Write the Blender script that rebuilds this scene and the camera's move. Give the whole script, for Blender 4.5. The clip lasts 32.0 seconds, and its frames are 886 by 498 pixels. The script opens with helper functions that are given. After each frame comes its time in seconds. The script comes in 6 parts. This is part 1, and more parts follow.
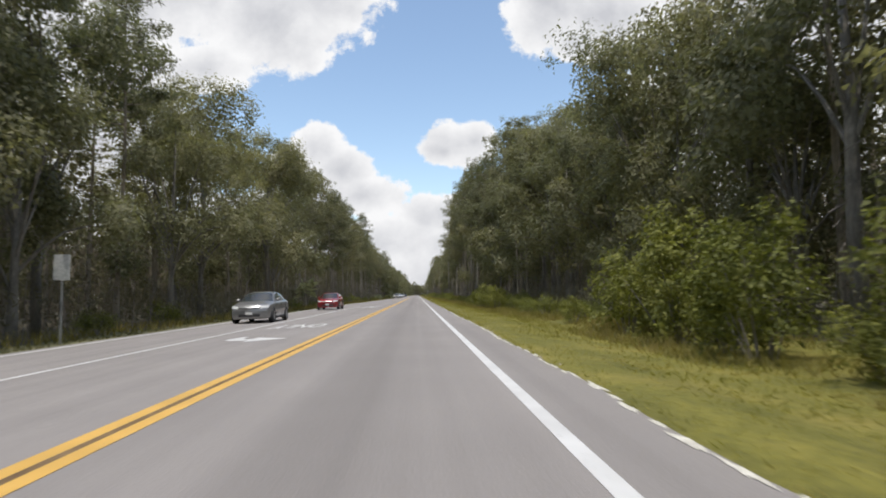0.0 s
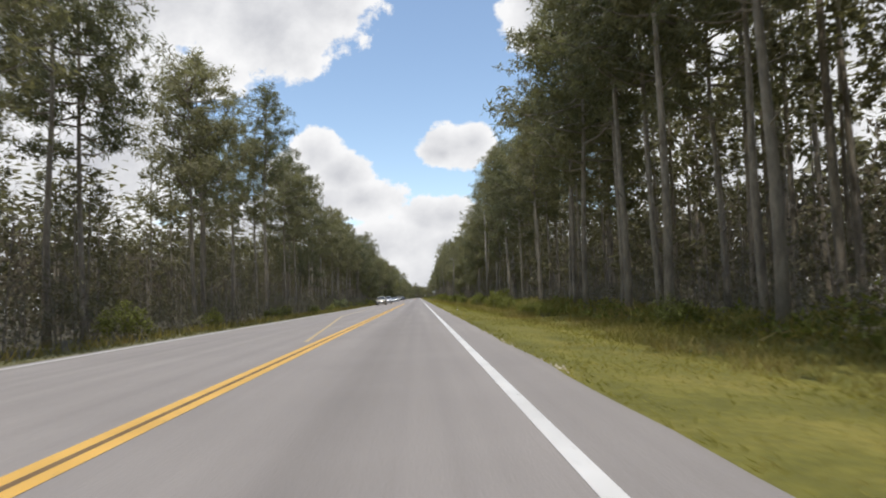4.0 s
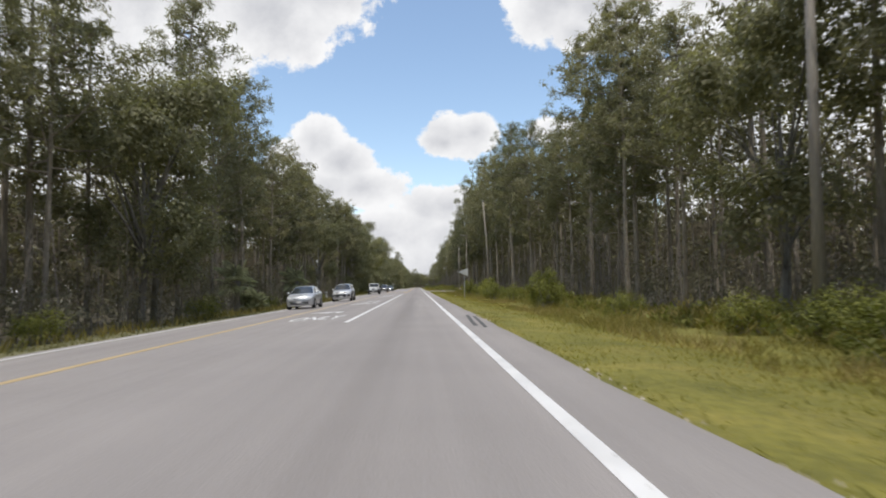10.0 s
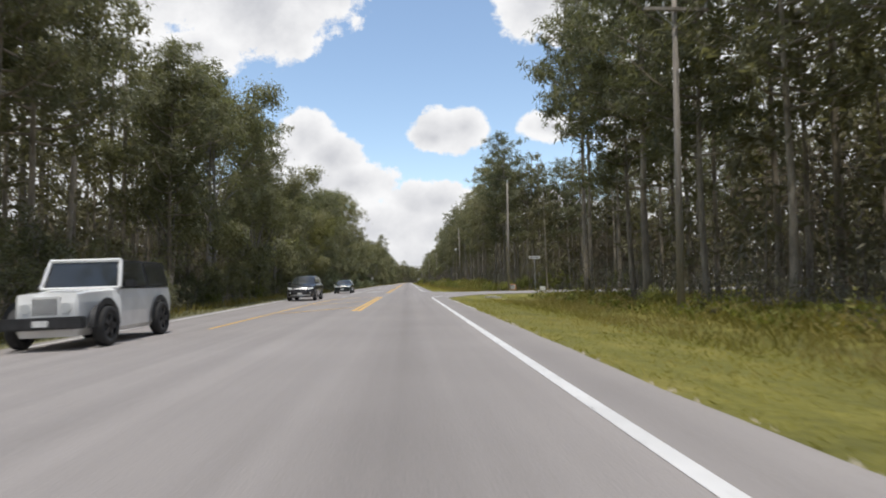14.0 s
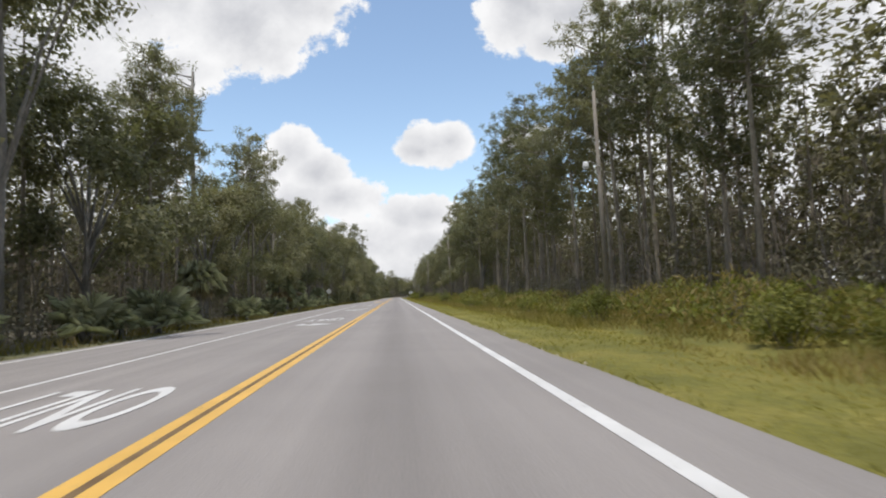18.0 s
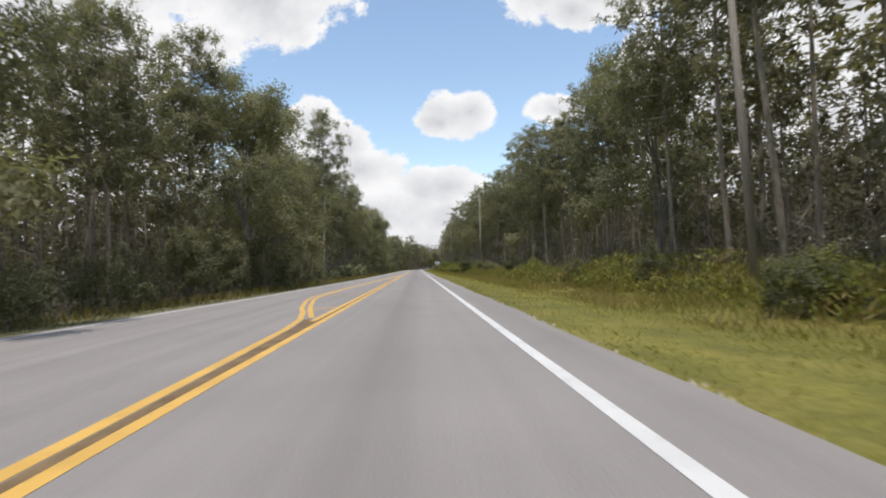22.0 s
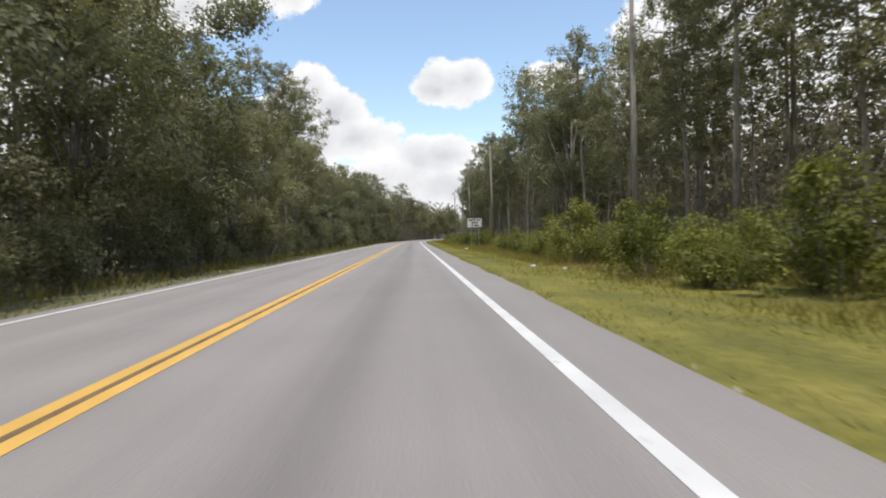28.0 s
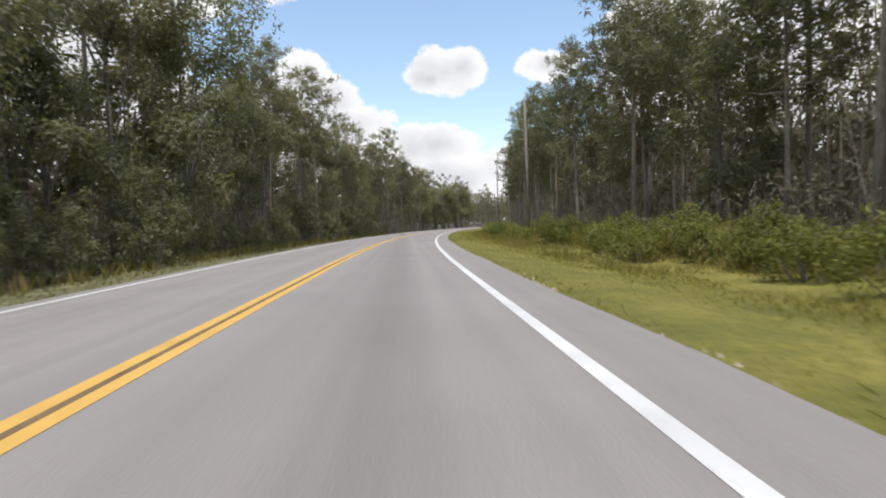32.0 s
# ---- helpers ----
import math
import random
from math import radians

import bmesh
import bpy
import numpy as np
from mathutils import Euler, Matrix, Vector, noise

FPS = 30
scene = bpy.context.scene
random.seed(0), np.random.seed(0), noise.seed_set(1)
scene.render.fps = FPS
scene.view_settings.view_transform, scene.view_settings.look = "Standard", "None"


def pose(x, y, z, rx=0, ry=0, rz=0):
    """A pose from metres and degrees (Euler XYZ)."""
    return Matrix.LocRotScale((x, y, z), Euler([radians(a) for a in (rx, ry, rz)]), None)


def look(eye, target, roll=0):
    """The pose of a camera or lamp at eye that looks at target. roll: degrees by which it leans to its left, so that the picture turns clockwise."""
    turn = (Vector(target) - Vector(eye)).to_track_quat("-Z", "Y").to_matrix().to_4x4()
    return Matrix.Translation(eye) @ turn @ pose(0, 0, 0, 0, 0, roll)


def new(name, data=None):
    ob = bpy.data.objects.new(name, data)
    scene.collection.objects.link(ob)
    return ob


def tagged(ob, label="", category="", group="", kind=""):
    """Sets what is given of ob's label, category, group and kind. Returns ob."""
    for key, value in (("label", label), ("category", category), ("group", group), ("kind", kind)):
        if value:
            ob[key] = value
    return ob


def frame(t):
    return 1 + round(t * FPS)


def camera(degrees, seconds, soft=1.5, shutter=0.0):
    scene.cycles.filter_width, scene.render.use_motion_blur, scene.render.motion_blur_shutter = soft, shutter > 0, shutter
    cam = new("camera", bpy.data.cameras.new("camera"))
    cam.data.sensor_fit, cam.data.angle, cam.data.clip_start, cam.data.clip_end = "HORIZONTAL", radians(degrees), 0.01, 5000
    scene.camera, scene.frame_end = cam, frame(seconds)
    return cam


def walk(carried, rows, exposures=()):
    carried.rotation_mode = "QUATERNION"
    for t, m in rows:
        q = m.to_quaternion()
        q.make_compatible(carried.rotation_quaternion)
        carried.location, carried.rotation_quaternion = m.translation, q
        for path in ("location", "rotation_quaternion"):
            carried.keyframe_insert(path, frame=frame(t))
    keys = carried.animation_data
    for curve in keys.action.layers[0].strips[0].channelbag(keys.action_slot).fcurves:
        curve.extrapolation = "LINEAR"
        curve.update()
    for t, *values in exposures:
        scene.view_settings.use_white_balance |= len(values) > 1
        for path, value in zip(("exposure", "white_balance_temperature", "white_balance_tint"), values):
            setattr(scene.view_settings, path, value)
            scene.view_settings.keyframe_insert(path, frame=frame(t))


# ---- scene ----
cam = camera(70.0, 32.0, soft=1.9, shutter=0.14)
EYE = 1.11
# seconds, across, along, yaw, pitch, roll
DRIVE = [
    (0, 2.52, 0.00, -2.35, 4.10, 0.58),  (0.5, 2.56, 11.79, -2.71, 4.28, 0.34),
    (1, 2.59, 23.59, -1.85, 4.49, 0.88),  (1.5, 2.62, 35.38, -2.45, 4.61, 0.45),
    (2, 2.66, 47.17, -3.63, 4.24, 1.05),  (2.5, 2.65, 58.96, -4.52, 4.75, 0.73),
    (3, 2.65, 70.76, -3.87, 4.52, 1.03),  (3.5, 2.64, 82.55, -2.39, 4.40, 1.88),
    (5.5, 2.64, 129.72, -2.00, 3.91, 1.91),  (6, 2.64, 141.51, -2.58, 4.73, 1.09),
    (6.5, 2.62, 153.30, -2.72, 4.46, 1.24),  (7, 2.61, 165.10, -2.72, 4.46, 1.18),
    (7.5, 2.60, 176.89, -3.40, 4.52, 0.95),  (8, 2.58, 188.68, -3.09, 4.48, 0.72),
    (8.5, 2.57, 200.47, -3.08, 4.69, 0.59),  (9, 2.56, 212.27, -2.45, 4.20, 1.41),
    (9.5, 2.51, 224.06, -2.18, 3.85, 1.08),  (10, 2.46, 235.85, -2.25, 3.36, 0.81),
    (10.5, 2.42, 247.64, -2.89, 3.30, 0.87),  (11, 2.37, 259.44, -2.89, 3.42, 0.58),
    (11.5, 2.31, 271.23, -2.51, 3.26, 0.95),  (12, 2.25, 283.02, -2.59, 3.15, 1.17),
    (12.5, 2.18, 294.81, -2.81, 2.80, 1.36),  (13, 2.12, 306.61, -3.15, 2.93, 1.12),
    (13.5, 2.07, 318.40, -3.15, 2.76, 0.91),  (15.5, 2.01, 365.57, -3.30, 3.56, 1.80),
    (16, 1.96, 377.36, -3.76, 3.55, 1.27),  (16.5, 1.90, 389.15, -3.58, 3.27, 1.18),
    (17, 1.92, 400.95, -4.94, 3.45, 1.10),  (17.5, 1.93, 412.74, -4.41, 3.56, 1.39),
    (18, 1.95, 424.53, -4.22, 4.08, 2.07),  (18.5, 1.96, 436.32, -4.31, 3.26, 2.05),
    (19, 1.98, 448.12, -4.66, 2.69, 2.47),  (19.5, 2.04, 459.91, -3.08, 2.52, 2.16),
    (20, 2.10, 471.70, -2.18, 3.12, 3.97),  (20.5, 2.17, 483.49, -4.30, 2.42, 3.05),
    (21, 2.23, 495.29, -4.67, 2.75, 2.80),  (21.5, 2.25, 507.08, -2.79, 2.13, 1.89),
    (22, 2.26, 518.87, -2.34, 1.60, 2.09),  (22.5, 2.28, 530.66, -1.98, 1.74, 3.12),
    (23, 2.30, 542.46, -1.47, 1.26, 2.84),  (23.5, 2.34, 554.25, -1.36, 0.85, 3.24),
    (24, 2.38, 566.04, -1.53, 0.60, 2.14),  (24.5, 2.43, 577.83, -1.17, 0.31, 2.06),
    (25, 2.47, 589.63, -1.06, -1.46, 1.62),  (25.5, 2.52, 601.42, -1.10, -1.93, 1.32),
    (26, 2.56, 613.21, -2.34, -2.01, 0.89),  (26.5, 2.49, 625.00, -2.58, -2.26, 1.70),
    (28.5, 2.43, 672.17, -2.77, -0.97, 1.95),  (29, 2.40, 683.97, -3.35, -1.26, 1.75),
    (29.5, 2.38, 695.76, -4.44, -0.73, 1.45),  (30, 2.36, 707.55, -5.79, -1.19, 1.95),
    (30.5, 2.34, 719.34, -4.47, -2.01, 2.02),  (31, 2.32, 731.14, -2.74, -2.62, 1.78),
    (31.5, 2.31, 742.93, -2.63, -2.52, 1.81),  (32, 2.29, 754.72, -3.32, -2.19, 1.69),
]
walk(cam, [(t, pose(x, y, EYE, 90 + pitch, roll, yaw)) for t, x, y, yaw, pitch, roll in DRIVE],
     exposures=[(0, -0.04), (15, -0.04), (22, -0.03), (27, 0.05), (32, 0.08)])

# ---- world and sun ----
SUN_EL, SUN_AZ = radians(77), radians(188)      # azimuth clockwise from +y
world = bpy.data.worlds.new("sky")
scene.world = world
world.use_nodes = True
wn, wl = world.node_tree.nodes, world.node_tree.links
wn.clear()


def wnode(kind, **kw):
    n = wn.new(kind)
    for k, v in kw.items():
        if k == "op":
            n.operation = v
        elif k == "ins":
            for i, x in v.items():
                if isinstance(x, bpy.types.NodeSocket):
                    wl.new(x, n.inputs[i])
                else:
                    n.inputs[i].default_value = x
    return n


def wmath(op, a, b=0.0, c=0.0):
    return wnode("ShaderNodeMath", op=op, ins={0: a, 1: b, 2: c}).outputs[0]


sky = wn.new("ShaderNodeTexSky")
sky.sky_type, sky.sun_disc = "NISHITA", False
sky.sun_elevation, sky.sun_rotation = SUN_EL, SUN_AZ
sky.air_density, sky.dust_density, sky.ozone_density = 1.0, 0.6, 2.0
coord = wn.new("ShaderNodeTexCoord")
sep = wnode("ShaderNodeSeparateXYZ", ins={0: coord.outputs["Generated"]})
ahead = wmath("MAXIMUM", sep.outputs[1], 0.12)
u = wmath("MULTIPLY", wmath("DIVIDE", sep.outputs[0], ahead), 1.2413)
v = wmath("MULTIPLY", wmath("DIVIDE", wmath("MAXIMUM", sep.outputs[2], 0.0), ahead), 1.2413)
uv = wnode("ShaderNodeCombineXYZ", ins={0: u, 1: v, 2: 0.0}).outputs[0]
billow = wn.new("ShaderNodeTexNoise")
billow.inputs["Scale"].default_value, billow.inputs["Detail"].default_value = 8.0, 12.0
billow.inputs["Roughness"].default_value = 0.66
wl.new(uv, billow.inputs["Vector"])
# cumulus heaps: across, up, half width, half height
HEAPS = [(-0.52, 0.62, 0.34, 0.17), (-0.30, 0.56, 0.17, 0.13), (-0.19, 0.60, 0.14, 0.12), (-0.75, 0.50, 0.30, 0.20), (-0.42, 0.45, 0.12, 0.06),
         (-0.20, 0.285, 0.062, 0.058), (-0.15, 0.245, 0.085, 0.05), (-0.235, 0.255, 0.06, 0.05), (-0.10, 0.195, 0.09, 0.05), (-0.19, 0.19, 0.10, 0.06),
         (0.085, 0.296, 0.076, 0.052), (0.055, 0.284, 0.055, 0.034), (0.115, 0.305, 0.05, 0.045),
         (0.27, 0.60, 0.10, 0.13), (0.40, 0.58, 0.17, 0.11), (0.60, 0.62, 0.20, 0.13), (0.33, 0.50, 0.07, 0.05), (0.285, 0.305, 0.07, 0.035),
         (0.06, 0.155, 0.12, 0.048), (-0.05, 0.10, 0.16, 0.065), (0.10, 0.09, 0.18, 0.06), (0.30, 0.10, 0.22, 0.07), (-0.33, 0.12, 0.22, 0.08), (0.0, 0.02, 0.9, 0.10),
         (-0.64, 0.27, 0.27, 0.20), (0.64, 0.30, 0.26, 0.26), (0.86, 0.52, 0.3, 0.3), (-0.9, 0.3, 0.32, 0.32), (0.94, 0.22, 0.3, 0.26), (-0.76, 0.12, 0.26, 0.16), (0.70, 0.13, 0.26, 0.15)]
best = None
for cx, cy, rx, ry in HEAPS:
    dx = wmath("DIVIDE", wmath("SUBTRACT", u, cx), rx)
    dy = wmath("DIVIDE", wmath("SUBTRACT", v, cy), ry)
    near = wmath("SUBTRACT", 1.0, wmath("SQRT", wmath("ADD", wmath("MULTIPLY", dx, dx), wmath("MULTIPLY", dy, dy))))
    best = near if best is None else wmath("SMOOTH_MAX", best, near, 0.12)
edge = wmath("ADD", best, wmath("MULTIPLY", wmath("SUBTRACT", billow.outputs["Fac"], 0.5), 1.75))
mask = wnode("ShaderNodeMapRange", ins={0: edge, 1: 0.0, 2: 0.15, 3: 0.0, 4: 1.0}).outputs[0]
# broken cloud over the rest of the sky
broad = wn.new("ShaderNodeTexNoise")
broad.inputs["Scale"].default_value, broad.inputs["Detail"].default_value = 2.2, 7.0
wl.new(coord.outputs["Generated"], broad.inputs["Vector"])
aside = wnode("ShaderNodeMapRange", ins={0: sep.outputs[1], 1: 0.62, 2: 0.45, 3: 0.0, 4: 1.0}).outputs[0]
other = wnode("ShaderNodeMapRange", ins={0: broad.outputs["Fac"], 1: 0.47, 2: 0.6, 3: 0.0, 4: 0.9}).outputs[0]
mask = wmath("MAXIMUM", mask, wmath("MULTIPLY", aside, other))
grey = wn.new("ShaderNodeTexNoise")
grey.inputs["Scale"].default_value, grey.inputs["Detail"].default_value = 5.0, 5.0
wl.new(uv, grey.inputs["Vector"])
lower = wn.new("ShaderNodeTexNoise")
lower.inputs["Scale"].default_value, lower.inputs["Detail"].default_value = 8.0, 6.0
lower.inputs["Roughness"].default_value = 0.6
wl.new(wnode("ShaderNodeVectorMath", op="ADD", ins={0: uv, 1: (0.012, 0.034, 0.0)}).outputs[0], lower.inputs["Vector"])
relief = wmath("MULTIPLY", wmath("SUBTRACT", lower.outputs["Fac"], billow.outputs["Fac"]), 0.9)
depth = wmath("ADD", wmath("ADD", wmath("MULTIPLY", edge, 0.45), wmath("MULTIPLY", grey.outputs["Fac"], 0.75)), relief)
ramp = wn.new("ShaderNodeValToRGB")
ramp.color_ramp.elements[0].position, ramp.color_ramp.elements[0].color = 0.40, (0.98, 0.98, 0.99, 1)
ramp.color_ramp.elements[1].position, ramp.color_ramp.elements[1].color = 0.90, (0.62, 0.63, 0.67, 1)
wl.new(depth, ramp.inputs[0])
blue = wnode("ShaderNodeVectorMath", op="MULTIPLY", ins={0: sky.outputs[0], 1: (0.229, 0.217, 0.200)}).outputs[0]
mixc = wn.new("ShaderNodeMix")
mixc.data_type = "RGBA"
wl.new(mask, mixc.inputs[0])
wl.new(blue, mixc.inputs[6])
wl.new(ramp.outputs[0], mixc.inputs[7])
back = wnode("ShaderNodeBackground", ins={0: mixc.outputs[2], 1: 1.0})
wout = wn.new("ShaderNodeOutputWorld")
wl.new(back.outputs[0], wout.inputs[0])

sun = new("sun", bpy.data.lights.new("sun", "SUN"))
sun.data.energy, sun.data.angle, sun.data.color = 3.2, radians(0.6), (1.0, 0.955, 0.88)
sun_dir = Vector((math.sin(SUN_AZ) * math.cos(SUN_EL), math.cos(SUN_AZ) * math.cos(SUN_EL), math.sin(SUN_EL)))
sun.matrix_world = look(sun_dir * 100, (0, 0, 0))

# ---- materials ----


def material(name, rough=0.8, metal=0.0):
    m = bpy.data.materials.new(name)
    m.use_nodes = True
    b = m.node_tree.nodes["Principled BSDF"]
    b.inputs["Roughness"].default_value, b.inputs["Metallic"].default_value = rough, metal
    return m, m.node_tree, b


def noise_of(nt, scale, detail=5.0, stretch=(1, 1, 1), space="Object"):
    tc = nt.nodes.new("ShaderNodeTexCoord")
    mp = nt.nodes.new("ShaderNodeMapping")
    mp.inputs["Scale"].default_value = stretch
    n = nt.nodes.new("ShaderNodeTexNoise")
    n.inputs["Scale"].default_value, n.inputs["Detail"].default_value = scale, detail
    nt.links.new(tc.outputs[space], mp.inputs[0])
    nt.links.new(mp.outputs[0], n.inputs["Vector"])
    return n.outputs["Fac"]


def ramp_of(nt, fac, stops):
    r = nt.nodes.new("ShaderNodeValToRGB")
    el = r.color_ramp.elements
    while len(el) < len(stops):
        el.new(0.5)
    for e, (p, c) in zip(el, stops):
        e.position, e.color = p, (*c, 1)
    nt.links.new(fac, r.inputs[0])
    return r.outputs[0]


def blend(nt, kind, a, b, fac):
    n = nt.nodes.new("ShaderNodeMix")
    n.data_type, n.blend_type = "RGBA", kind
    for i, x in ((0, fac), (6, a), (7, b)):
        if isinstance(x, bpy.types.NodeSocket):
            nt.links.new(x, n.inputs[i])
        else:
            n.inputs[i].default_value = x
    return n.outputs[2]


def bump_of(nt, b, height, strength, distance=0.02):
    n = nt.nodes.new("ShaderNodeBump")
    n.inputs["Strength"].default_value, n.inputs["Distance"].default_value = strength, distance
    nt.links.new(height, n.inputs["Height"])
    nt.links.new(n.outputs[0], b.inputs["Normal"])


def simple(name, stops, scale, rough=0.8, metal=0.0, bump=0.0, fine=0.0, stretch=(1, 1, 1), detail=6.0):
    """Two-scale noise colour with optional relief."""
    m, nt, b = material(name, rough, metal)
    col = ramp_of(nt, noise_of(nt, scale, detail, stretch), stops)
    if fine:
        f = noise_of(nt, fine, 3.0, stretch)
        col = blend(nt, "MULTIPLY", col, ramp_of(nt, f, [(0.3, (0.72, 0.72, 0.72)), (0.7, (1.15, 1.15, 1.15))]), 1.0)
    nt.links.new(col, b.inputs["Base Color"])
    if bump:
        bump_of(nt, b, noise_of(nt, fine or scale * 6, 4.0, stretch), bump)
    return m


def leafy(name, dark, light, clear=0.3, vary=0.25, dry=None):
    """Leaves: colour differs from leaf to leaf and from plant to plant, some light goes through."""
    m, nt, b = material(name, 0.55)
    geo, info = nt.nodes.new("ShaderNodeNewGeometry"), nt.nodes.new("ShaderNodeObjectInfo")
    col = ramp_of(nt, geo.outputs["Random Per Island"], [(0.0, dark), (1.0, light)])
    tone = ramp_of(nt, info.outputs["Random"], [(0.0, (1 - vary, 1 - vary * 0.8, 1 - vary)), (1.0, (1 + vary, 1 + vary * 0.9, 1 + vary * 0.6))])
    col = blend(nt, "MULTIPLY", col, tone, 1.0)
    if dry:
        # straw-coloured patches some metres wide
        col = blend(nt, "MIX", col, (*dry, 1), ramp_of(nt, noise_of(nt, 0.22, 4), [(0.48, (0, 0, 0)), (0.66, (0.75, 0.75, 0.75))]))
    nt.links.new(col, b.inputs["Base Color"])
    b.inputs["Specular IOR Level"].default_value = 0.25
    tr, mx = nt.nodes.new("ShaderNodeBsdfTranslucent"), nt.nodes.new("ShaderNodeMixShader")
    nt.links.new(blend(nt, "MULTIPLY", col, (1.08, 1.12, 0.66, 1), 1.0), tr.inputs[0])
    mx.inputs[0].default_value = clear
    nt.links.new(b.outputs[0], mx.inputs[1])
    nt.links.new(tr.outputs[0], mx.inputs[2])
    nt.links.new(mx.outputs[0], nt.nodes["Material Output"].inputs[0])
    return m


def asphalt_material():
    m, nt, b = material("asphalt", 0.85)
    base = ramp_of(nt, noise_of(nt, 0.35, 6), [(0.3, (0.262, 0.239, 0.226)), (0.7, (0.296, 0.270, 0.255))])
    streak = ramp_of(nt, noise_of(nt, 1.0, 5, (1.6, 0.02, 1)), [(0.3, (0.82, 0.82, 0.82)), (0.7, (1.1, 1.1, 1.1))])
    grain = ramp_of(nt, noise_of(nt, 55, 2), [(0.3, (0.8, 0.8, 0.8)), (0.7, (1.2, 1.2, 1.2))])
    col = blend(nt, "MULTIPLY", blend(nt, "MULTIPLY", base, streak, 0.8), grain, 0.8)
    # oil drips along the middle of the lane
    tc, sp = nt.nodes.new("ShaderNodeTexCoord"), nt.nodes.new("ShaderNodeSeparateXYZ")
    nt.links.new(tc.outputs["Object"], sp.inputs[0])

    def mth(op, a, c=0.0):
        n = nt.nodes.new("ShaderNodeMath")
        n.operation = op
        for i, x in ((0, a), (1, c)):
            if isinstance(x, bpy.types.NodeSocket):
                nt.links.new(x, n.inputs[i])
            else:
                n.inputs[i].default_value = x
        return n.outputs[0]
    off = mth("ABSOLUTE", mth("SUBTRACT", sp.outputs[0], 1.85))
    band = nt.nodes.new("ShaderNodeMapRange")
    nt.links.new(off, band.inputs[0])
    band.inputs[1].default_value, band.inputs[2].default_value, band.inputs[3].default_value, band.inputs[4].default_value = 0.1, 0.75, 0.42, 0.0
    patch = ramp_of(nt, noise_of(nt, 0.5, 4, (1, 0.05, 1)), [(0.3, (0.7, 0.7, 0.7)), (0.65, (1, 1, 1))])
    col = blend(nt, "MULTIPLY", col, (0.55, 0.54, 0.53, 1), mth("MULTIPLY", band.outputs[0], patch))
    nt.links.new(col, b.inputs["Base Color"])
    bump_of(nt, b, noise_of(nt, 60, 3), 0.35, 0.01)
    return m


def paint_material(name, light, worn):
    m, nt, b = material(name, 0.6)
    col = ramp_of(nt, noise_of(nt, 9, 8), [(0.26, worn), (0.38, light)])
    col = blend(nt, "MULTIPLY", col, ramp_of(nt, noise_of(nt, 1.2, 4), [(0.3, (0.85, 0.85, 0.85)), (0.7, (1.05, 1.05, 1.05))]), 1.0)
    nt.links.new(col, b.inputs["Base Color"])
    bump_of(nt, b, noise_of(nt, 60, 3), 0.2, 0.01)
    return m


def turf_material():
    """Mown grass: tufts, dry patches and faint mowing swaths along the road."""
    m, nt, b = material("mown_turf", 0.95)
    col = ramp_of(nt, noise_of(nt, 0.55, 6), [(0.25, (0.112, 0.109, 0.021)), (0.5, (0.172, 0.160, 0.030)), (0.75, (0.245, 0.208, 0.052))])
    swath = ramp_of(nt, noise_of(nt, 1.0, 3, (1.1, 0.03, 1)), [(0.32, (0.80, 0.82, 0.76)), (0.68, (1.2, 1.17, 1.14))])
    tuft = ramp_of(nt, noise_of(nt, 7, 5), [(0.3, (0.74, 0.76, 0.72)), (0.7, (1.22, 1.2, 1.14))])
    col = blend(nt, "MULTIPLY", blend(nt, "MULTIPLY", col, swath, 1.0), tuft, 0.9)
    nt.links.new(col, b.inputs["Base Color"])
    bump_of(nt, b, noise_of(nt, 12, 6), 0.9, 0.06)
    return m


M_ASPHALT = asphalt_material()
M_WHITE = paint_material("road_paint_white", (0.69, 0.68, 0.665), (0.42, 0.41, 0.39))
M_YELLOW = paint_material("road_paint_yellow", (0.71, 0.425, 0.10), (0.42, 0.29, 0.12))
M_SOIL = simple("forest_floor", [(0.3, (0.07, 0.06, 0.04)), (0.7, (0.15, 0.13, 0.085))], 0.4, 0.95, bump=0.5, fine=9)
M_TURF = turf_material()
# duller, greyer turf than M_TURF, for the far verge
M_DULLTURF = simple("dull_turf", [(0.25, (0.095, 0.092, 0.04)), (0.5, (0.155, 0.148, 0.065)), (0.75, (0.22, 0.20, 0.105))], 0.6, 0.95, bump=0.8, fine=14)
M_SAND = simple("sandy_edge", [(0.3, (0.30, 0.26, 0.20)), (0.7, (0.48, 0.43, 0.34))], 3, 0.95, bump=0.4, fine=40)
M_BLADE = leafy("grass_blade", (0.172, 0.168, 0.030), (0.345, 0.308, 0.068), 0.5, 0.0, (0.38, 0.305, 0.095))
M_DULL = leafy("dull_grass", (0.115, 0.115, 0.048), (0.25, 0.225, 0.10), 0.35, 0.0)
M_WEED = leafy("tall_weed", (0.15, 0.14, 0.035), (0.33, 0.275, 0.09), 0.45, 0.0, (0.36, 0.265, 0.12))
# needle, broad, vine and far leaf colours are lifted and greyed to carry haze
M_NEEDLE = leafy("pine_needles", (0.150, 0.143, 0.092), (0.270, 0.254, 0.166), 0.45)
M_LEAF = leafy("broad_leaves", (0.160, 0.155, 0.098), (0.285, 0.272, 0.174), 0.47)
M_SHRUB = leafy("shrub_leaves", (0.105, 0.115, 0.032), (0.305, 0.305, 0.088), 0.42)
M_VINE = leafy("vine_leaves", (0.118, 0.118, 0.072), (0.262, 0.250, 0.152), 0.42)
M_PALE = leafy("pale_leaves", (0.13, 0.125, 0.045), (0.33, 0.30, 0.11), 0.36)
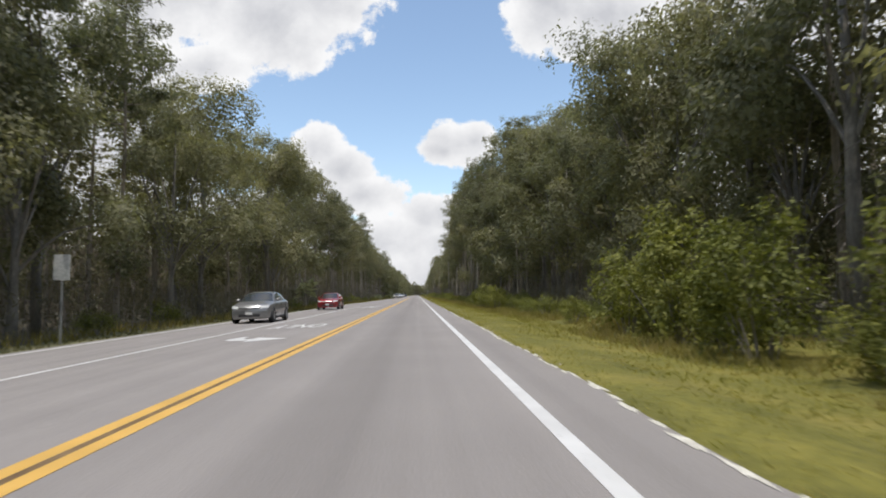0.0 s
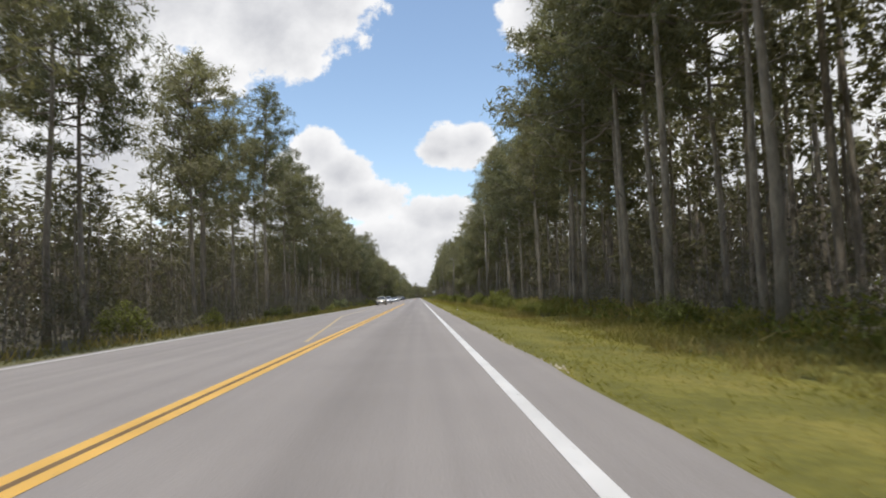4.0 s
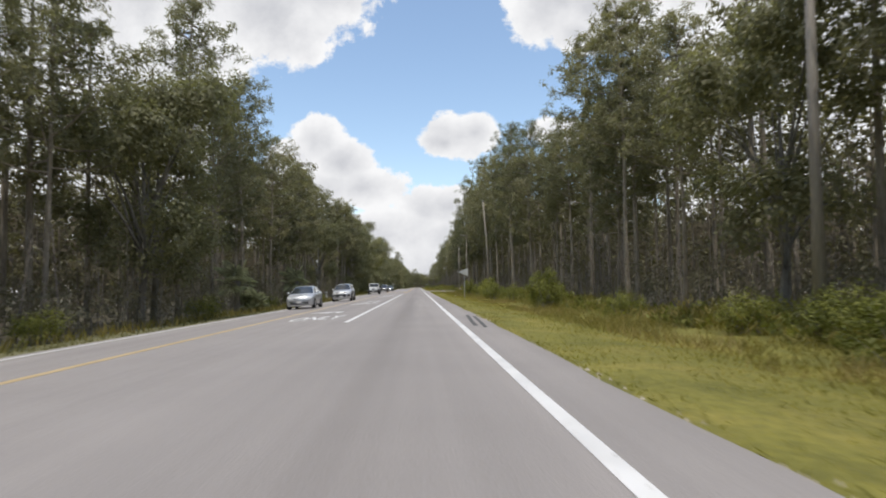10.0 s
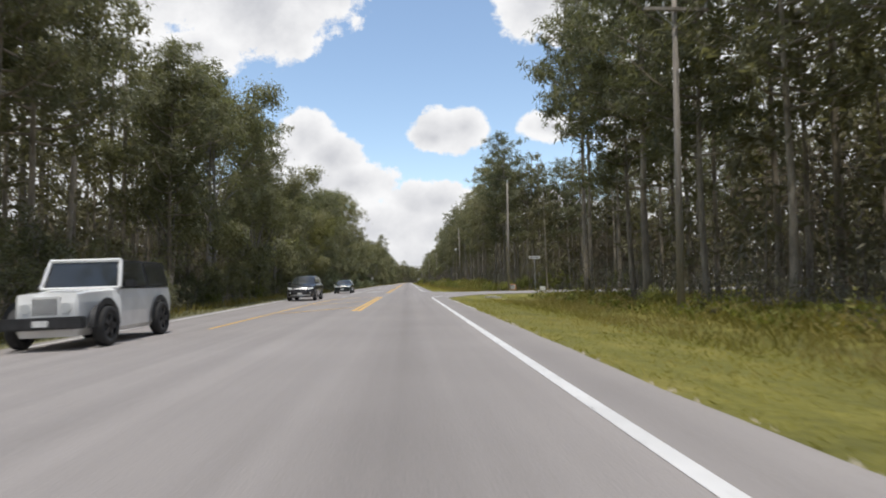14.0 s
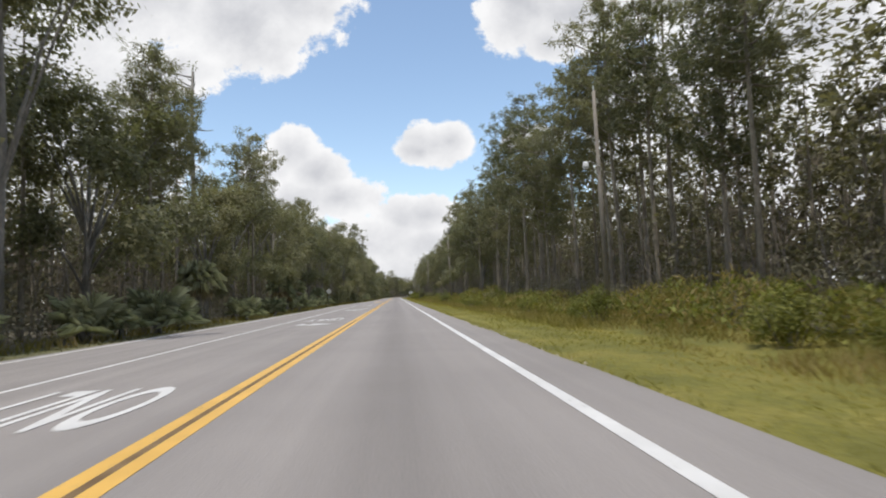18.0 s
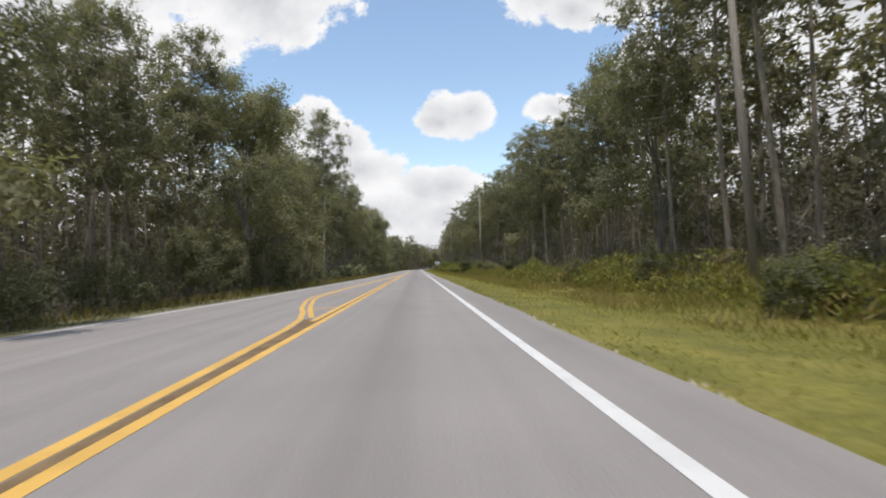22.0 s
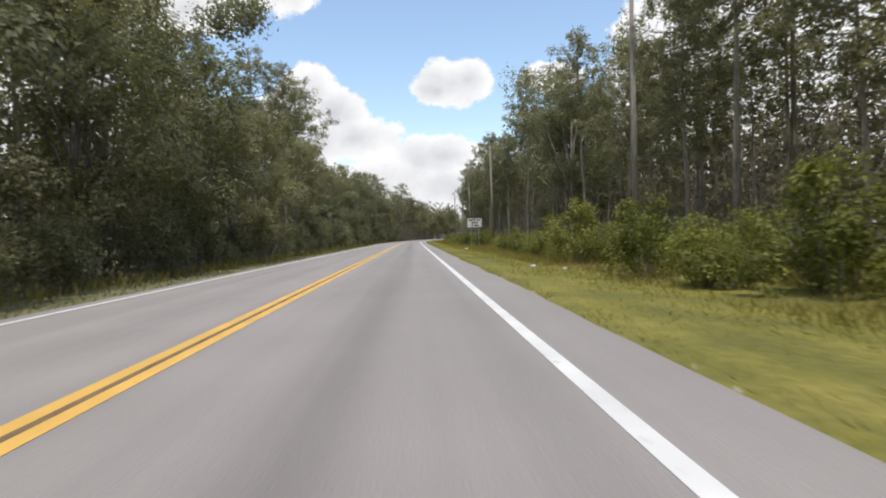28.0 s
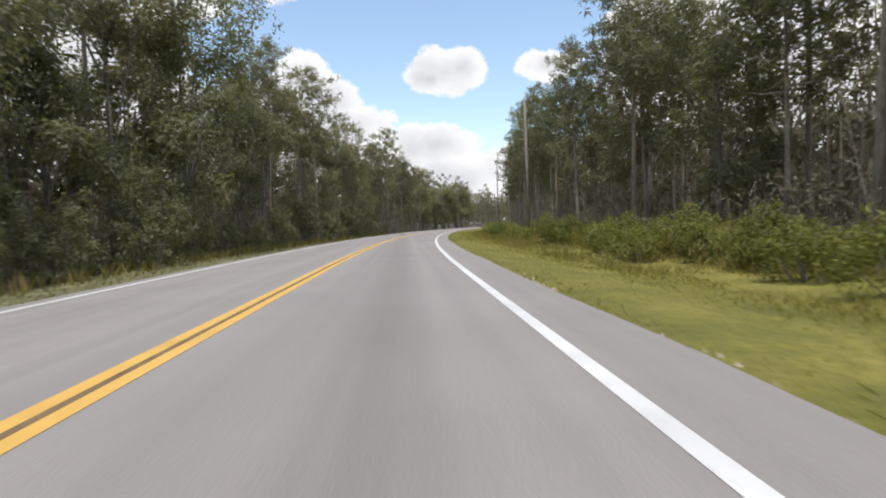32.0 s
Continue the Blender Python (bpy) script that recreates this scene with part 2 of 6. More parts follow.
# pale fronds, lifted further so the colour holds their sky highlights
M_PALM = leafy("palm_fronds", (0.19, 0.20, 0.13), (0.48, 0.49, 0.34), 0.25)
M_PALM.node_tree.nodes["Principled BSDF"].inputs["Roughness"].default_value = 0.36
M_DRYFROND = leafy("dead_fronds", (0.22, 0.17, 0.10), (0.42, 0.35, 0.23), 0.2, 0.1)
M_FAR = leafy("far_foliage", (0.152, 0.138, 0.086), (0.220, 0.202, 0.126), 0.40, 0.0)
# darker copy of M_FAR: the shade deep in the woods is in its colour
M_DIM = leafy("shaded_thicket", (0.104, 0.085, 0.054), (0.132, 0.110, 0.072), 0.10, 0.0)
# undergrowth leaves, darkened in colour for the shade below the trees
M_UNDER = leafy("shaded_undergrowth", (0.104, 0.094, 0.052), (0.140, 0.127, 0.072), 0.15, 0.0)
M_TWIG = simple("bare_twigs", [(0.3, (0.16, 0.135, 0.112)), (0.7, (0.27, 0.235, 0.20))], 0.8, 0.95, fine=6)
M_BARK = simple("pine_bark", [(0.3, (0.175, 0.147, 0.112)), (0.7, (0.395, 0.34, 0.262))], 2.5, 0.95, bump=0.8, fine=14, stretch=(1, 1, 0.3))
M_GREYBARK = simple("grey_bark", [(0.3, (0.13, 0.12, 0.10)), (0.7, (0.30, 0.277, 0.243))], 2.0, 0.95, bump=0.6, fine=18, stretch=(1, 1, 0.4))
M_POLE = simple("weathered_pole", [(0.3, (0.22, 0.19, 0.155)), (0.7, (0.38, 0.34, 0.29))], 1.5, 0.9, bump=0.3, fine=25, stretch=(1, 1, 0.1))
M_STEEL = simple("galvanised_steel", [(0.3, (0.42, 0.42, 0.42)), (0.7, (0.58, 0.58, 0.57))], 6, 0.45, 0.7, fine=40)
M_SIGNWHITE = simple("sign_white", [(0.3, (0.70, 0.70, 0.68)), (0.7, (0.80, 0.80, 0.78))], 2, 0.5, fine=12)
M_SIGNBACK = simple("sign_back", [(0.3, (0.48, 0.49, 0.47)), (0.7, (0.62, 0.62, 0.60))], 3, 0.5, 0.3, fine=20)
M_BLACK = simple("black_print", [(0.3, (0.02, 0.02, 0.02)), (0.7, (0.04, 0.04, 0.04))], 5, 0.5)
M_ORANGE = simple("orange_board", [(0.3, (0.62, 0.16, 0.04)), (0.7, (0.75, 0.23, 0.07))], 4, 0.6)
M_RUBBER = simple("tyre_rubber", [(0.3, (0.018, 0.018, 0.018)), (0.7, (0.035, 0.034, 0.033))], 8, 0.85)
M_ALLOY = simple("alloy_rim", [(0.3, (0.45, 0.45, 0.46)), (0.7, (0.6, 0.6, 0.61))], 8, 0.3, 0.8)
M_TRIMBLACK = simple("black_plastic", [(0.3, (0.02, 0.02, 0.021)), (0.7, (0.04, 0.04, 0.042))], 8, 0.55)
M_CONCRETE = simple("pale_concrete", [(0.3, (0.42, 0.40, 0.36)), (0.7, (0.58, 0.55, 0.50))], 1.2, 0.9, bump=0.2, fine=30)
M_BLUE = simple("blue_print", [(0.3, (0.03, 0.07, 0.25)), (0.7, (0.05, 0.10, 0.32))], 5, 0.5)


def gloss(name, colour, rough=0.25, metal=0.0):
    m, nt, b = material(name, rough, metal)
    c = Vector(colour)
    nt.links.new(ramp_of(nt, noise_of(nt, 2.0, 5), [(0.35, tuple(c * 0.9)), (0.65, tuple(c * 1.06))]), b.inputs["Base Color"])
    b.inputs["Coat Weight"].default_value, b.inputs["Coat Roughness"].default_value = 0.6, 0.08
    return m


M_GLASS = gloss("tinted_glass", (0.03, 0.034, 0.036), 0.05)
M_LAMP = gloss("headlamp_glass", (0.62, 0.63, 0.62), 0.1)
M_LAMPRED = gloss("red_lens", (0.35, 0.02, 0.02), 0.15)

# ---- building helpers ----


class Build:
    """Gathers vertices and faces for one mesh."""

    def __init__(self):
        self.v, self.f = [], []

    def add(self, verts, faces):
        n = len(self.v)
        self.v.extend(verts)
        self.f.extend([tuple(i + n for i in f) for f in faces])

    def tube(self, pts, radii, sides=8, cap=True):
        n0, rows = len(self.v), len(pts)
        for i, (p, r) in enumerate(zip(pts, radii)):
            p = Vector(p)
            d = (Vector(pts[min(i + 1, rows - 1)]) - Vector(pts[max(i - 1, 0)])).normalized()
            a = d.orthogonal().normalized() if abs(d.z) < 0.9 else Vector((1, 0, 0)).cross(d).normalized()
            c = d.cross(a)
            for k in range(sides):
                w = 2 * math.pi * k / sides
                self.v.append(tuple(p + (a * math.cos(w) + c * math.sin(w)) * r))
        for i in range(rows - 1):
            for k in range(sides):
                q, s = n0 + i * sides, (k + 1) % sides
                self.f.append((q + k, q + s, q + sides + s, q + sides + k))
        if cap:
            self.f.append(tuple(n0 + k for k in reversed(range(sides))))
            self.f.append(tuple(n0 + (rows - 1) * sides + k for k in range(sides)))

    def box(self, lo, hi, bevel=0.0):
        (x0, y0, z0), (x1, y1, z1) = lo, hi
        if not bevel:
            self.add([(x0, y0, z0), (x1, y0, z0), (x1, y1, z0), (x0, y1, z0), (x0, y0, z1), (x1, y0, z1), (x1, y1, z1), (x0, y1, z1)],
                     [(3, 2, 1, 0), (4, 5, 6, 7), (0, 1, 5, 4), (1, 2, 6, 5), (2, 3, 7, 6), (3, 0, 4, 7)])
            return
        bm = bmesh.new()
        bmesh.ops.create_cube(bm, size=1, matrix=Matrix.Translation(((x0 + x1) / 2, (y0 + y1) / 2, (z0 + z1) / 2)) @ Matrix.Diagonal((x1 - x0, y1 - y0, z1 - z0, 1)))
        bmesh.ops.bevel(bm, geom=bm.edges[:], offset=bevel, segments=2, affect="EDGES")
        bm.verts.ensure_lookup_table()
        bm.verts.index_update()
        self.add([tuple(w.co) for w in bm.verts], [tuple(w.index for w in f.verts) for f in bm.faces])
        bm.free()

    def mesh(self, name, mat, smooth=False):
        me = bpy.data.meshes.new(name)
        me.from_pydata(self.v, [], self.f)
        me.materials.append(mat)
        if smooth:
            me.polygons.foreach_set("use_smooth", [True] * len(me.polygons))
        me.update()
        return me


def part(name, b, mat, parent=None, label="", smooth=False):
    ob = new(name, b.mesh(name, mat, smooth) if isinstance(b, Build) else b)
    if parent is not None:
        ob.parent = parent
    return tagged(ob, label)


def thing(name, label, category, group="", kind=""):
    return tagged(new(name), label, category, group, kind)


# ---- the road's line: straight, then a bend to the right ----
UNIT = 1.2413        # metres of road to one unit of its stationing s
BEND_AT, BEND_R, BEND_TURN = 620.0, 647.0, radians(75)


FALL = [(-60, 0.023), (20, 0.023), (70, 0.018), (100, 0.022), (145, 0.036), (195, 0.045), (255, 0.047), (285, 0.02), (305, 0.005), (330, 0.0), (345, 0.0), (370, 0.016), (395, 0.016), (424, 0.01), (450, 0.0)]


def fall(s):
    """Cross slope of the far half of the road."""
    return float(np.interp(s, [p[0] for p in FALL], [p[1] for p in FALL]))


def drop(s, off):
    """How far the far half lies below the near lane's level."""
    return fall(s) * min(max(0.0, -off - 0.4), 9.0)


def along(s, off=0.0, z=0.0):
    """The place off metres to the right of the yellow line, s metres along it."""
    z -= drop(s, off)
    if s <= BEND_AT:
        return (off, s * UNIT, z)
    w = (s - BEND_AT) * UNIT / BEND_R
    extra = 0.0
    if w > BEND_TURN:
        extra, w = (w - BEND_TURN) * BEND_R, BEND_TURN
    r = BEND_R - off
    return (BEND_R - r * math.cos(w) + extra * math.sin(w), BEND_AT * UNIT + r * math.sin(w) + extra * math.cos(w), z)


def steps(a, b, gap=4.0, bend_gap=5.0):
    out, s = [], a
    while s < b - 1e-6:
        out.append(s)
        g = gap if s < BEND_AT - gap else bend_gap
        s += g
    return out + [b]


def piecewise(s, table):
    return float(np.interp(s, [p[0] for p in table], [p[1] for p in table]))


EDGE_LEFT = [(-60, -6.5), (60, -6.5), (110, -5.9), (262, -5.9), (300, -6.5), (424, -6.5), (446, -4.85), (484, -3.75), (1200, -3.75)]


def edge_left(s):
    return piecewise(s, EDGE_LEFT)


def strip(b, a, e, left, right, z=0.0, thick=0.0, gap=4.0):
    """A band that follows the road from a to e between two offsets (numbers or functions of s)."""
    fl = left if callable(left) else (lambda s: left)
    fr = right if callable(right) else (lambda s: right)
    ss = steps(a, e, gap)
    verts, faces = [], []
    for s in ss:
        verts += [along(s, fl(s), z), along(s, fr(s), z)]
        if thick:
            verts += [along(s, fr(s), z - thick), along(s, fl(s), z - thick)]
    k = 4 if thick else 2
    for i in range(len(ss) - 1):
        p, q = i * k, (i + 1) * k
        faces.append((p, p + 1, q + 1, q))
        if thick:
            faces += [(p + 1, p + 2, q + 2, q + 1), (p + 2, p + 3, q + 3, q + 2), (p + 3, p, q, q + 3)]
    if thick:
        faces += [(3, 2, 1, 0), tuple((len(ss) - 1) * k + i for i in range(4))]
    b.add(verts, faces)


# ---- ground, road, verges ----
b = Build()
gx = [-2500, -60, -9.4, -6.0, -3.0, -0.4, 30, 2500]
gy = [-2500, -60] + [p[0] for p in FALL[1:]] + [2500]
b.add([(x, y * UNIT, -0.30 - drop(y, x)) for y in gy for x in gx], [(j * 8 + i, j * 8 + i + 1, j * 8 + i + 9, j * 8 + i + 8) for j in range(len(gy) - 1) for i in range(7)])
tagged(part("ground", b, M_SOIL), "dark leaf-strewn forest floor of sandy soil", "ground", kind="structure")

ROAD_END = 1000.0
ragged = lambda s: 4.62 + 0.10 * noise.noise((s * 0.35, 0.3, 0)) + 0.05 * noise.noise((s * 1.7, 5.3, 0))
b = Build()
strip(b, -60, ROAD_END, lambda s: edge_left(s) - 0.42, -0.4, 0.0, 0.28, gap=1.0)
strip(b, -60, ROAD_END, -0.4, ragged, 0.0, 0.28, gap=1.0)
tagged(part("road", b, M_ASPHALT), "worn grey asphalt highway with dark oil streak", "road", kind="structure")

# side road with flared mouth
b = Build()
MOUTH = [(4.3, 298.4), (4.93, 300.2), (5.47, 301.6), (6.17, 303.2), (6.6, 304.1), (7.5, 305.6), (8.96, 306.9), (11.0, 307.6), (13.2, 307.8), (90, 309.0)]
ring = [(x, piecewise(x, MOUTH)) for x in [4.3, 4.6, 4.93, 5.2, 5.47, 5.8, 6.17, 6.6, 7.0, 7.5, 8.2, 8.96, 10.0, 11.0, 13.2, 90.0]]
ring += [(90, 316.4)]
ring += [(8.3 - 4.0 * math.sin(w), 320.6 - 4.2 * math.cos(w)) for w in np.linspace(0, math.pi / 2, 8)]
ring = [(x, y * UNIT) for x, y in ring]
top = [(x, y, -0.004) for x, y in ring]
n = len(top)
b.add(top + [(x, y, -0.28) for x, y in ring], [tuple(range(n)), tuple(reversed(range(n, 2 * n)))] + [(i, i + n, (i + 1) % n + n, (i + 1) % n) for i in range(n)])
tagged(part("side_road", b, M_ASPHALT), "paved side road joining with a wide flared mouth", "road", kind="structure")

# driveway on the far side
b = Build()
plan = [(-6.28, 266.0), (-6.28, 274.0), (-9.5, 271.6), (-15, 272.0), (-15, 269.4), (-9.5, 269.0)]
b.add([(x, y * UNIT, (-0.006 if x > -7 else (-0.05 if x > -10 else -0.22)) - drop(y, x)) for x, y in plan] + [(x, y * UNIT, -0.33 - drop(y, x)) for x, y in plan],
      [(0, 1, 2, 5), (5, 2, 3, 4)] + [((i + 1) % 6, i, i + 6, (i + 1) % 6 + 6) for i in range(6)])
tagged(part("driveway", b, M_SAND), "pale sandy driveway leading into the trees", "driveway", kind="structure")


def verge(name, a, e, offs, label, mat=M_TURF):
    """Grass bank: offsets with heights from the road outward."""
    bb = Build()
    ss = steps(a, e, 2.0)
    rows = []
    for s in ss:
        row = []
        for i, (o, z) in enumerate(offs):
            oo = o(s) if callable(o) else o
            wob = 0.05 * noise.noise((s * 0.4, oo * 0.7, 2.0)) if i else 0.0
            row.append(along(s, oo, z + wob))
        rows.append(row)
    k = len(offs)
    flip = -1 if (offs[1][0](0) if callable(offs[1][0]) else offs[1][0]) < 0 else 1
    for row in rows:
        bb.v.extend(row)
    for i in range(len(ss) - 1):
        for j in range(k - 1):
            q = (i * k + j, i * k + j + 1, (i + 1) * k + j + 1, (i + 1) * k + j)
            bb.f.append(q if flip > 0 else q[::-1])
    return tagged(part(name, bb, mat, smooth=True), label, "grass verge", kind="structure")


right_profile = [(lambda s: ragged(s) - 0.04, -0.03), (5.2, -0.03), (6.2, -0.09), (7.2, -0.17), (8.4, -0.26), (10.0, -0.24), (12.0, -0.20), (15.0, -0.40)]
verge("verge_right_1", -60, 299.2, right_profile, "sunlit mown grass verge along the highway")
verge("verge_right_2", 321.0, ROAD_END, right_profile, "sunlit mown grass verge beyond the side road")
left_profile = [(lambda s: edge_left(s) - 0.38, -0.03), (lambda s: edge_left(s) - 0.9, -0.04), (lambda s: edge_left(s) - 1.8, -0.10), (lambda s: edge_left(s) - 3.2, -0.16), (lambda s: edge_left(s) - 6.0, -0.40)]
verge("verge_left_1", -60, 266.0, left_profile, "narrow dull grass verge below the trees", M_DULLTURF)
verge("verge_left_2", 272.5, ROAD_END, left_profile, "narrow dull grass verge below the trees", M_DULLTURF)
# corners of the side road
def corner(name, rim, back, label):
    """Grass between the side road's curved rim and a back line, both functions of x."""
    bb = Build()
    xs = list(np.linspace(4.45, 12.0, 26)) + list(np.linspace(13.0, 90.0, 45))
    rows = 7
    for x in xs:
        y0, y1 = rim(x), back(x)
        low = piecewise(x, [(4.7, -0.03), (6.2, -0.09), (8.4, -0.22), (90, -0.2)])
        for j in range(rows):
            q = j / (rows - 1)
            z = -0.02 + (low + 0.02) * min(1.0, abs(y1 - y0) * q / 2.5)
            bb.v.append((x, (y0 + (y1 - y0) * q) * UNIT, z + (0.04 * noise.noise((x * 0.5, q * 3.0, y0)) if j else 0.0)))
    for i in range(len(xs) - 1):
        for j in range(rows - 1):
            f = (i * rows + j, (i + 1) * rows + j, (i + 1) * rows + j + 1, i * rows + j + 1)
            bb.f.append(f if back(20) > rim(20) else f[::-1])
    return tagged(part(name, bb, M_TURF, smooth=True), label, "grass verge", kind="structure")


corner("verge_corner_1", lambda x: max(299.1, piecewise(x, MOUTH) + 0.12), lambda x: 299.0 if x < 14 else 296.0, "rounded grass corner beside the side road")
corner("verge_corner_2", lambda x: 320.5 - 4.2 * math.sqrt(max(0.0, 1 - (max(0.0, 8.3 - x) / 4.0) ** 2)), lambda x: 321.3 if x < 14 else 326.5, "rounded grass corner beyond the side road")

# ---- road markings ----
Z_PAINT = 0.004


def marking(name, b, mat, label):
    return tagged(part(name, b, mat), label, "road marking", kind="structure")


def line(b, pts, width):
    """A painted line through (s, offset) points, following the bend."""
    strip(b, pts[0][0], pts[-1][0], lambda s: piecewise(s, pts) - width / 2, lambda s: piecewise(s, pts) + width / 2, Z_PAINT, gap=2.0)


b = Build()
line(b, [(-60, 3.66), (299.5, 3.66)], 0.155)
line(b, [(323.5, 3.66), (ROAD_END, 3.66)], 0.155)
marking("edge_line_right", b, M_WHITE, "broad white edge line worn at the rims")


def ribbon(b, pts, width, z=Z_PAINT):
    """A painted curve through (offset, s) points."""
    vs = []
    way = [Vector((x, y * UNIT)) for x, y in pts]
    for i, p in enumerate(pts):
        d = (way[min(i + 1, len(pts) - 1)] - way[max(i - 1, 0)]).normalized()
        side = Vector((-d.y, d.x)) * width / 2
        lift = z + (0.006 if p[0] < 0 else 0.0) - drop(p[1], p[0])
        vs += [(way[i].x + side.x, way[i].y + side.y, lift), (way[i].x - side.x, way[i].y - side.y, lift)]
    b.add(vs, [(2 * i, 2 * i + 1, 2 * i + 3, 2 * i + 2) for i in range(len(pts) - 1)])


b = Build()
ribbon(b, [(3.66 + 2.2 * (1 - math.cos(w)), 299.5 + 4.9 * math.sin(w)) for w in np.linspace(0, 1.38, 14)], 0.15, 0.008)
ribbon(b, [(3.66 + 2.3 * (1 - math.sin(w)), 323.5 - 5.6 * math.cos(w)) for w in np.linspace(0.15, math.pi / 2, 12)], 0.13, 0.008)
ribbon(b, [(5.0, 318.6), (5.6, 317.9), (6.4, 317.2), (7.4, 316.75), (9.0, 316.5), (60, 316.5)], 0.10, 0.003)
marking("edge_line_curve", b, M_WHITE, "white edge line curving round into the side road")

b = Build()
line(b, [(p, edge) for p, edge in [(-60, -6.5), (60, -6.5), (110, -5.9), (262, -5.9)]], 0.14)
line(b, [(277, -6.1), (300, -6.5), (424, -6.5), (446, -4.85), (484, -3.75), (ROAD_END, -3.75)], 0.14)
marking("edge_line_left", b, M_WHITE, "thin white edge line on the far side")

b = Build()
line(b, [(-60, -3.55), (54, -3.5)], 0.11)
marking("turn_lane_line_1", b, M_WHITE, "thin white line beside the turn lane")
b = Build()
line(b, [(317, -3.4), (345, -3.4), (370, -3.55), (413, -3.5)], 0.11)
marking("turn_lane_line_2", b, M_WHITE, "thin white line beside the turn lane")
b = Build()
line(b, [(206.4, 0.15), (263.5, 0.15)], 0.16)
marking("turn_lane_line_3", b, M_WHITE, "solid white line beside the turn lane")


def double_yellow(b, pts):
    for o in (-0.115, 0.115):
        line(b, [(s, x + o) for s, x in pts], 0.15)


b = Build()
double_yellow(b, [(-60, 0), (167, 0), (171, -0.3), (176, -1.3), (181, -2.5), (184, -3.0), (187, -3.2), (192, -3.2)])
marking("centre_line_1", b, M_YELLOW, "double yellow line bending out round a turn lane")
M_FADED = paint_material("faded_yellow_paint", (0.50, 0.375, 0.205), (0.36, 0.30, 0.22))
b = Build()
line(b, [(192, -3.2), (262, -3.2)], 0.22)
marking("centre_line_3", b, M_FADED, "faded single yellow line beside the turn lane")
b = Build()
double_yellow(b, [(286, 0), (304.3, 0)])
line(b, [(280, -3.3), (296, -3.25), (301, -3.0), (302.8, -2.6), (303.7, -2.0), (304.2, -1.4), (304.45, -0.8), (304.5, -0.05)], 0.13)
for s in (289.2, 296.2, 303.2):
    ribbon(b, [(-0.25, s), (-1.3, s - 1.35), (-2.9, s - 3.2)], 0.15)
marking("median_nose", b, M_YELLOW, "yellow hatched median nose before the side road")
b = Build()
for s0, s1, x0, x1 in ((305.5, 307.3, -3.0, -2.9), (312.2, 314.4, -3.1, -3.15)):
    line(b, [(s0, x0), (s1, x1)], 0.11)
marking("guide_dashes", b, M_WHITE, "thin worn white dashes across the junction")
b = Build()
line(b, [(316.5, 0.115), (ROAD_END, 0.115)], 0.15)
line(b, [(316.5, -0.115), (418.0, -0.115)], 0.15)
line(b, [(429.5, -0.115), (ROAD_END, -0.115)], 0.15)
marking("centre_line_2", b, M_YELLOW, "double yellow centre line with brown rubber between")
b = Build()
FORK = [(418, -0.115), (422.7, -0.19), (424.6, -0.24), (428.7, -0.36), (431, -0.62), (433.4, -1.25), (435.4, -1.62), (439.3, -2.27), (447, -2.25), (480, -1.05), (494, -0.5)]
line(b, FORK, 0.15)
line(b, [(430.4, -0.32), (433.2, -0.95), (435.4, -1.36), (439.3, -2.01), (447, -2.0), (480, -0.8), (494, -0.27)], 0.15)
for s, o in ((433.6, -0.9), (441.5, -1.85)):
    ribbon(b, [(-0.25, s), (o, s - 1.0)], 0.16)
marking("median_taper", b, M_YELLOW, "second double yellow line closing a hatched taper")
b = Build()
line(b, [(90, -0.45), (101, -1.6), (113, -2.9), (130, -3.2), (182, -3.2)], 0.13)
marking("median_edge", b, M_FADED, "faded yellow edge line of the painted median")
M_CREAM = paint_material("worn_cream_paint", (0.62, 0.55, 0.42), (0.42, 0.37, 0.29))
b = Build()
for s in (123.7, 141.3, 158.9):
    ribbon(b, [(-0.25, s + 1), (-3.1, s - 2.8)], 0.15)
marking("median_hatch", b, M_CREAM, "worn cream diagonal hatching of the painted median")

# dark rubber between the yellow stripes
b = Build()
line(b, [(-60, 0), (158, 0)], 0.075)
line(b, [(318, 0), (ROAD_END, 0)], 0.075)
strip(b, 418.5, 430.0, lambda s: piecewise(s, FORK) + 0.09, 0.0, Z_PAINT - 0.002, gap=1.0)
M_STAIN = simple("brown_rubber_stain", [(0.3, (0.14, 0.085, 0.04)), (0.7, (0.25, 0.17, 0.09))], 2.0, 0.9, fine=30)
marking("centre_stain", b, M_STAIN, "brown rubber stain between the yellow stripes")


def word_mesh(text, size, bold=0.0):
    cu = bpy.data.curves.new("word", "FONT")
    cu.body, cu.size, cu.align_x, cu.align_y, cu.offset = text, size, "CENTER", "CENTER", bold
    ob = new("word_source", cu)
    me = bpy.data.meshes.new_from_object(ob.evaluated_get(bpy.context.evaluated_depsgraph_get()))
    bpy.data.objects.remove(ob)
    bpy.data.curves.remove(cu)
    return me


def lie_flat(ob, x, y, turned):
    """Lays a painted mark on the sloping lane."""
    tilt = math.degrees(math.atan(fall(y)))
    ob.matrix_world = pose(x, y * UNIT, Z_PAINT + 0.003 - drop(y, x), 0, tilt if turned else -tilt, 180 if turned else 0)


def only_word(x, y, turned):
    me = ONLY_MESH
    ob = tagged(new("word_only", me), "long white painted word ONLY on the asphalt", "road marking", "turn lane words", kind="structure")
    lie_flat(ob, x, y, turned)
    return ob


ONLY_MESH = word_mesh("ONLY", 1.0, 0.016)
xs = [w.co.x for w in ONLY_MESH.vertices]
ys = [w.co.y for w in ONLY_MESH.vertices]
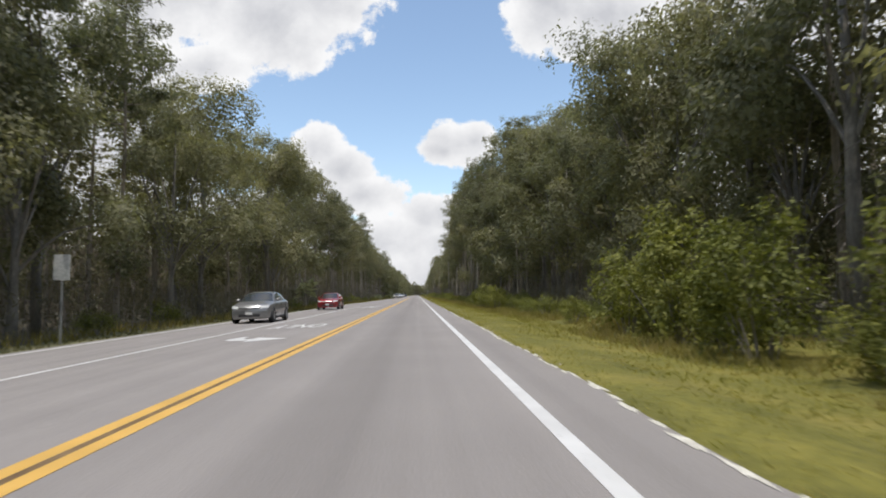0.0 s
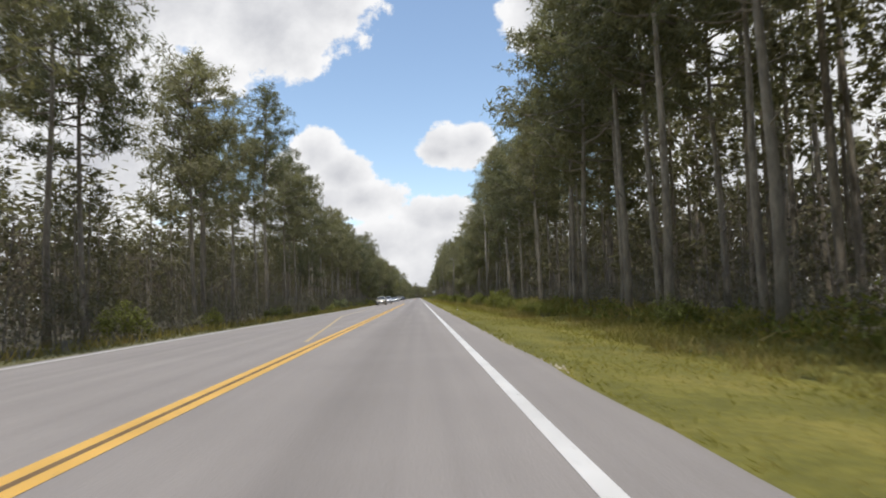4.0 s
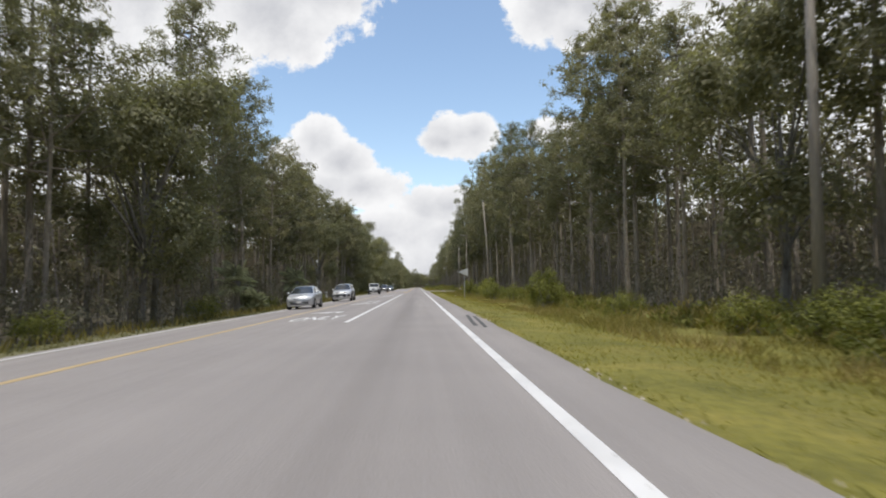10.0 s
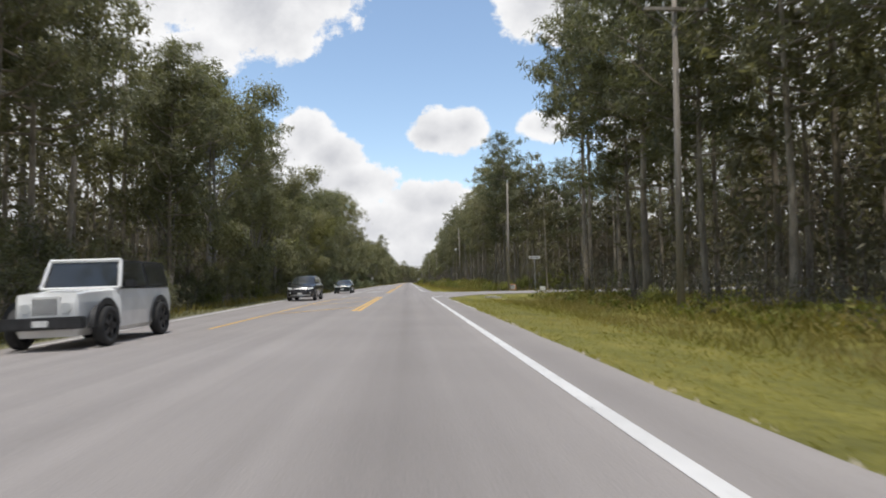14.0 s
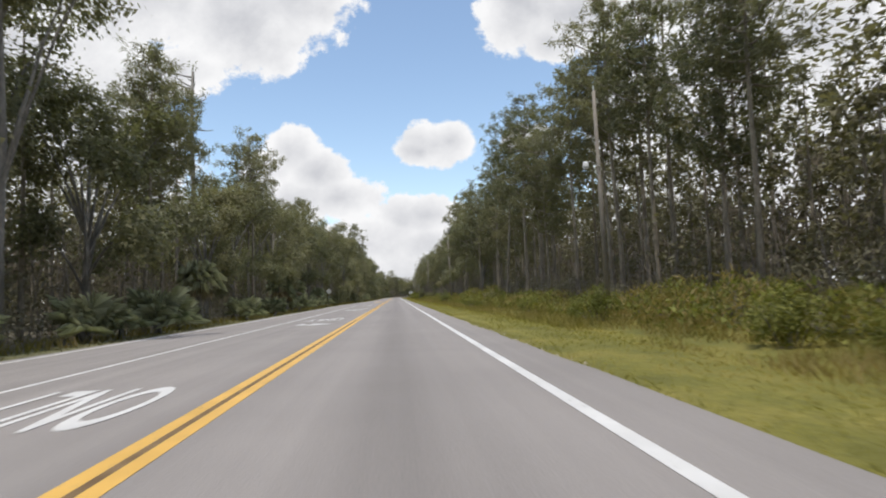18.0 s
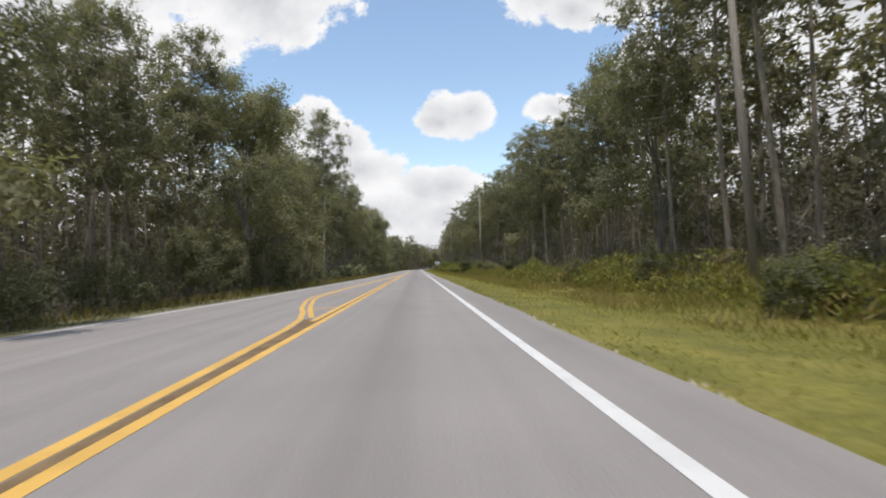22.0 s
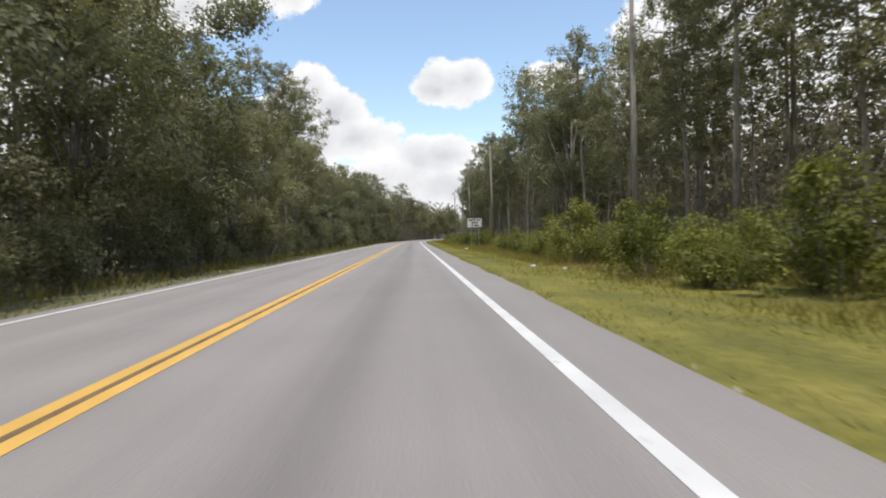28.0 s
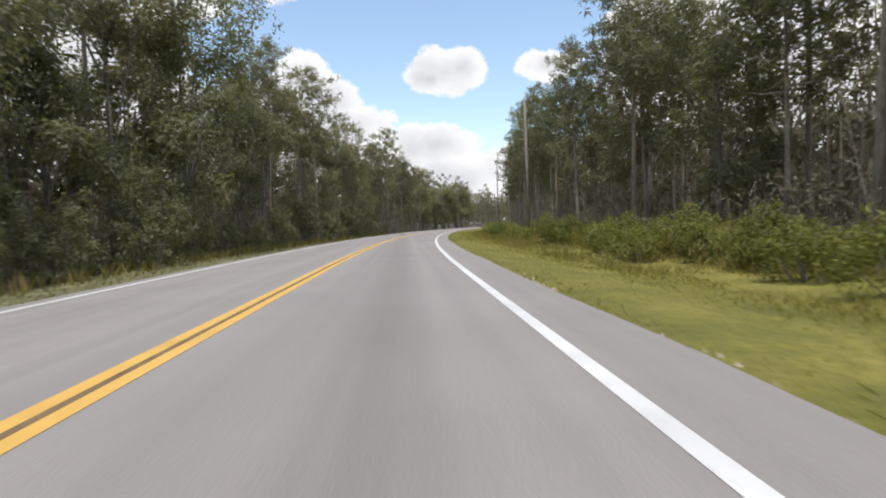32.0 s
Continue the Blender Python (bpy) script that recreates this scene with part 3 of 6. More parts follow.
for w in ONLY_MESH.vertices:
    w.co.x = (w.co.x - (min(xs) + max(xs)) / 2) / (max(xs) - min(xs)) * 1.9
    w.co.y = (w.co.y - (min(ys) + max(ys)) / 2) / (max(ys) - min(ys)) * 2.8
ONLY_MESH.materials.clear()
ONLY_MESH.materials.append(M_WHITE)


b = Build()
ribbon(b, [(4.05, 204.2), (4.15, 206.5), (4.32, 209.5)], 0.13)
ribbon(b, [(4.25, 203.6), (4.36, 205.8), (4.48, 208.6)], 0.11)
M_SKID = simple("rubber_skid", [(0.3, (0.055, 0.053, 0.052)), (0.7, (0.12, 0.116, 0.112))], 3.0, 0.85, fine=30)
marking("skid_marks", b, M_SKID, "two dark tyre marks across the shoulder")
M_OIL = simple("oil_blotch", [(0.3, (0.15, 0.145, 0.14)), (0.7, (0.22, 0.212, 0.206))], 4.0, 0.7, fine=40)
for x, y, r in ((1.75, 563.5, 0.42), (1.9, 486.0, 0.3), (1.85, 566.2, 0.25)):
    b = Build()
    rim = [(x + r * (0.75 + 0.3 * noise.noise((k * 0.7, y, 0))) * math.cos(2 * math.pi * k / 18), y * UNIT + r * 3.2 * (0.75 + 0.3 * noise.noise((k * 0.9, y, 3.0))) * math.sin(2 * math.pi * k / 18), Z_PAINT - 0.001) for k in range(18)]
    b.add(rim, [tuple(range(18))])
    marking("oil_stain", b, M_OIL, "dark oil blotch on the asphalt")


def turn_arrow(x, y, turned):
    """Left-turn arrow as the driver of its lane sees it; about 2.2 m long."""
    bb = Build()
    stem = [(0.36, -0.95), (0.46, -0.95), (0.60, -0.15), (0.64, 0.25), (0.58, 0.52), (0.42, 0.67), (-0.04, 0.70), (-0.04, 0.22), (0.15, 0.16), (0.26, 0.02), (0.33, -0.35)]
    head = [(-0.04, 1.25), (-1.01, 0.38), (-0.04, -0.44)]
    for poly in (stem, head):
        bb.add([(px, py, 0) for px, py in poly], [tuple(range(len(poly)))])
    ob = tagged(part("turn_arrow", bb, M_WHITE), "white painted left-turn arrow on the asphalt", "road marking", "turn lane arrows", kind="structure")
    lie_flat(ob, x, y, turned)
    return ob


for a, w in ((14, 19.5), (47.3, 51.8), (-19, -14)):
    turn_arrow(-1.9, a, True)
    only_word(-1.9, w, True)
for a, w in ((322.3, 326), (343.5, 348), (365, 369.3), (386.5, 390.8), (408.5, 412.8)):
    turn_arrow(-1.85, a, True)
    only_word(-1.8, w, True)
for w, a in ((209.5, 214), (226.3, 230.7), (253, 257.6)):
    only_word(-1.35, w, False)
    turn_arrow(-1.15 if a > 220 else -1.65, a, False)

# ---- plants: shapes shared by all copies ----
rng = np.random.default_rng(7)


def rand_dirs(n, up=0.0):
    d = rng.normal(size=(n, 3))
    d[:, 2] += up
    return d / np.linalg.norm(d, axis=1, keepdims=True)


def tri_cloud(centres, dirs, length, width, faces=None, loose=0.5):
    """Narrow triangles: base at the centre, tip along dirs; faces: the way their flat sides look, more or less. Returns vertex and face arrays."""
    n = len(centres)
    if faces is None:
        side = np.cross(dirs, rand_dirs(n))
    else:
        nrm = faces + rand_dirs(n) * loose
        nrm /= np.linalg.norm(nrm, axis=1, keepdims=True) + 1e-9
        dirs = dirs - nrm * np.sum(dirs * nrm, axis=1, keepdims=True)
        dirs = dirs / (np.linalg.norm(dirs, axis=1, keepdims=True) + 1e-9)
        side = np.cross(nrm, dirs)
    side /= np.linalg.norm(side, axis=1, keepdims=True) + 1e-9
    ln = (length * rng.uniform(0.7, 1.25, n))[:, None]
    wd = (width * rng.uniform(0.7, 1.3, n))[:, None] / 2
    v = np.empty((n, 3, 3))
    v[:, 0] = centres - side * wd
    v[:, 1] = centres + side * wd
    v[:, 2] = centres + dirs * ln
    return v.reshape(-1, 3), np.arange(3 * n).reshape(-1, 3)


def unit(a):
    return a / (np.linalg.norm(a, axis=1, keepdims=True) + 1e-9)


def np_mesh(name, verts, faces, mat):
    """A triangle mesh from arrays."""
    me = bpy.data.meshes.new(name)
    nf = len(faces)
    me.vertices.add(len(verts))
    me.vertices.foreach_set("co", np.asarray(verts, np.float32).ravel())
    me.loops.add(nf * 3)
    me.loops.foreach_set("vertex_index", np.asarray(faces, np.int32).ravel())
    me.polygons.add(nf)
    me.polygons.foreach_set("loop_start", np.arange(0, nf * 3, 3, dtype=np.int32))
    me.polygons.foreach_set("loop_total", np.full(nf, 3, np.int32))
    me.materials.append(mat)
    me.update(calc_edges=True)
    return me


def stack(pieces):
    vs, fs, n = [], [], 0
    for v, f in pieces:
        vs.append(v)
        fs.append(f + n)
        n += len(v)
    return np.concatenate(vs), np.concatenate(fs)


def bent(p0, p1, sag, n=4):
    p0, p1 = np.array(p0, float), np.array(p1, float)
    t = np.linspace(0, 1, n)[:, None]
    out = p0 + (p1 - p0) * t
    out[:, 2] += sag * np.sin(np.pi * t[:, 0])
    return out


def pine_shape(h, low, spread, boughs, per_bough=12, needles=26):
    """Slash pine: straight clear trunk, up-curved boughs that carry round tufts of needles, a domed crown."""
    b = Build()
    lean = rng.normal(0, 0.014 * h, 2)
    zs = np.linspace(-0.6, h, 9)
    base = 0.0066 * h + 0.03
    trunk = [(lean[0] * (z / h) ** 2 + 0.07 * math.sin(z * 0.5), lean[1] * (z / h) ** 2 + 0.07 * math.cos(z * 0.4), z) for z in zs]
    b.tube(trunk, [base * (1.25 if z < 0 else 1.0) * (1 - 0.80 * max(z, 0) / h) for z in zs], 8)

    def stem_at(z):
        i = min(int((z + 0.6) / (h + 0.6) * 8), 7)
        return np.array(trunk[i]) + (np.array(trunk[i + 1]) - trunk[i]) * ((z - zs[i]) / (zs[i + 1] - zs[i]))
    # dead stubs below the crown
    for k in range(7):
        o, w, r = stem_at(h * rng.uniform(low * 0.45, low)), rng.uniform(0, 6.28), rng.uniform(0.4, 1.3)
        b.tube([tuple(o), tuple(o + [math.cos(w) * r, math.sin(w) * r, r * rng.uniform(-0.1, 0.4)])], [0.025, 0.008], 4, cap=False)
    cen = []
    for k in range(boughs):
        rel = (k + rng.uniform(0, 1)) / boughs
        z = (low + (0.97 - low) * rel) * h
        o = stem_at(z)
        reach = spread * math.sqrt(max(0.06, 1 - ((rel - 0.36) / 0.68) ** 2)) * rng.uniform(0.6, 1.18)
        w = k * 2.4 + rng.uniform(-0.6, 0.6)
        tip = o + np.array([math.cos(w) * reach, math.sin(w) * reach, reach * rng.uniform(0.05, 0.5)])
        b.tube([tuple(p) for p in bent(o, tip, -0.10 * reach)], [0.055, 0.04, 0.026, 0.012], 4, cap=False)
        m = max(3, int(per_bough * (0.5 + 0.6 * reach / spread)))
        t = 1.04 - 0.72 * rng.uniform(0, 1, m) ** 1.3
        q = o + (tip - o) * t[:, None]
        cen.append(q + rng.normal(0, 0.20 + 0.11 * reach, (m, 3)) * [1, 1, 0.5])
    cen.append(np.array(trunk[-1]) + rng.normal(0, 0.42, (9, 3)) * [1, 1, 0.5])
    cen = np.concatenate(cen)
    out = rand_dirs(len(cen) * needles, 0.25)
    c = np.repeat(cen, needles, axis=0) + out * rng.uniform(0.05, 0.30, (len(out), 1))
    face = unit(out * 0.6 + unit(c - [0, 0, h * (low + 1) / 2]) * 0.5 + [0, 0, 0.45])
    return b.mesh("trunk", M_BARK, True), np_mesh("crown", *tri_cloud(c, unit(out + rand_dirs(len(c)) * 0.7), 0.27, 0.07, face, 0.7), M_NEEDLE)


def oak_shape(h, low, spread, clumps, leaf=0.17, per=40, mat=None):
    """Broadleaf: forked trunk, limbs, crown of leaf clumps with gaps."""
    b = Build()
    fork = h * low
    b.tube([(0, 0, -0.6), (0.05, 0.03, fork * 0.5), (0.1, -0.05, fork), (0.12, 0.1, h * 0.8)], [0.2, 0.16, 0.12, 0.03], 8)
    lobes = []
    for k in range(11):
        w = k * 2.4 + rng.uniform(-0.4, 0.4)
        z0 = fork * rng.uniform(0.6, 1.9)
        r = spread * rng.uniform(0.45, 0.95)
        tip = np.array([math.cos(w) * r, math.sin(w) * r, z0 + (h - z0) * rng.uniform(0.2, 0.88)])
        path = bent((0.08, 0, z0), tip, 0.06 * h, 5)
        b.tube([tuple(p) for p in path], [0.07, 0.052, 0.038, 0.026, 0.012], 5, cap=False)
        lobes.append((tip, spread * rng.uniform(0.26, 0.46)))
    for k in range(7):
        lobes.append((np.array([rng.normal(0, spread * 0.38), rng.normal(0, spread * 0.38), h * rng.uniform(0.7, 0.97)]), spread * rng.uniform(0.22, 0.38)))
    for k in range(5):
        lobes.append((np.array([rng.normal(0, spread * 0.6), rng.normal(0, spread * 0.6), h * rng.uniform(0.18, 0.5)]), spread * rng.uniform(0.2, 0.36)))
    each = clumps // len(lobes)
    cen, face = [], []
    for tip, r in lobes:
        d = rand_dirs(each, 0.25)
        cen.append(tip + d * r * rng.uniform(0.5, 1.1, (each, 1)) * [1, 1, 0.8])
        face.append(unit(d * 0.7 + [0, 0, 0.55]))
    c = np.repeat(np.concatenate(cen), per, axis=0)
    jit = rng.normal(0, 0.24, c.shape)
    face = unit(np.repeat(np.concatenate(face), per, axis=0) + jit * 1.2)
    return b.mesh("trunk", M_GREYBARK, True), np_mesh("crown", *tri_cloud(c + jit, rand_dirs(len(c), -0.35), leaf, leaf * 0.66, face, 0.6), mat or M_LEAF)


def shrub_shape(h, r, clumps, leaf, mat):
    """Bush of many stems that end in rounded leaf heads, with dark gaps between them and an irregular outline."""
    b = Build()
    cen, face = [], []
    for k in range(11):
        w, q = k * 2.4 + rng.uniform(-0.5, 0.5), r * rng.uniform(0.1, 0.9)
        tip = np.array([math.cos(w) * q, math.sin(w) * q, h * rng.uniform(0.5, 0.95) * (1.08 - 0.45 * (q / r) ** 2)])
        b.tube([tuple(p) for p in bent((math.cos(w) * 0.1, math.sin(w) * 0.1, -0.35), tip, 0.05, 4)], [0.03, 0.022, 0.015, 0.006], 4, cap=False)
        n = clumps // 11
        d = rand_dirs(n, 0.3)
        size = r * rng.uniform(0.22, 0.42)
        cen.append(tip + d * size * rng.uniform(0.35, 1.05, (n, 1)) - np.array([0, 0, 1.0]) * h * 0.45 * rng.uniform(0, 1, (n, 1)) ** 2)
        face.append(unit(d * 0.7 + [0, 0, 0.5]))
    cen = np.concatenate(cen)
    cen[:, 2] = np.abs(cen[:, 2])
    c = np.repeat(cen, 30, axis=0)
    jit = rng.normal(0, 0.11, c.shape)
    face = unit(np.repeat(np.concatenate(face), 30, axis=0) + jit * 2.0)
    return b.mesh("stem", M_GREYBARK), np_mesh("foliage", *tri_cloud(c + jit, rand_dirs(len(c), -0.1), leaf * 0.72, leaf * 0.42, face, 0.7), mat)


def fan_frond(b, base, way, length, leaves=19, spread=2.2, hang=0.22, wide=0.019):
    """A fan leaf: a stalk with folded blades that hang at their tips."""
    base, way = np.array(base, float), np.array(way, float)
    way /= np.linalg.norm(way)
    hub = base + way * length * 0.55 + np.array([0, 0, -0.06 * length])
    b.tube([tuple(base), tuple((base + hub) / 2 + [0, 0, 0.05 * length]), tuple(hub)], [0.02, 0.016, 0.012], 4, cap=False)
    side = np.cross(way, [0, 0, 1.0])
    side /= np.linalg.norm(side) + 1e-9
    up = np.cross(side, way)
    for k in range(leaves):
        a = (k / (leaves - 1) - 0.5) * 2 * spread
        d = way * math.cos(a) + side * math.sin(a)
        ln = length * (0.62 - 0.16 * abs(a) / spread)
        mid, tip = hub + d * ln * 0.55 + up * 0.03 * rng.uniform(0, 2), hub + d * ln * rng.uniform(0.85, 1.05) + np.array([0, 0, -hang * ln])
        w = np.cross(d, up) * wide * length
        n = len(b.v)
        b.v.extend([tuple(hub), tuple(mid + w), tuple(tip), tuple(mid - w)])
        b.f.extend([(n, n + 1, n + 2), (n, n + 2, n + 3)])


def drooping_palm(h, fronds, length, reach):
    """Cabbage palm: a bent trunk with old leaf bases, fans that arch out and hang, and a skirt of dead ones."""
    b, c, k = Build(), Build(), Build()
    zs = np.linspace(-0.5, h, 9)
    b.tube([(reach * (max(z, 0) / h) ** 1.5, 0.05 * math.sin(z * 2), z) for z in zs], [0.15 if z < h * 0.7 else 0.21 for z in zs], 9)
    for i in range(26):
        w, z = i * 2.4, h * (0.68 + 0.3 * i / 26)
        o = reach * (z / h) ** 1.5
        b.tube([(o + 0.15 * math.cos(w), 0.15 * math.sin(w), z), (o + 0.31 * math.cos(w), 0.31 * math.sin(w), z + 0.22)], [0.05, 0.015], 4)
    for i in range(fronds):
        w, e = i * 2.399, 1.3 - 1.75 * i / fronds
        d = (math.cos(w) * math.cos(e), math.sin(w) * math.cos(e), math.sin(e))
        fan_frond(c, (reach + 0.08 * math.cos(w), 0.08 * math.sin(w), h * rng.uniform(0.97, 1.05)), d, length * rng.uniform(0.85, 1.15), 15, 1.75, 0.62, 0.017)
    for i in range(9):
        w, e = i * 2.399 + 0.7, rng.uniform(-1.3, -0.7)
        fan_frond(k, (reach + 0.1 * math.cos(w), 0.1 * math.sin(w), h * 0.95), (math.cos(w) * math.cos(e), math.sin(w) * math.cos(e), math.sin(e)), length * 0.8, 9, 1.0, 0.5, 0.022)
    return b.mesh("trunk", M_GREYBARK, True), c.mesh("crown", M_PALM), k.mesh("skirt", M_DRYFROND)


def palm_shape(h, fronds, length):
    b, c = Build(), Build()
    if h > 0.8:
        zs = np.linspace(-0.5, h, 7)
        b.tube([(0.08 * math.sin(z), 0.05 * z / h, z) for z in zs], [0.19 if z < h * 0.8 else 0.24 for z in zs], 9)
    else:
        b.tube([(0, 0, -0.4), (0.1, 0, 0.15), (0.2, 0.05, max(h, 0.3))], [0.13, 0.12, 0.10], 7)
    for k in range(fronds):
        w, e = k * 2.399, rng.uniform(-0.5, 1.25) if h > 0.8 else rng.uniform(0.2, 1.3)
        d = (math.cos(w) * math.cos(e), math.sin(w) * math.cos(e), math.sin(e))
        fan_frond(c, (0.05 * math.cos(w), 0.05 * math.sin(w), h * rng.uniform(0.93, 1.03)), d, length * rng.uniform(0.8, 1.15))
    return b.mesh("trunk", M_GREYBARK, True), c.mesh("crown", M_PALM)


PINES = [pine_shape(15.5, 0.46, 2.7, 34), pine_shape(17.0, 0.52, 2.4, 32), pine_shape(14.0, 0.40, 2.9, 36),
         pine_shape(18.0, 0.58, 2.3, 28), pine_shape(15.5, 0.36, 2.6, 40), pine_shape(12.5, 0.34, 2.5, 34), pine_shape(16.5, 0.50, 3.1, 32, 13), pine_shape(15.0, 0.55, 2.2, 26)]
OAKS = [oak_shape(11.5, 0.30, 3.6, 420), oak_shape(13.5, 0.38, 3.4, 420), oak_shape(9.5, 0.22, 3.2, 400), oak_shape(12.5, 0.28, 4.2, 480), oak_shape(10.5, 0.25, 3.9, 480, mat=M_PALE)]
SHRUBS = [shrub_shape(1.6, 1.3, 110, 0.14, M_SHRUB), shrub_shape(2.3, 1.5, 154, 0.15, M_SHRUB), shrub_shape(1.1, 1.2, 88, 0.12, M_SHRUB), shrub_shape(3.2, 1.7, 198, 0.16, M_SHRUB)]
VINES = [shrub_shape(3.4, 1.9, 168, 0.17, M_VINE), shrub_shape(2.4, 1.7, 140, 0.16, M_VINE), shrub_shape(4.4, 2.1, 210, 0.18, M_VINE)]
DARKS = [shrub_shape(2.5, 1.0, 190, 0.13, M_LEAF), shrub_shape(2.0, 1.05, 180, 0.13, M_LEAF), shrub_shape(3.0, 1.0, 260, 0.13, M_LEAF)]
PALMS = [palm_shape(4.2, 26, 1.5), palm_shape(2.2, 24, 1.5), palm_shape(0.4, 20, 1.35), palm_shape(0.5, 16, 1.1), drooping_palm(3.6, 30, 1.6, 0.4), drooping_palm(4.8, 32, 1.65, -0.2)]


# each plant: an empty at its foot, with two parts
def plant(name, shape, names, place, turn, size, label, category, group, tilt=0.0):
    e = tagged(new(name), label, category, group)
    e.matrix_world = pose(*place, tilt, 0, turn) @ Matrix.Diagonal((size, size, size, 1))
    for n, me in zip(names, shape):
        part(n, me, None, e)
    return e


def pine(place, k, size, tilt=0.0):
    words = ["tall slash pine with bare grey-brown trunk and high open crown", "slender slash pine with thin trunk and small high crown",
             "bushy slash pine with a low wide crown", "very tall thin pine with tufted top", "full dark pine with branches far down", "young full pine at the edge of the woods",
             "broad-crowned slash pine with open spreading boughs", "slim pine with a bare trunk and narrow crown"][k]
    return plant("pine_tree", PINES[k], ("trunk", "crown"), place, rng.uniform(0, 360), size, words, "tree", "roadside pines", tilt)


def oak(place, k, size):
    return plant("broadleaf_tree", OAKS[k], ("trunk", "crown"), place, rng.uniform(0, 360), size, "dense dark green broadleaf tree with a rounded uneven crown" if k < 4 else "broadleaf tree with pale yellow-green sunlit leaves", "tree", "roadside broadleaf trees")


def shrub(place, k, size):
    return plant("shrub", SHRUBS[k], ("stem", "foliage"), place, rng.uniform(0, 360), size, "sunlit yellow-green shrub in the rough grass", "shrub", "roadside shrubs")


def palm(place, k, size):
    tree = k < 2 or k > 3
    w = "cabbage palm with hanging pale fans and a dead skirt" if k > 3 else "cabbage palm with grey trunk and fan fronds" if tree else "low saw palmetto clump with stiff fan fronds"
    return plant("palm" if tree else "palmetto", PALMS[k], ("trunk", "crown", "skirt"), place, rng.uniform(0, 360), size, w, "palm", "palms below the woods")


def clear_of(s, off):
    """Keeps the mouths of the side road and driveway open."""
    if off > 0 and 303 < s < 322 and off < 60:
        return False
    if off < 0 and 265.5 < s < 276:
        return False
    return True


def broad_share(s, side):
    """How much of the front row is broadleaf."""
    if side > 0:
        return piecewise(s, [(-20, 0.95), (38, 0.9), (50, 0.35), (80, 0.2), (120, 0.08), (300, 0.05), (321, 0.0), (350, 0.0), (360, 0.12), (560, 0.15), (620, 0.15), (700, 0.2)])
    return piecewise(s, [(-20, 0.95), (30, 0.92), (40, 0.15), (130, 0.12), (255, 0.15), (275, 0.5), (302, 0.65), (345, 0.75), (375, 0.45), (420, 0.35), (500, 0.45), (560, 0.85), (620, 0.8), (700, 0.5)])


def tall(s, side):
    """Where the pines stand taller or lower than elsewhere."""
    if side < 0:
        return piecewise(s, [(50, 0.95), (60, 1.1), (110, 1.1), (125, 1.0), (131, 1.0), (134, 0.66), (146, 0.66), (150, 1.0), (270, 1.0), (280, 1.1), (300, 1.1), (320, 1.0), (345, 0.98), (350, 1.08), (367, 1.08), (374, 0.80), (380, 0.84), (440, 0.84), (450, 0.92), (470, 0.92), (478, 1.08), (505, 1.08), (515, 0.94), (580, 0.95), (586, 0.82), (594, 0.8), (598, 0.58), (608, 0.6), (613, 0.95), (622, 1.0)])
    return piecewise(s, [(30, 1.0), (45, 1.12), (110, 1.12), (148, 1.24), (160, 1.24), (172, 0.96), (195, 1.0), (204, 1.12), (212, 0.94), (240, 1.02), (262, 1.12), (285, 1.25), (300, 1.25), (330, 1.0), (440, 1.0), (455, 0.94), (660, 0.94), (690, 1.0)])


counts = {"pine": 0, "oak": 0}
rng = np.random.default_rng(23)
for side in (-1, 1):
    s = -14.0
    while s < 790:
        ss = s + rng.uniform(-1.6, 1.6)
        if side > 0:
            off = piecewise(ss, [(45, 13.9), (55, 12.8), (110, 13.2), (290, 13.2), (330, 13.7)]) + rng.uniform(-0.6, 2.4) + (1.2 if ss > 440 else 0.0)
        else:
            off = edge_left(ss) - 4.9 - rng.uniform(-0.6, 2.2)
        if clear_of(ss, off):
            p = along(ss, off, -0.32)
            if rng.random() < broad_share(ss, side) and counts["oak"] < 210:
                if ss > 470 or (side > 0 and ss < 60):
                    p = along(ss, off + (5.0 if side < 0 and 465 < ss < 499 else 1.4) * side, -0.32)
                oak(p, int(rng.integers(4)), rng.uniform(0.95, 1.3) * piecewise(ss, [(60, 1.0), (64, 1.15), (105, 1.15), (120, 1.0), (300, 1.0), (308, 0.98), (335, 0.98), (345, 0.98), (350, 1.15), (367, 1.15), (374, 0.86), (380, 0.95), (440, 0.95), (450, 1.06), (470, 1.06), (478, 1.22), (500, 1.2), (507, 1.03), (572, 1.03), (582, 0.9), (594, 0.85), (598, 0.55), (608, 0.55), (613, 0.9), (622, 0.95)] if side < 0 else [(44, 1.2), (70, 1.0)]))
                counts["oak"] += 1
            elif counts["pine"] < 285:
                k = int(rng.choice(8, p=[0.2, 0.16, 0.14, 0.12, 0.12, 0.06, 0.12, 0.08]))
                pine(p, k, rng.uniform(0.88, 1.16) * tall(ss, side), rng.normal(0, 1.2))
                counts["pine"] += 1
        s += 4.0 if s < 640 else 5.5
# single trees that stand out
for x, y, k, z, t in ((-11.7, 596.5, 2, 1.46, -2.0), (-14.0, 142, 3, 1.18, 0.5), (-13.0, 144.5, 3, 1.12, -0.6), (-11.6, 279, 2, 1.2, 0.0), (-10.6, 388, 6, 1.0, 0.0), (-11.8, 312, 6, 1.05, 0.0), (-12.6, 318, 0, 1.05, 0.0)):
    pine(along(y, x, -0.32), k, z, t)
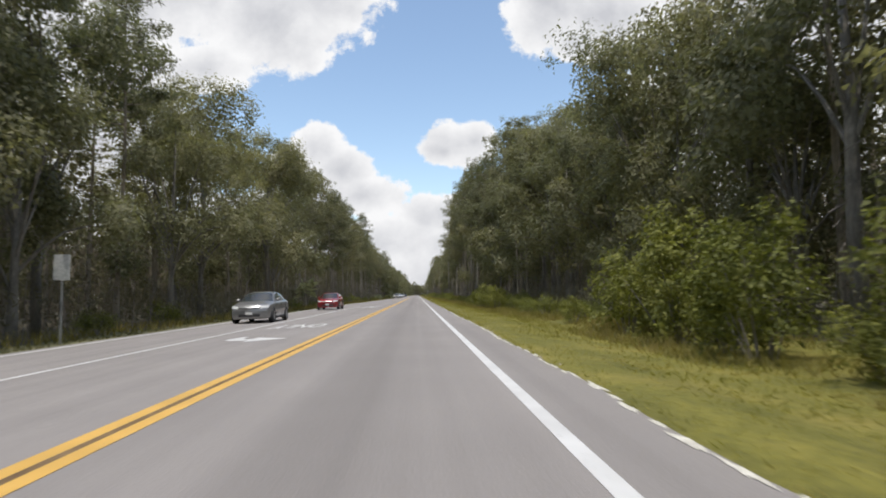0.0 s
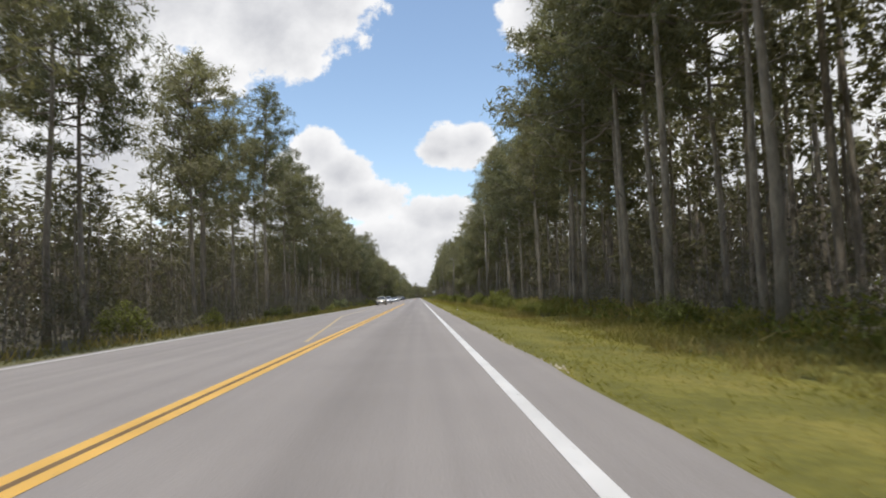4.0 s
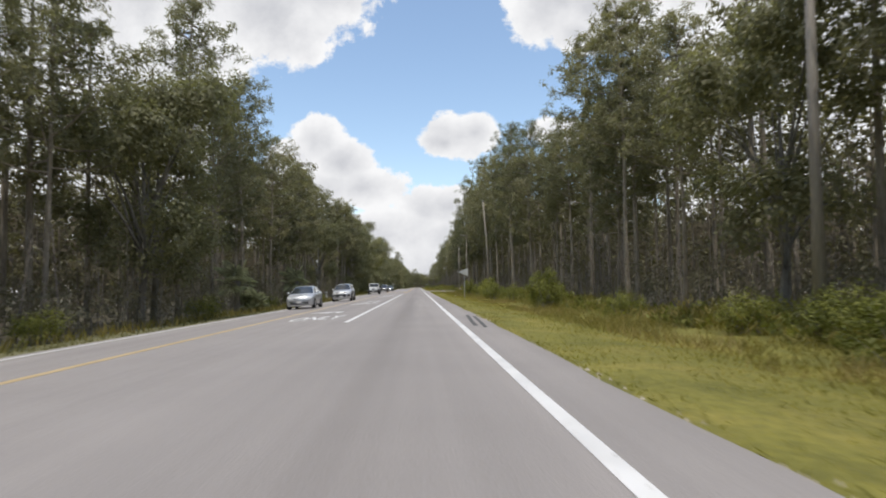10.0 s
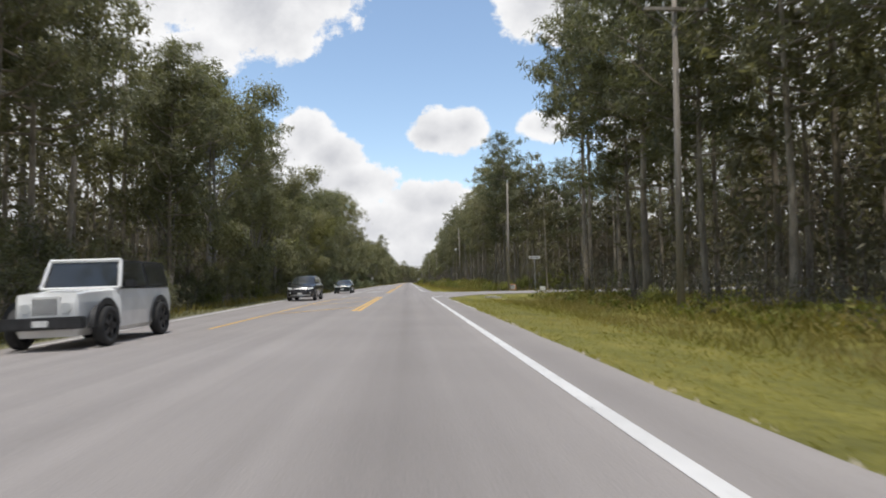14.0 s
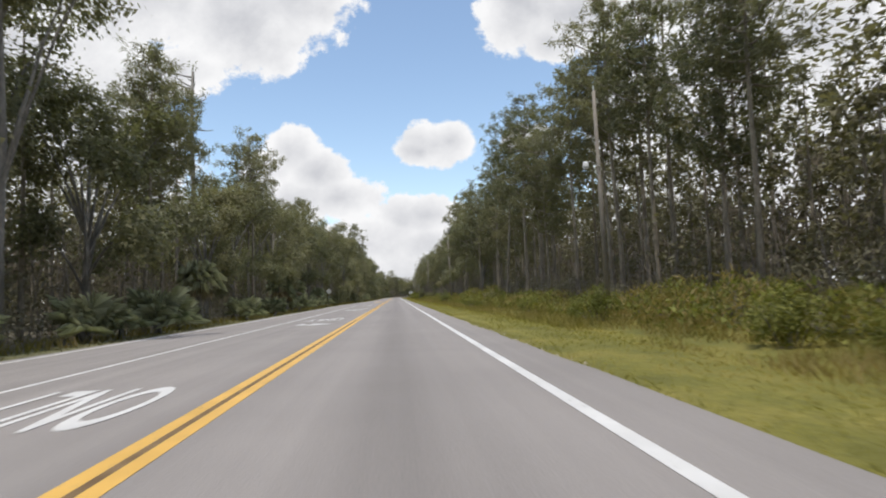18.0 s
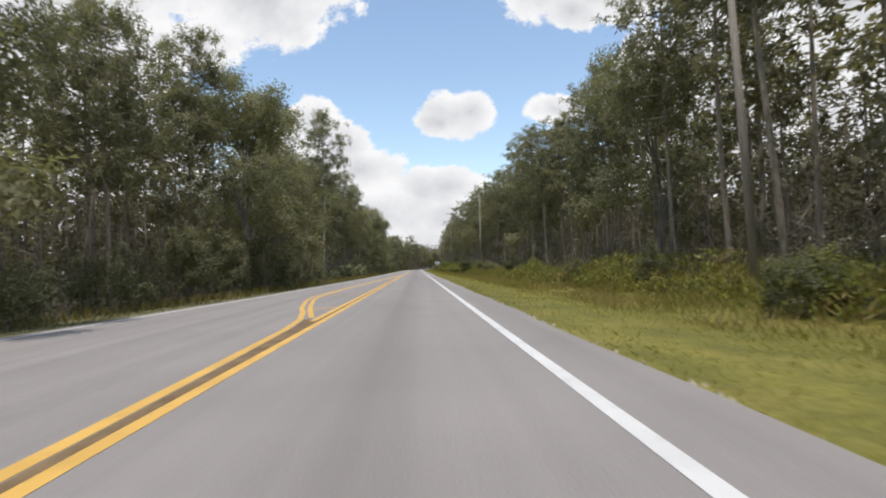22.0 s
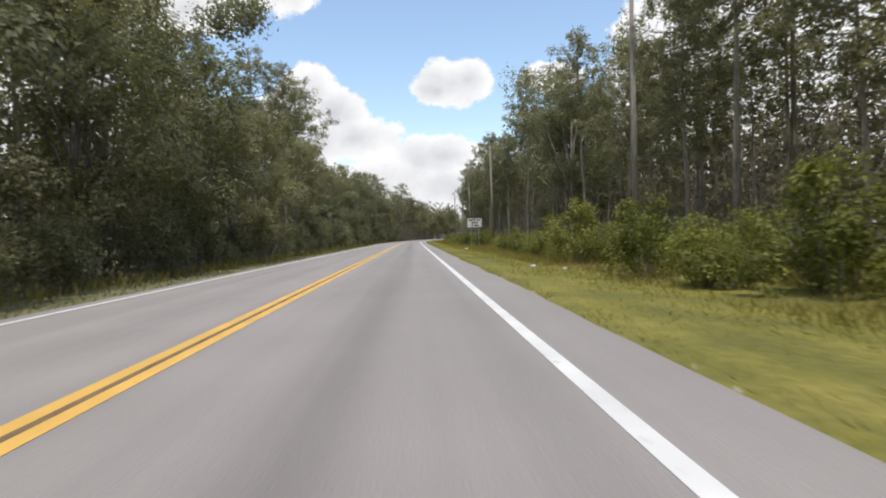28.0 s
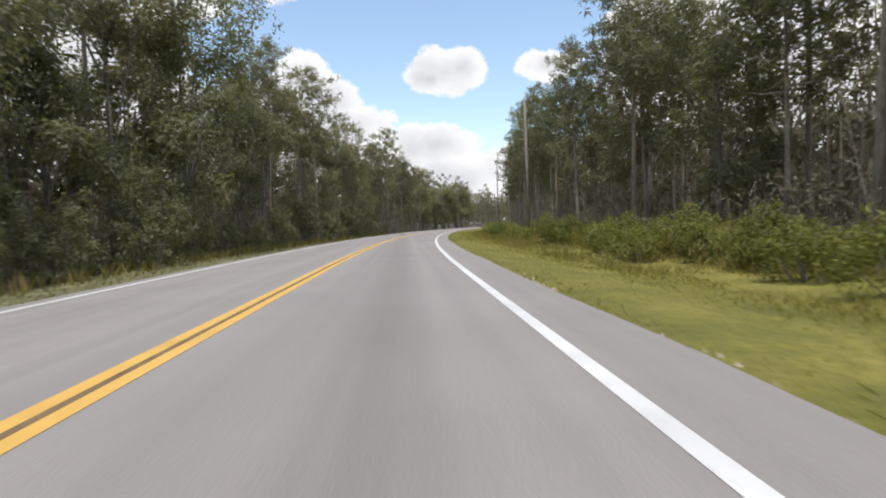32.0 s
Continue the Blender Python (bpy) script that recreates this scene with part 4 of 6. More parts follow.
# a tall stand that leans out over the right verge
for x, y, k, z in ((12.2, 70.0, 6, 1.22), (11.7, 75.5, 1, 1.22), (12.0, 80.0, 6, 1.26), (11.5, 84.5, 0, 1.33), (12.0, 89.0, 6, 1.28), (11.6, 94.0, 1, 1.24), (11.9, 98.5, 6, 1.27), (11.8, 103.5, 2, 1.45), (12.6, 108.0, 6, 1.2), (12.3, 65.5, 2, 1.4)):
    pine(along(y, x, -0.32), k, z, 0.0)
for x, y, z in ((-11.2, 331, 1.05), (-10.6, 540, 0.9)):
    oak(along(y, x, -0.32), 4, z)
for x, y, k, z in ((16.6, 46, 1, 1.4), (16.4, 51.5, 3, 1.35), (16.8, 56.5, 1, 1.4), (15.6, 62, 0, 1.35), (15.4, 67, 1, 1.25)):
    oak(along(y, x, -0.32), k, z)


def dead_tree(place, h):
    """Bare grey snag with broken limbs."""
    e = tagged(new("dead_tree"), "bare grey dead pine with broken limbs", "tree")
    e.location = place
    b = Build()
    zs = np.linspace(-0.5, h, 8)
    b.tube([(0.12 * math.sin(z * 0.3), 0.1 * math.cos(z * 0.2), z) for z in zs], [0.30 * (1 - 0.62 * max(z, 0) / h) for z in zs], 8)
    part("trunk", b, M_GREYBARK, e, smooth=True)
    for k in range(16):
        z, w, r = h * rng.uniform(0.6, 0.99), rng.uniform(0, 6.28), rng.uniform(0.7, 2.4)
        o = np.array([0.1 * math.sin(z * 0.3), 0.08, z])
        tip = o + np.array([math.cos(w) * r, math.sin(w) * r, r * rng.uniform(0.0, 0.6)])
        q = Build()
        q.tube([tuple(p) for p in bent(o, tip, -0.1, 4)], [0.09, 0.065, 0.045, 0.02], 5)
        part("limb", q, M_GREYBARK, e)


dead_tree(along(385, -14.5, -0.32), 21.0)
lg = thing("leaning_trunk", "bare grey dead trunk leaning among the palms", "dead trunk")
b = Build()
b.tube([along(471.0, -10.9, -0.3), along(472.6, -10.6, 0.9), along(474.4, -10.3, 1.75), along(477.0, -10.1, 2.6)], [0.13, 0.12, 0.10, 0.06], 9)
part("trunk", b, M_GREYBARK, lg, smooth=True)
for x, y, z, q in ((-10.5, 473.2, 1.2, 0.5), (-10.3, 474.8, 1.9, -0.4), (-10.2, 475.8, 2.2, 0.6)):
    b = Build()
    b.tube([along(y, x, z), along(y + q * 0.6, x + 0.35, z + 0.55), along(y + q, x + 0.5, z + 0.95)], [0.045, 0.03, 0.012], 6)
    part("limb", b, M_GREYBARK, lg)

# ---- the woods behind, past counting ----
rng = np.random.default_rng(31)


def far_tree(h, kind, fine=True):
    """Light-weight tree arrays for the deep woods."""
    b = Build()
    r = 0.009 * h + 0.02
    b.tube([(0, 0, -0.3), (0.1, 0, h * 0.5), (0.15, 0.1, h * 0.96)], [r, r * 0.7, r * 0.25], 5, cap=False)
    tv = np.array(b.v)
    tf = np.array([(f[0], f[1], f[2]) for f in b.f] + [(f[0], f[2], f[3]) for f in b.f])
    if kind == "pine":
        n = 60 if fine else 36
        rel = rng.uniform(0, 1, n)
        z = h * (0.48 + 0.5 * rel)
        rr = 2.5 * np.sqrt(rng.uniform(0.1, 1, n)) * np.sqrt(np.clip(1 - ((rel - 0.35) / 0.7) ** 2, 0.05, 1))
    else:
        n = 62 if fine else 38
        z = h * rng.uniform(0.15, 0.95, n)
        rr = 3.0 * np.sqrt(rng.uniform(0.1, 1, n)) * np.sin(np.pi * np.clip(z / h, 0.1, 0.93)) ** 0.6
    w = rng.uniform(0, 6.28, n)
    c = np.stack([np.cos(w) * rr, np.sin(w) * rr, z], 1)
    each = 15 if fine else 12
    out = rand_dirs(n * each, 0.25)
    c = np.repeat(c, each, axis=0) + out * rng.uniform(0.1, 0.55, (len(out), 1))
    lv, lf = tri_cloud(c, rand_dirs(len(c)), 0.38 if fine else 0.45, 0.19 if fine else 0.23, unit(out * 0.8 + [0, 0, 0.5]), 0.5)
    return tv, tf, lv, lf


def deep(s, side):
    """How tall the deep woods stand."""
    if side > 0:
        return piecewise(s, [(30, 1.25), (160, 1.25), (175, 1.08), (235, 1.08), (250, 1.2), (300, 1.2), (330, 1.05), (440, 1.05), (460, 0.98), (700, 0.98)])
    return piecewise(s, [(40, 1.0), (48, 0.74), (150, 0.76), (165, 0.95), (230, 1.0), (250, 1.15), (300, 1.15), (325, 1.05), (345, 1.0), (367, 1.1), (374, 0.84), (380, 0.88), (440, 0.88), (455, 1.0), (596, 1.0), (602, 0.76), (622, 0.76), (632, 1.0)])


FAR = [[far_tree(h, kind, fine) for h, kind in ((16.5, "pine"), (18, "pine"), (15.5, "pine"), (12, "oak"), (10, "oak"))] for fine in (True, False)]
tp, lp = [], []
for side in (-1, 1):
    s = -30.0
    while s < 1000:
        for row in range(4):
            ss = s + rng.uniform(-3, 3)
            base = 17.6 + row * 4.0 + rng.uniform(-1.4, 1.4)
            off = base + (1.2 if ss > 440 else 0.0) if side > 0 else edge_left(ss) - base + 9.0
            if s > 690:
                off = (14.5 if side > 0 else -9.5) + side * (row * 4.5 + rng.uniform(-1.5, 1.5))
            if not clear_of(ss, off):
                continue
            x, y, z = along(ss, off, -0.3)
            tv, tf, lv, lf = FAR[0 if row < 2 and ss < 690 else 1][int(rng.choice(5, p=[0.22, 0.2, 0.2, 0.22, 0.16])) if row < 3 else int(rng.choice([2, 3, 4, 4]))]
            k, a = rng.uniform(0.76, 1.02) * deep(ss, side), rng.uniform(0, 6.28)
            m = np.array([[math.cos(a), -math.sin(a), 0], [math.sin(a), math.cos(a), 0], [0, 0, 1]]).T * k
            tp.append((tv @ m + [x, y, z], tf))
            lp.append((lv @ m + [x, y, z], lf))
        s += 3.7 if s < 690 else 4.6
tagged(new("far_trunks", np_mesh("far_trunks", *stack(tp), M_BARK)), "crowded grey-brown trunks deep in the woods", "woods", kind="stuff")
tagged(new("far_crowns", np_mesh("far_crowns", *stack(lp), M_FAR)), "dark green canopy of the deep woods", "woods", kind="stuff")

# canopy that rolls on beyond the deep woods
cs = []
for k in range(3600):
    s, d, side = rng.uniform(-150, 1000), 40.0 + 130.0 * rng.random() ** 1.3, (-1 if k % 2 else 1)
    x, y, z = along(s, side * d)
    if side > 0 and s > 560 and d > 120:
        continue
    if side > 0 and 300 < s < 326 and d < 100:
        continue
    h = rng.uniform(9, 17)
    q = rng.normal(0, 1.0, (16, 3)) * [1.9, 1.9, 0.22 * h]
    cs.append(q + [x, y, h * 0.62])
cs = np.concatenate(cs)
cs[:, 2] = np.clip(cs[:, 2], 0.5, 17.5)
cs = np.repeat(cs, 4, axis=0) + rng.normal(0, 0.6, (len(cs) * 4, 3))
tagged(new("far_canopy", np_mesh("far_canopy", *tri_cloud(cs, rand_dirs(len(cs)), 1.5, 1.1), M_FAR)), "rolling green canopy of the woods beyond", "woods", kind="stuff")

# added flat leaf layer that shades the woods inside and closes sky gaps
cs = []
for side in (-1, 1):
    for s in rng.uniform(-40, 990, 10000):
        d = 2.0 + 24.0 * rng.random() ** 1.4
        off = 15.6 + d if side > 0 else edge_left(s) - 7.0 - d
        if clear_of(s, off):
            x, y, z = along(s, off)
            cs.append((x, y, rng.uniform(7.5, 12.5) * deep(s, side) + 0.06 * d))
cs = np.repeat(np.array(cs), 12, axis=0)
cs = cs + rng.normal(0, 0.75, cs.shape) * [1, 1, 0.5]
tagged(new("leaf_roof", np_mesh("leaf_roof", *tri_cloud(cs, rand_dirs(len(cs)), 0.50, 0.34, np.array([[0.0, 0.0, 1.0]]), 0.35), M_FAR)), "closed green leaf roof over the woods", "woods", kind="stuff")

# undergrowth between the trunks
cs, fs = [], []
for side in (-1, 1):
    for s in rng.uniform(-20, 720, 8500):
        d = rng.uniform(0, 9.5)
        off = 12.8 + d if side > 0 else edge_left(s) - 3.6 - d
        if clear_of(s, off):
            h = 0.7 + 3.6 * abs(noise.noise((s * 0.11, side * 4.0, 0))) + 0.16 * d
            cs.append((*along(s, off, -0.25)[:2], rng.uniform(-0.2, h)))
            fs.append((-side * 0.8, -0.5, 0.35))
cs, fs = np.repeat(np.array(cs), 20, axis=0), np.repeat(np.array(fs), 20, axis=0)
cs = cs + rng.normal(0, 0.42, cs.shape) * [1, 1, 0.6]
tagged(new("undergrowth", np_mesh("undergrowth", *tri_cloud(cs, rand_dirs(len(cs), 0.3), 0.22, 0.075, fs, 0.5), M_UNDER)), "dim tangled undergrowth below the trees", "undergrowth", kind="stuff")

# bare saplings and twigs that stand between the trunks
cs, ds = [], []
for side in (-1, 1):
    for s in rng.uniform(-20, 760, 5200):
        d = 9.0 * rng.random() ** 1.3
        off = 13.2 + d if side > 0 else edge_left(s) - 4.0 - d
        if clear_of(s, off) and noise.noise((s * 0.05, side * 7.0, 3.0)) > -0.35:
            x, y, z = along(s, off, -0.3)
            hh, lean = rng.uniform(2.0, 6.0), rng.normal(0, 0.09, 2)
            cs.append((x, y, z))
            ds.append((lean[0] * hh, lean[1] * hh, hh))
            for q in range(5):
                f = rng.uniform(0.3, 0.95)
                cs.append((x + lean[0] * hh * f, y + lean[1] * hh * f, z + hh * f))
                ds.append(tuple(np.array([rng.normal(0, 0.45), rng.normal(0, 0.45), rng.uniform(0.3, 0.9)]) * hh * 0.22))
cs, ds = np.array(cs), np.array(ds)
ln = np.linalg.norm(ds, axis=1)
tagged(new("saplings", np_mesh("saplings", *tri_cloud(cs, ds / ln[:, None], ln, 0.02 + 0.008 * ln), M_TWIG)), "bare grey-brown saplings and twigs between the trunks", "undergrowth", kind="stuff")

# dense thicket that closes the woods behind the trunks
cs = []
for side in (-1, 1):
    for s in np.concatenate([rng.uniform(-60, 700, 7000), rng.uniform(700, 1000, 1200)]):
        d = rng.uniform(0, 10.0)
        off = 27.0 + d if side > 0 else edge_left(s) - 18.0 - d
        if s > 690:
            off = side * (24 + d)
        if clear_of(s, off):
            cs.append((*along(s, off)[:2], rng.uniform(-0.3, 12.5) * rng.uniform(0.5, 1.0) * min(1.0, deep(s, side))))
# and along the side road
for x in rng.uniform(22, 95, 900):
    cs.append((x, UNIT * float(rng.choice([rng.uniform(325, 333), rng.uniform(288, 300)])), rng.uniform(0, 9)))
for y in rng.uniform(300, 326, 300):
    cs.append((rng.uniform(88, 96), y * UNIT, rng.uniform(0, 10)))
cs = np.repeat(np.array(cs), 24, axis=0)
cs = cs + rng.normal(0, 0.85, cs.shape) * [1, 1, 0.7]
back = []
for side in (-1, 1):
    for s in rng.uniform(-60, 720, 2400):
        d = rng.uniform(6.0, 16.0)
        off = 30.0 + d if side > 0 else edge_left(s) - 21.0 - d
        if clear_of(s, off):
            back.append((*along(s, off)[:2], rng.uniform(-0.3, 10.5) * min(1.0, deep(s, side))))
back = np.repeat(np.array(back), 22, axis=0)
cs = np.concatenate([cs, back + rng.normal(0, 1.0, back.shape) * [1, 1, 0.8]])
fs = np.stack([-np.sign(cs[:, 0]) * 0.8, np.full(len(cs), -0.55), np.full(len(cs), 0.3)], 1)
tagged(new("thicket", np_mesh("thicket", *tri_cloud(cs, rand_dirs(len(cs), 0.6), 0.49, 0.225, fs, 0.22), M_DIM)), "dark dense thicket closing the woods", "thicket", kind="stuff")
for x in np.arange(16.5, 78, 4.3):
    for y0 in (323.4, 303.0):
        if y0 > 310 or x > 24:
            pine((x + rng.uniform(-1, 1), y0 * UNIT + rng.uniform(0, 4.5) * (1 if y0 > 310 else -1), -0.32), int(rng.integers(6)), rng.uniform(1.02, 1.28) if y0 > 310 else rng.uniform(0.9, 1.15))

# ---- roadside shrubs and palms ----
rng = np.random.default_rng(47)
n_sh = 0
for s in np.arange(-8, 690, 2.1):
    thick = piecewise(s, [(-10, 1.0), (53, 0.95), (58, 0.25), (130, 0.4), (255, 0.45), (300, 0.2), (330, 0.25), (400, 0.4), (455, 0.3), (490, 0.3), (494, 0.85), (530, 1.0), (640, 1.0), (700, 0.7)])
    if rng.random() > thick:
        continue
    low = 57 < s < 500 or 19 < s < 39 or s > 600
    ss, off = s + rng.uniform(-1.3, 1.3), (10.2 if low else 9.6) + rng.uniform(-1.0, 2.0)
    if clear_of(ss, off) and n_sh < 285 and not (574 < ss < 588 and off < 10.6):
        k = int(rng.choice(4, p=[0.27, 0.0, 0.73, 0.0] if low else [0.45, 0.20, 0.35, 0.0]))
        shrub(along(ss, off, -0.26), k, rng.uniform(0.6, 1.0) if low else rng.uniform(0.75, 1.1))
        n_sh += 1
for s in np.arange(505, 640, 2.3):
    if not (574 < s < 590):
        shrub(along(s, 9.9 + rng.uniform(0, 1.8), -0.26), int(rng.choice([0, 0, 2])), rng.uniform(0.7, 1.05))
# the belt of waist-high brush between the mown grass and the woods
def brush(count, s0, s1, x0, x1, rise, seed):
    gen = np.random.default_rng(seed)
    cs = []
    for s in gen.uniform(s0, s1, count):
        off = gen.uniform(x0, x1)
        if clear_of(s, off):
            swell = noise.noise((s * 0.16, off * 0.3, 5.0)) + 0.5 * noise.noise((s * 0.6, off * 0.7, 9.0))
            h = rise * max(0.25, 0.75 + 0.7 * swell) * min(1.0, 0.45 + 0.4 * (off - x0))
            x, y, z = along(s, off, -0.28)
            top = z + h * math.sqrt(gen.random())
            cs.extend((x + gen.normal(0, 0.22), y + gen.normal(0, 0.22), max(z, top + gen.normal(0, 0.09))) for _ in range(12))
    return np.array(cs)


for name, mat, seed, share in (("brush", M_SHRUB, 71, 0.38), ("weeds", M_WEED, 72, 0.72)):
    cs = np.concatenate([brush(int(5200 * share), 328, 505, 10.0, 13.6, 1.5, seed), brush(int(4200 * share), 56, 300, 10.3, 13.0, 0.85, seed + 5), brush(int(1800 * share), 500, 660, 10.4, 12.8, 1.1, seed + 9)])
    dirs = rand_dirs(len(cs))
    dirs[:, 2] = abs(dirs[:, 2]) + 0.25
    dirs /= np.linalg.norm(dirs, axis=1)[:, None]
    tagged(new("roadside_" + name, np_mesh("roadside_" + name, *tri_cloud(cs, dirs, 0.21 if name == "brush" else 0.30, 0.11 if name == "brush" else 0.05), mat)), "waist-high yellow-green %s between mown grass and woods" % name, name, kind="stuff")

# the large lit bushes near the start
for y, x, k, z in ((13.5, 9.6, 3, 1.25), (16.5, 9.4, 1, 1.1), (10.0, 9.4, 1, 1.2), (49.5, 8.9, 1, 0.85), (46.5, 8.8, 1, 0.9), (43.0, 9.2, 1, 0.8), (51.5, 10.2, 0, 1.0), (6.5, 11.0, 3, 1.3), (184, 11.6, 1, 0.85), (127, 10.2, 1, 0.7), (124.2, 10.8, 1, 0.75), (131, 10.8, 0, 0.85), (140.5, 10.4, 0, 0.9), (219, 9.8, 1, 0.9), (222, 10.6, 0, 1.0), (243, 9.8, 0, 1.1), (247.5, 10.6, 1, 0.9), (262, 9.8, 1, 0.9)):
    shrub(along(y, x, -0.26), k, z)
for x, y, k, z in ((15.4, 323.6, 0, 1.0), (17.6, 323.0, 1, 0.85), (19.6, 323.8, 1, 0.9), (13.4, 324.0, 2, 1.0), (22.5, 323.4, 0, 1.1), (26, 323.2, 1, 0.9), (11.2, 323.4, 2, 0.9)):
    shrub(along(y, x, -0.24), k, z)
for s in np.arange(338, 430, 3.7):
    k = int(rng.choice([4, 2, 2, 3, 4, 2]))
    palm(along(s + rng.uniform(-1.8, 1.8), edge_left(s) - 2.1 - rng.uniform(0, 1.3) - (0.9 if k == 4 else 0.0), -0.2), k, rng.uniform(0.6, 0.85) if k == 4 else rng.uniform(1.0, 1.5))
for y, x, k, z in ((491.0, -11.2, 5, 1.0), (487, -10.6, 4, 0.9), (489.5, -7.6, 2, 1.2), (478, -8.0, 3, 1.1), (466, -9.0, 3, 0.9), (496, -7.3, 2, 1.45), (493, -10.5, 0, 1.15), (480.2, -10.6, 4, 1.05), (485.8, -7.3, 2, 1.3), (473.5, -9.6, 2, 1.0), (450, -9.8, 2, 1.0), (240, -9.4, 1, 1.1), (225, -9.8, 1, 1.05), (226.5, -9.2, 2, 1.0), (60, -10.4, 1, 1.0),
                   (152, -9.0, 2, 1.2), (594, -7.6, 0, 1.12), (604, -9.2, 1, 1.1)):
    palm(along(y, x, -0.22), k, z)
for s in list(np.arange(432, 690, 2.7)) + list(np.arange(280, 336, 4.0)):
    place, turn, size, which = along(s + rng.uniform(-1, 1), edge_left(s) - 3.5 - rng.uniform(0, 1.3), -0.25), rng.uniform(0, 360), rng.uniform(0.75, 1.15), int(rng.choice(3, p=[0.4, 0.35, 0.25]))
    if 462 < s < 501:
        continue
    plant("bush", VINES[which], ("stem", "foliage"), place, turn, size,
          "olive bush tangled with vines below the trees", "shrub", "bushes below the woods")
for s in np.arange(10, 420, 9.0):
    if not 255 < s < 284 and not 315 < s < 430:
        shrub(along(s + rng.uniform(-3, 3), edge_left(s) - 3.4 - rng.uniform(0, 1.2), -0.2), int(rng.choice([0, 2, 2])), rng.uniform(0.7, 1.1))

# dark upright bushes that stand out of the rough grass
for y, x, k, z in ((428.5, 10.4, 1, 0.75), (437, 11.2, 0, 0.8), (446, 11.0, 1, 0.85), (465, 11.0, 0, 1.0), (479.6, 11.2, 1, 0.95), (485.4, 11.0, 1, 1.1), (498.0, 11.2, 1, 1.1), (497.7, 9.6, 2, 1.0), (391, 11.2, 1, 0.8), (404, 11.4, 0, 0.75)):
    plant("bush", DARKS[k], ("stem", "foliage"), along(y, x, -0.28), rng.uniform(0, 360), z, "dense dark green upright bush in the rough grass", "shrub", "dark roadside bushes")

# ---- grasses ----
rng = np.random.default_rng(53)


def blades(n, s0, s1, o0, o1, height, width, z, lean=0.5, left=False, patchy=False):
    ss = rng.uniform(s0, s1, n)
    t = rng.uniform(0, 1, n)
    pts = []
    for s, q in zip(ss, t):
        if left:
            pts.append(along(s, edge_left(s) - (o0 + (o1 - o0) * q), z(q)))
        else:
            pts.append(along(s, o0 + (o1 - o0) * q, z(q)))
    pts = np.array(pts)
    if patchy:
        w = np.array([noise.noise((p[0] * 0.55, p[1] * 0.33, 1.5)) + 0.6 * noise.noise((p[0] * 1.7, p[1] * 1.1, 6.0)) for p in pts])
        pts, w = pts[w > -0.22], w[w > -0.22]
        n, height = len(pts), height * np.clip(0.62 + 1.1 * w, 0.3, 1.7)
    d = rand_dirs(n) * lean
    d[:, 2] = 1
    d /= np.linalg.norm(d, axis=1, keepdims=True)
    return tri_cloud(pts, d, height, width)


mown = [blades(105000, -8, 299, 4.66, 8.6, 0.10, 0.017, lambda q: -0.03 - 0.20 * q, 1.7), blades(110000, 322, 690, 4.66, 8.6, 0.10, 0.017, lambda q: -0.03 - 0.20 * q, 1.7),
        blades(6000, 299.0, 306.4, 9.0, 60, 0.12, 0.03, lambda q: -0.22, 0.9), blades(6000, 316.9, 323, 9.0, 60, 0.12, 0.03, lambda q: -0.22, 0.9)]
tagged(new("mown_grass", np_mesh("mown_grass", *stack(mown), M_BLADE)), "short yellow-green mown grass blades on the verges", "grass", kind="stuff")
dull = [blades(16000, -8, 262, 0.45, 2.4, 0.12, 0.03, lambda q: -0.05 - 0.07 * q, 0.9, True), blades(22000, 277, 690, 0.45, 2.4, 0.12, 0.03, lambda q: -0.05 - 0.07 * q, 0.9, True)]
tagged(new("verge_grass", np_mesh("verge_grass", *stack(dull), M_DULL)), "short dull grass blades on the far verge", "grass", kind="stuff")
rough = [blades(125000, -8, 300, 7.4, 12.8, 0.42, 0.022, lambda q: -0.24, 0.9, patchy=True), blades(150000, 322, 700, 7.4, 12.8, 0.42, 0.022, lambda q: -0.24, 0.9, patchy=True),
         blades(9000, -8, 262, 2.2, 4.4, 0.5, 0.05, lambda q: -0.16, 0.6, True), blades(14000, 277, 690, 2.2, 4.4, 0.5, 0.05, lambda q: -0.16, 0.6, True),
         blades(3500, 297, 305, 15.0, 60, 0.5, 0.045, lambda q: -0.22, 0.6, patchy=True), blades(6500, 318.6, 326.4, 12.5, 60, 0.5, 0.045, lambda q: -0.22, 0.6, patchy=True)]
tagged(new("rough_grass", np_mesh("rough_grass", *stack(rough), M_WEED)), "tall rough grass and weeds before the woods", "grass", kind="stuff")

rng = np.random.default_rng(61)

# ---- vehicles standing in the far lane ----


def prism(b, quad, normal, depth):
    """A thin plate: four corners, pushed out along normal."""
    n = Vector(normal).normalized() * depth
    q = [Vector(p) for p in quad]
    b.add([tuple(p) for p in q] + [tuple(p + n) for p in q], [(3, 2, 1, 0), (4, 5, 6, 7), (0, 1, 5, 4), (1, 2, 6, 5), (2, 3, 7, 6), (3, 0, 4, 7)])


def inset(quad, m):
    c = sum((Vector(p) for p in quad), Vector()) / 4
    return [tuple(Vector(p) + (c - Vector(p)).normalized() * m * (Vector(p) - c).length) for p in quad]


def pane(name, quad, parent, mat, m=0.10, depth=0.012):
    q = inset(quad, m)
    a, c, d = Vector(q[0]), Vector(q[1]), Vector(q[2])
    nrm = (c - a).cross(d - a)
    mid = sum((Vector(p) for p in q), Vector()) / 4
    if nrm.dot(mid - Vector((0, 0.2, 0.6))) < 0:
        nrm = -nrm
    b = Build()
    prism(b, q, nrm, depth)
    return part(name, b, mat, parent)


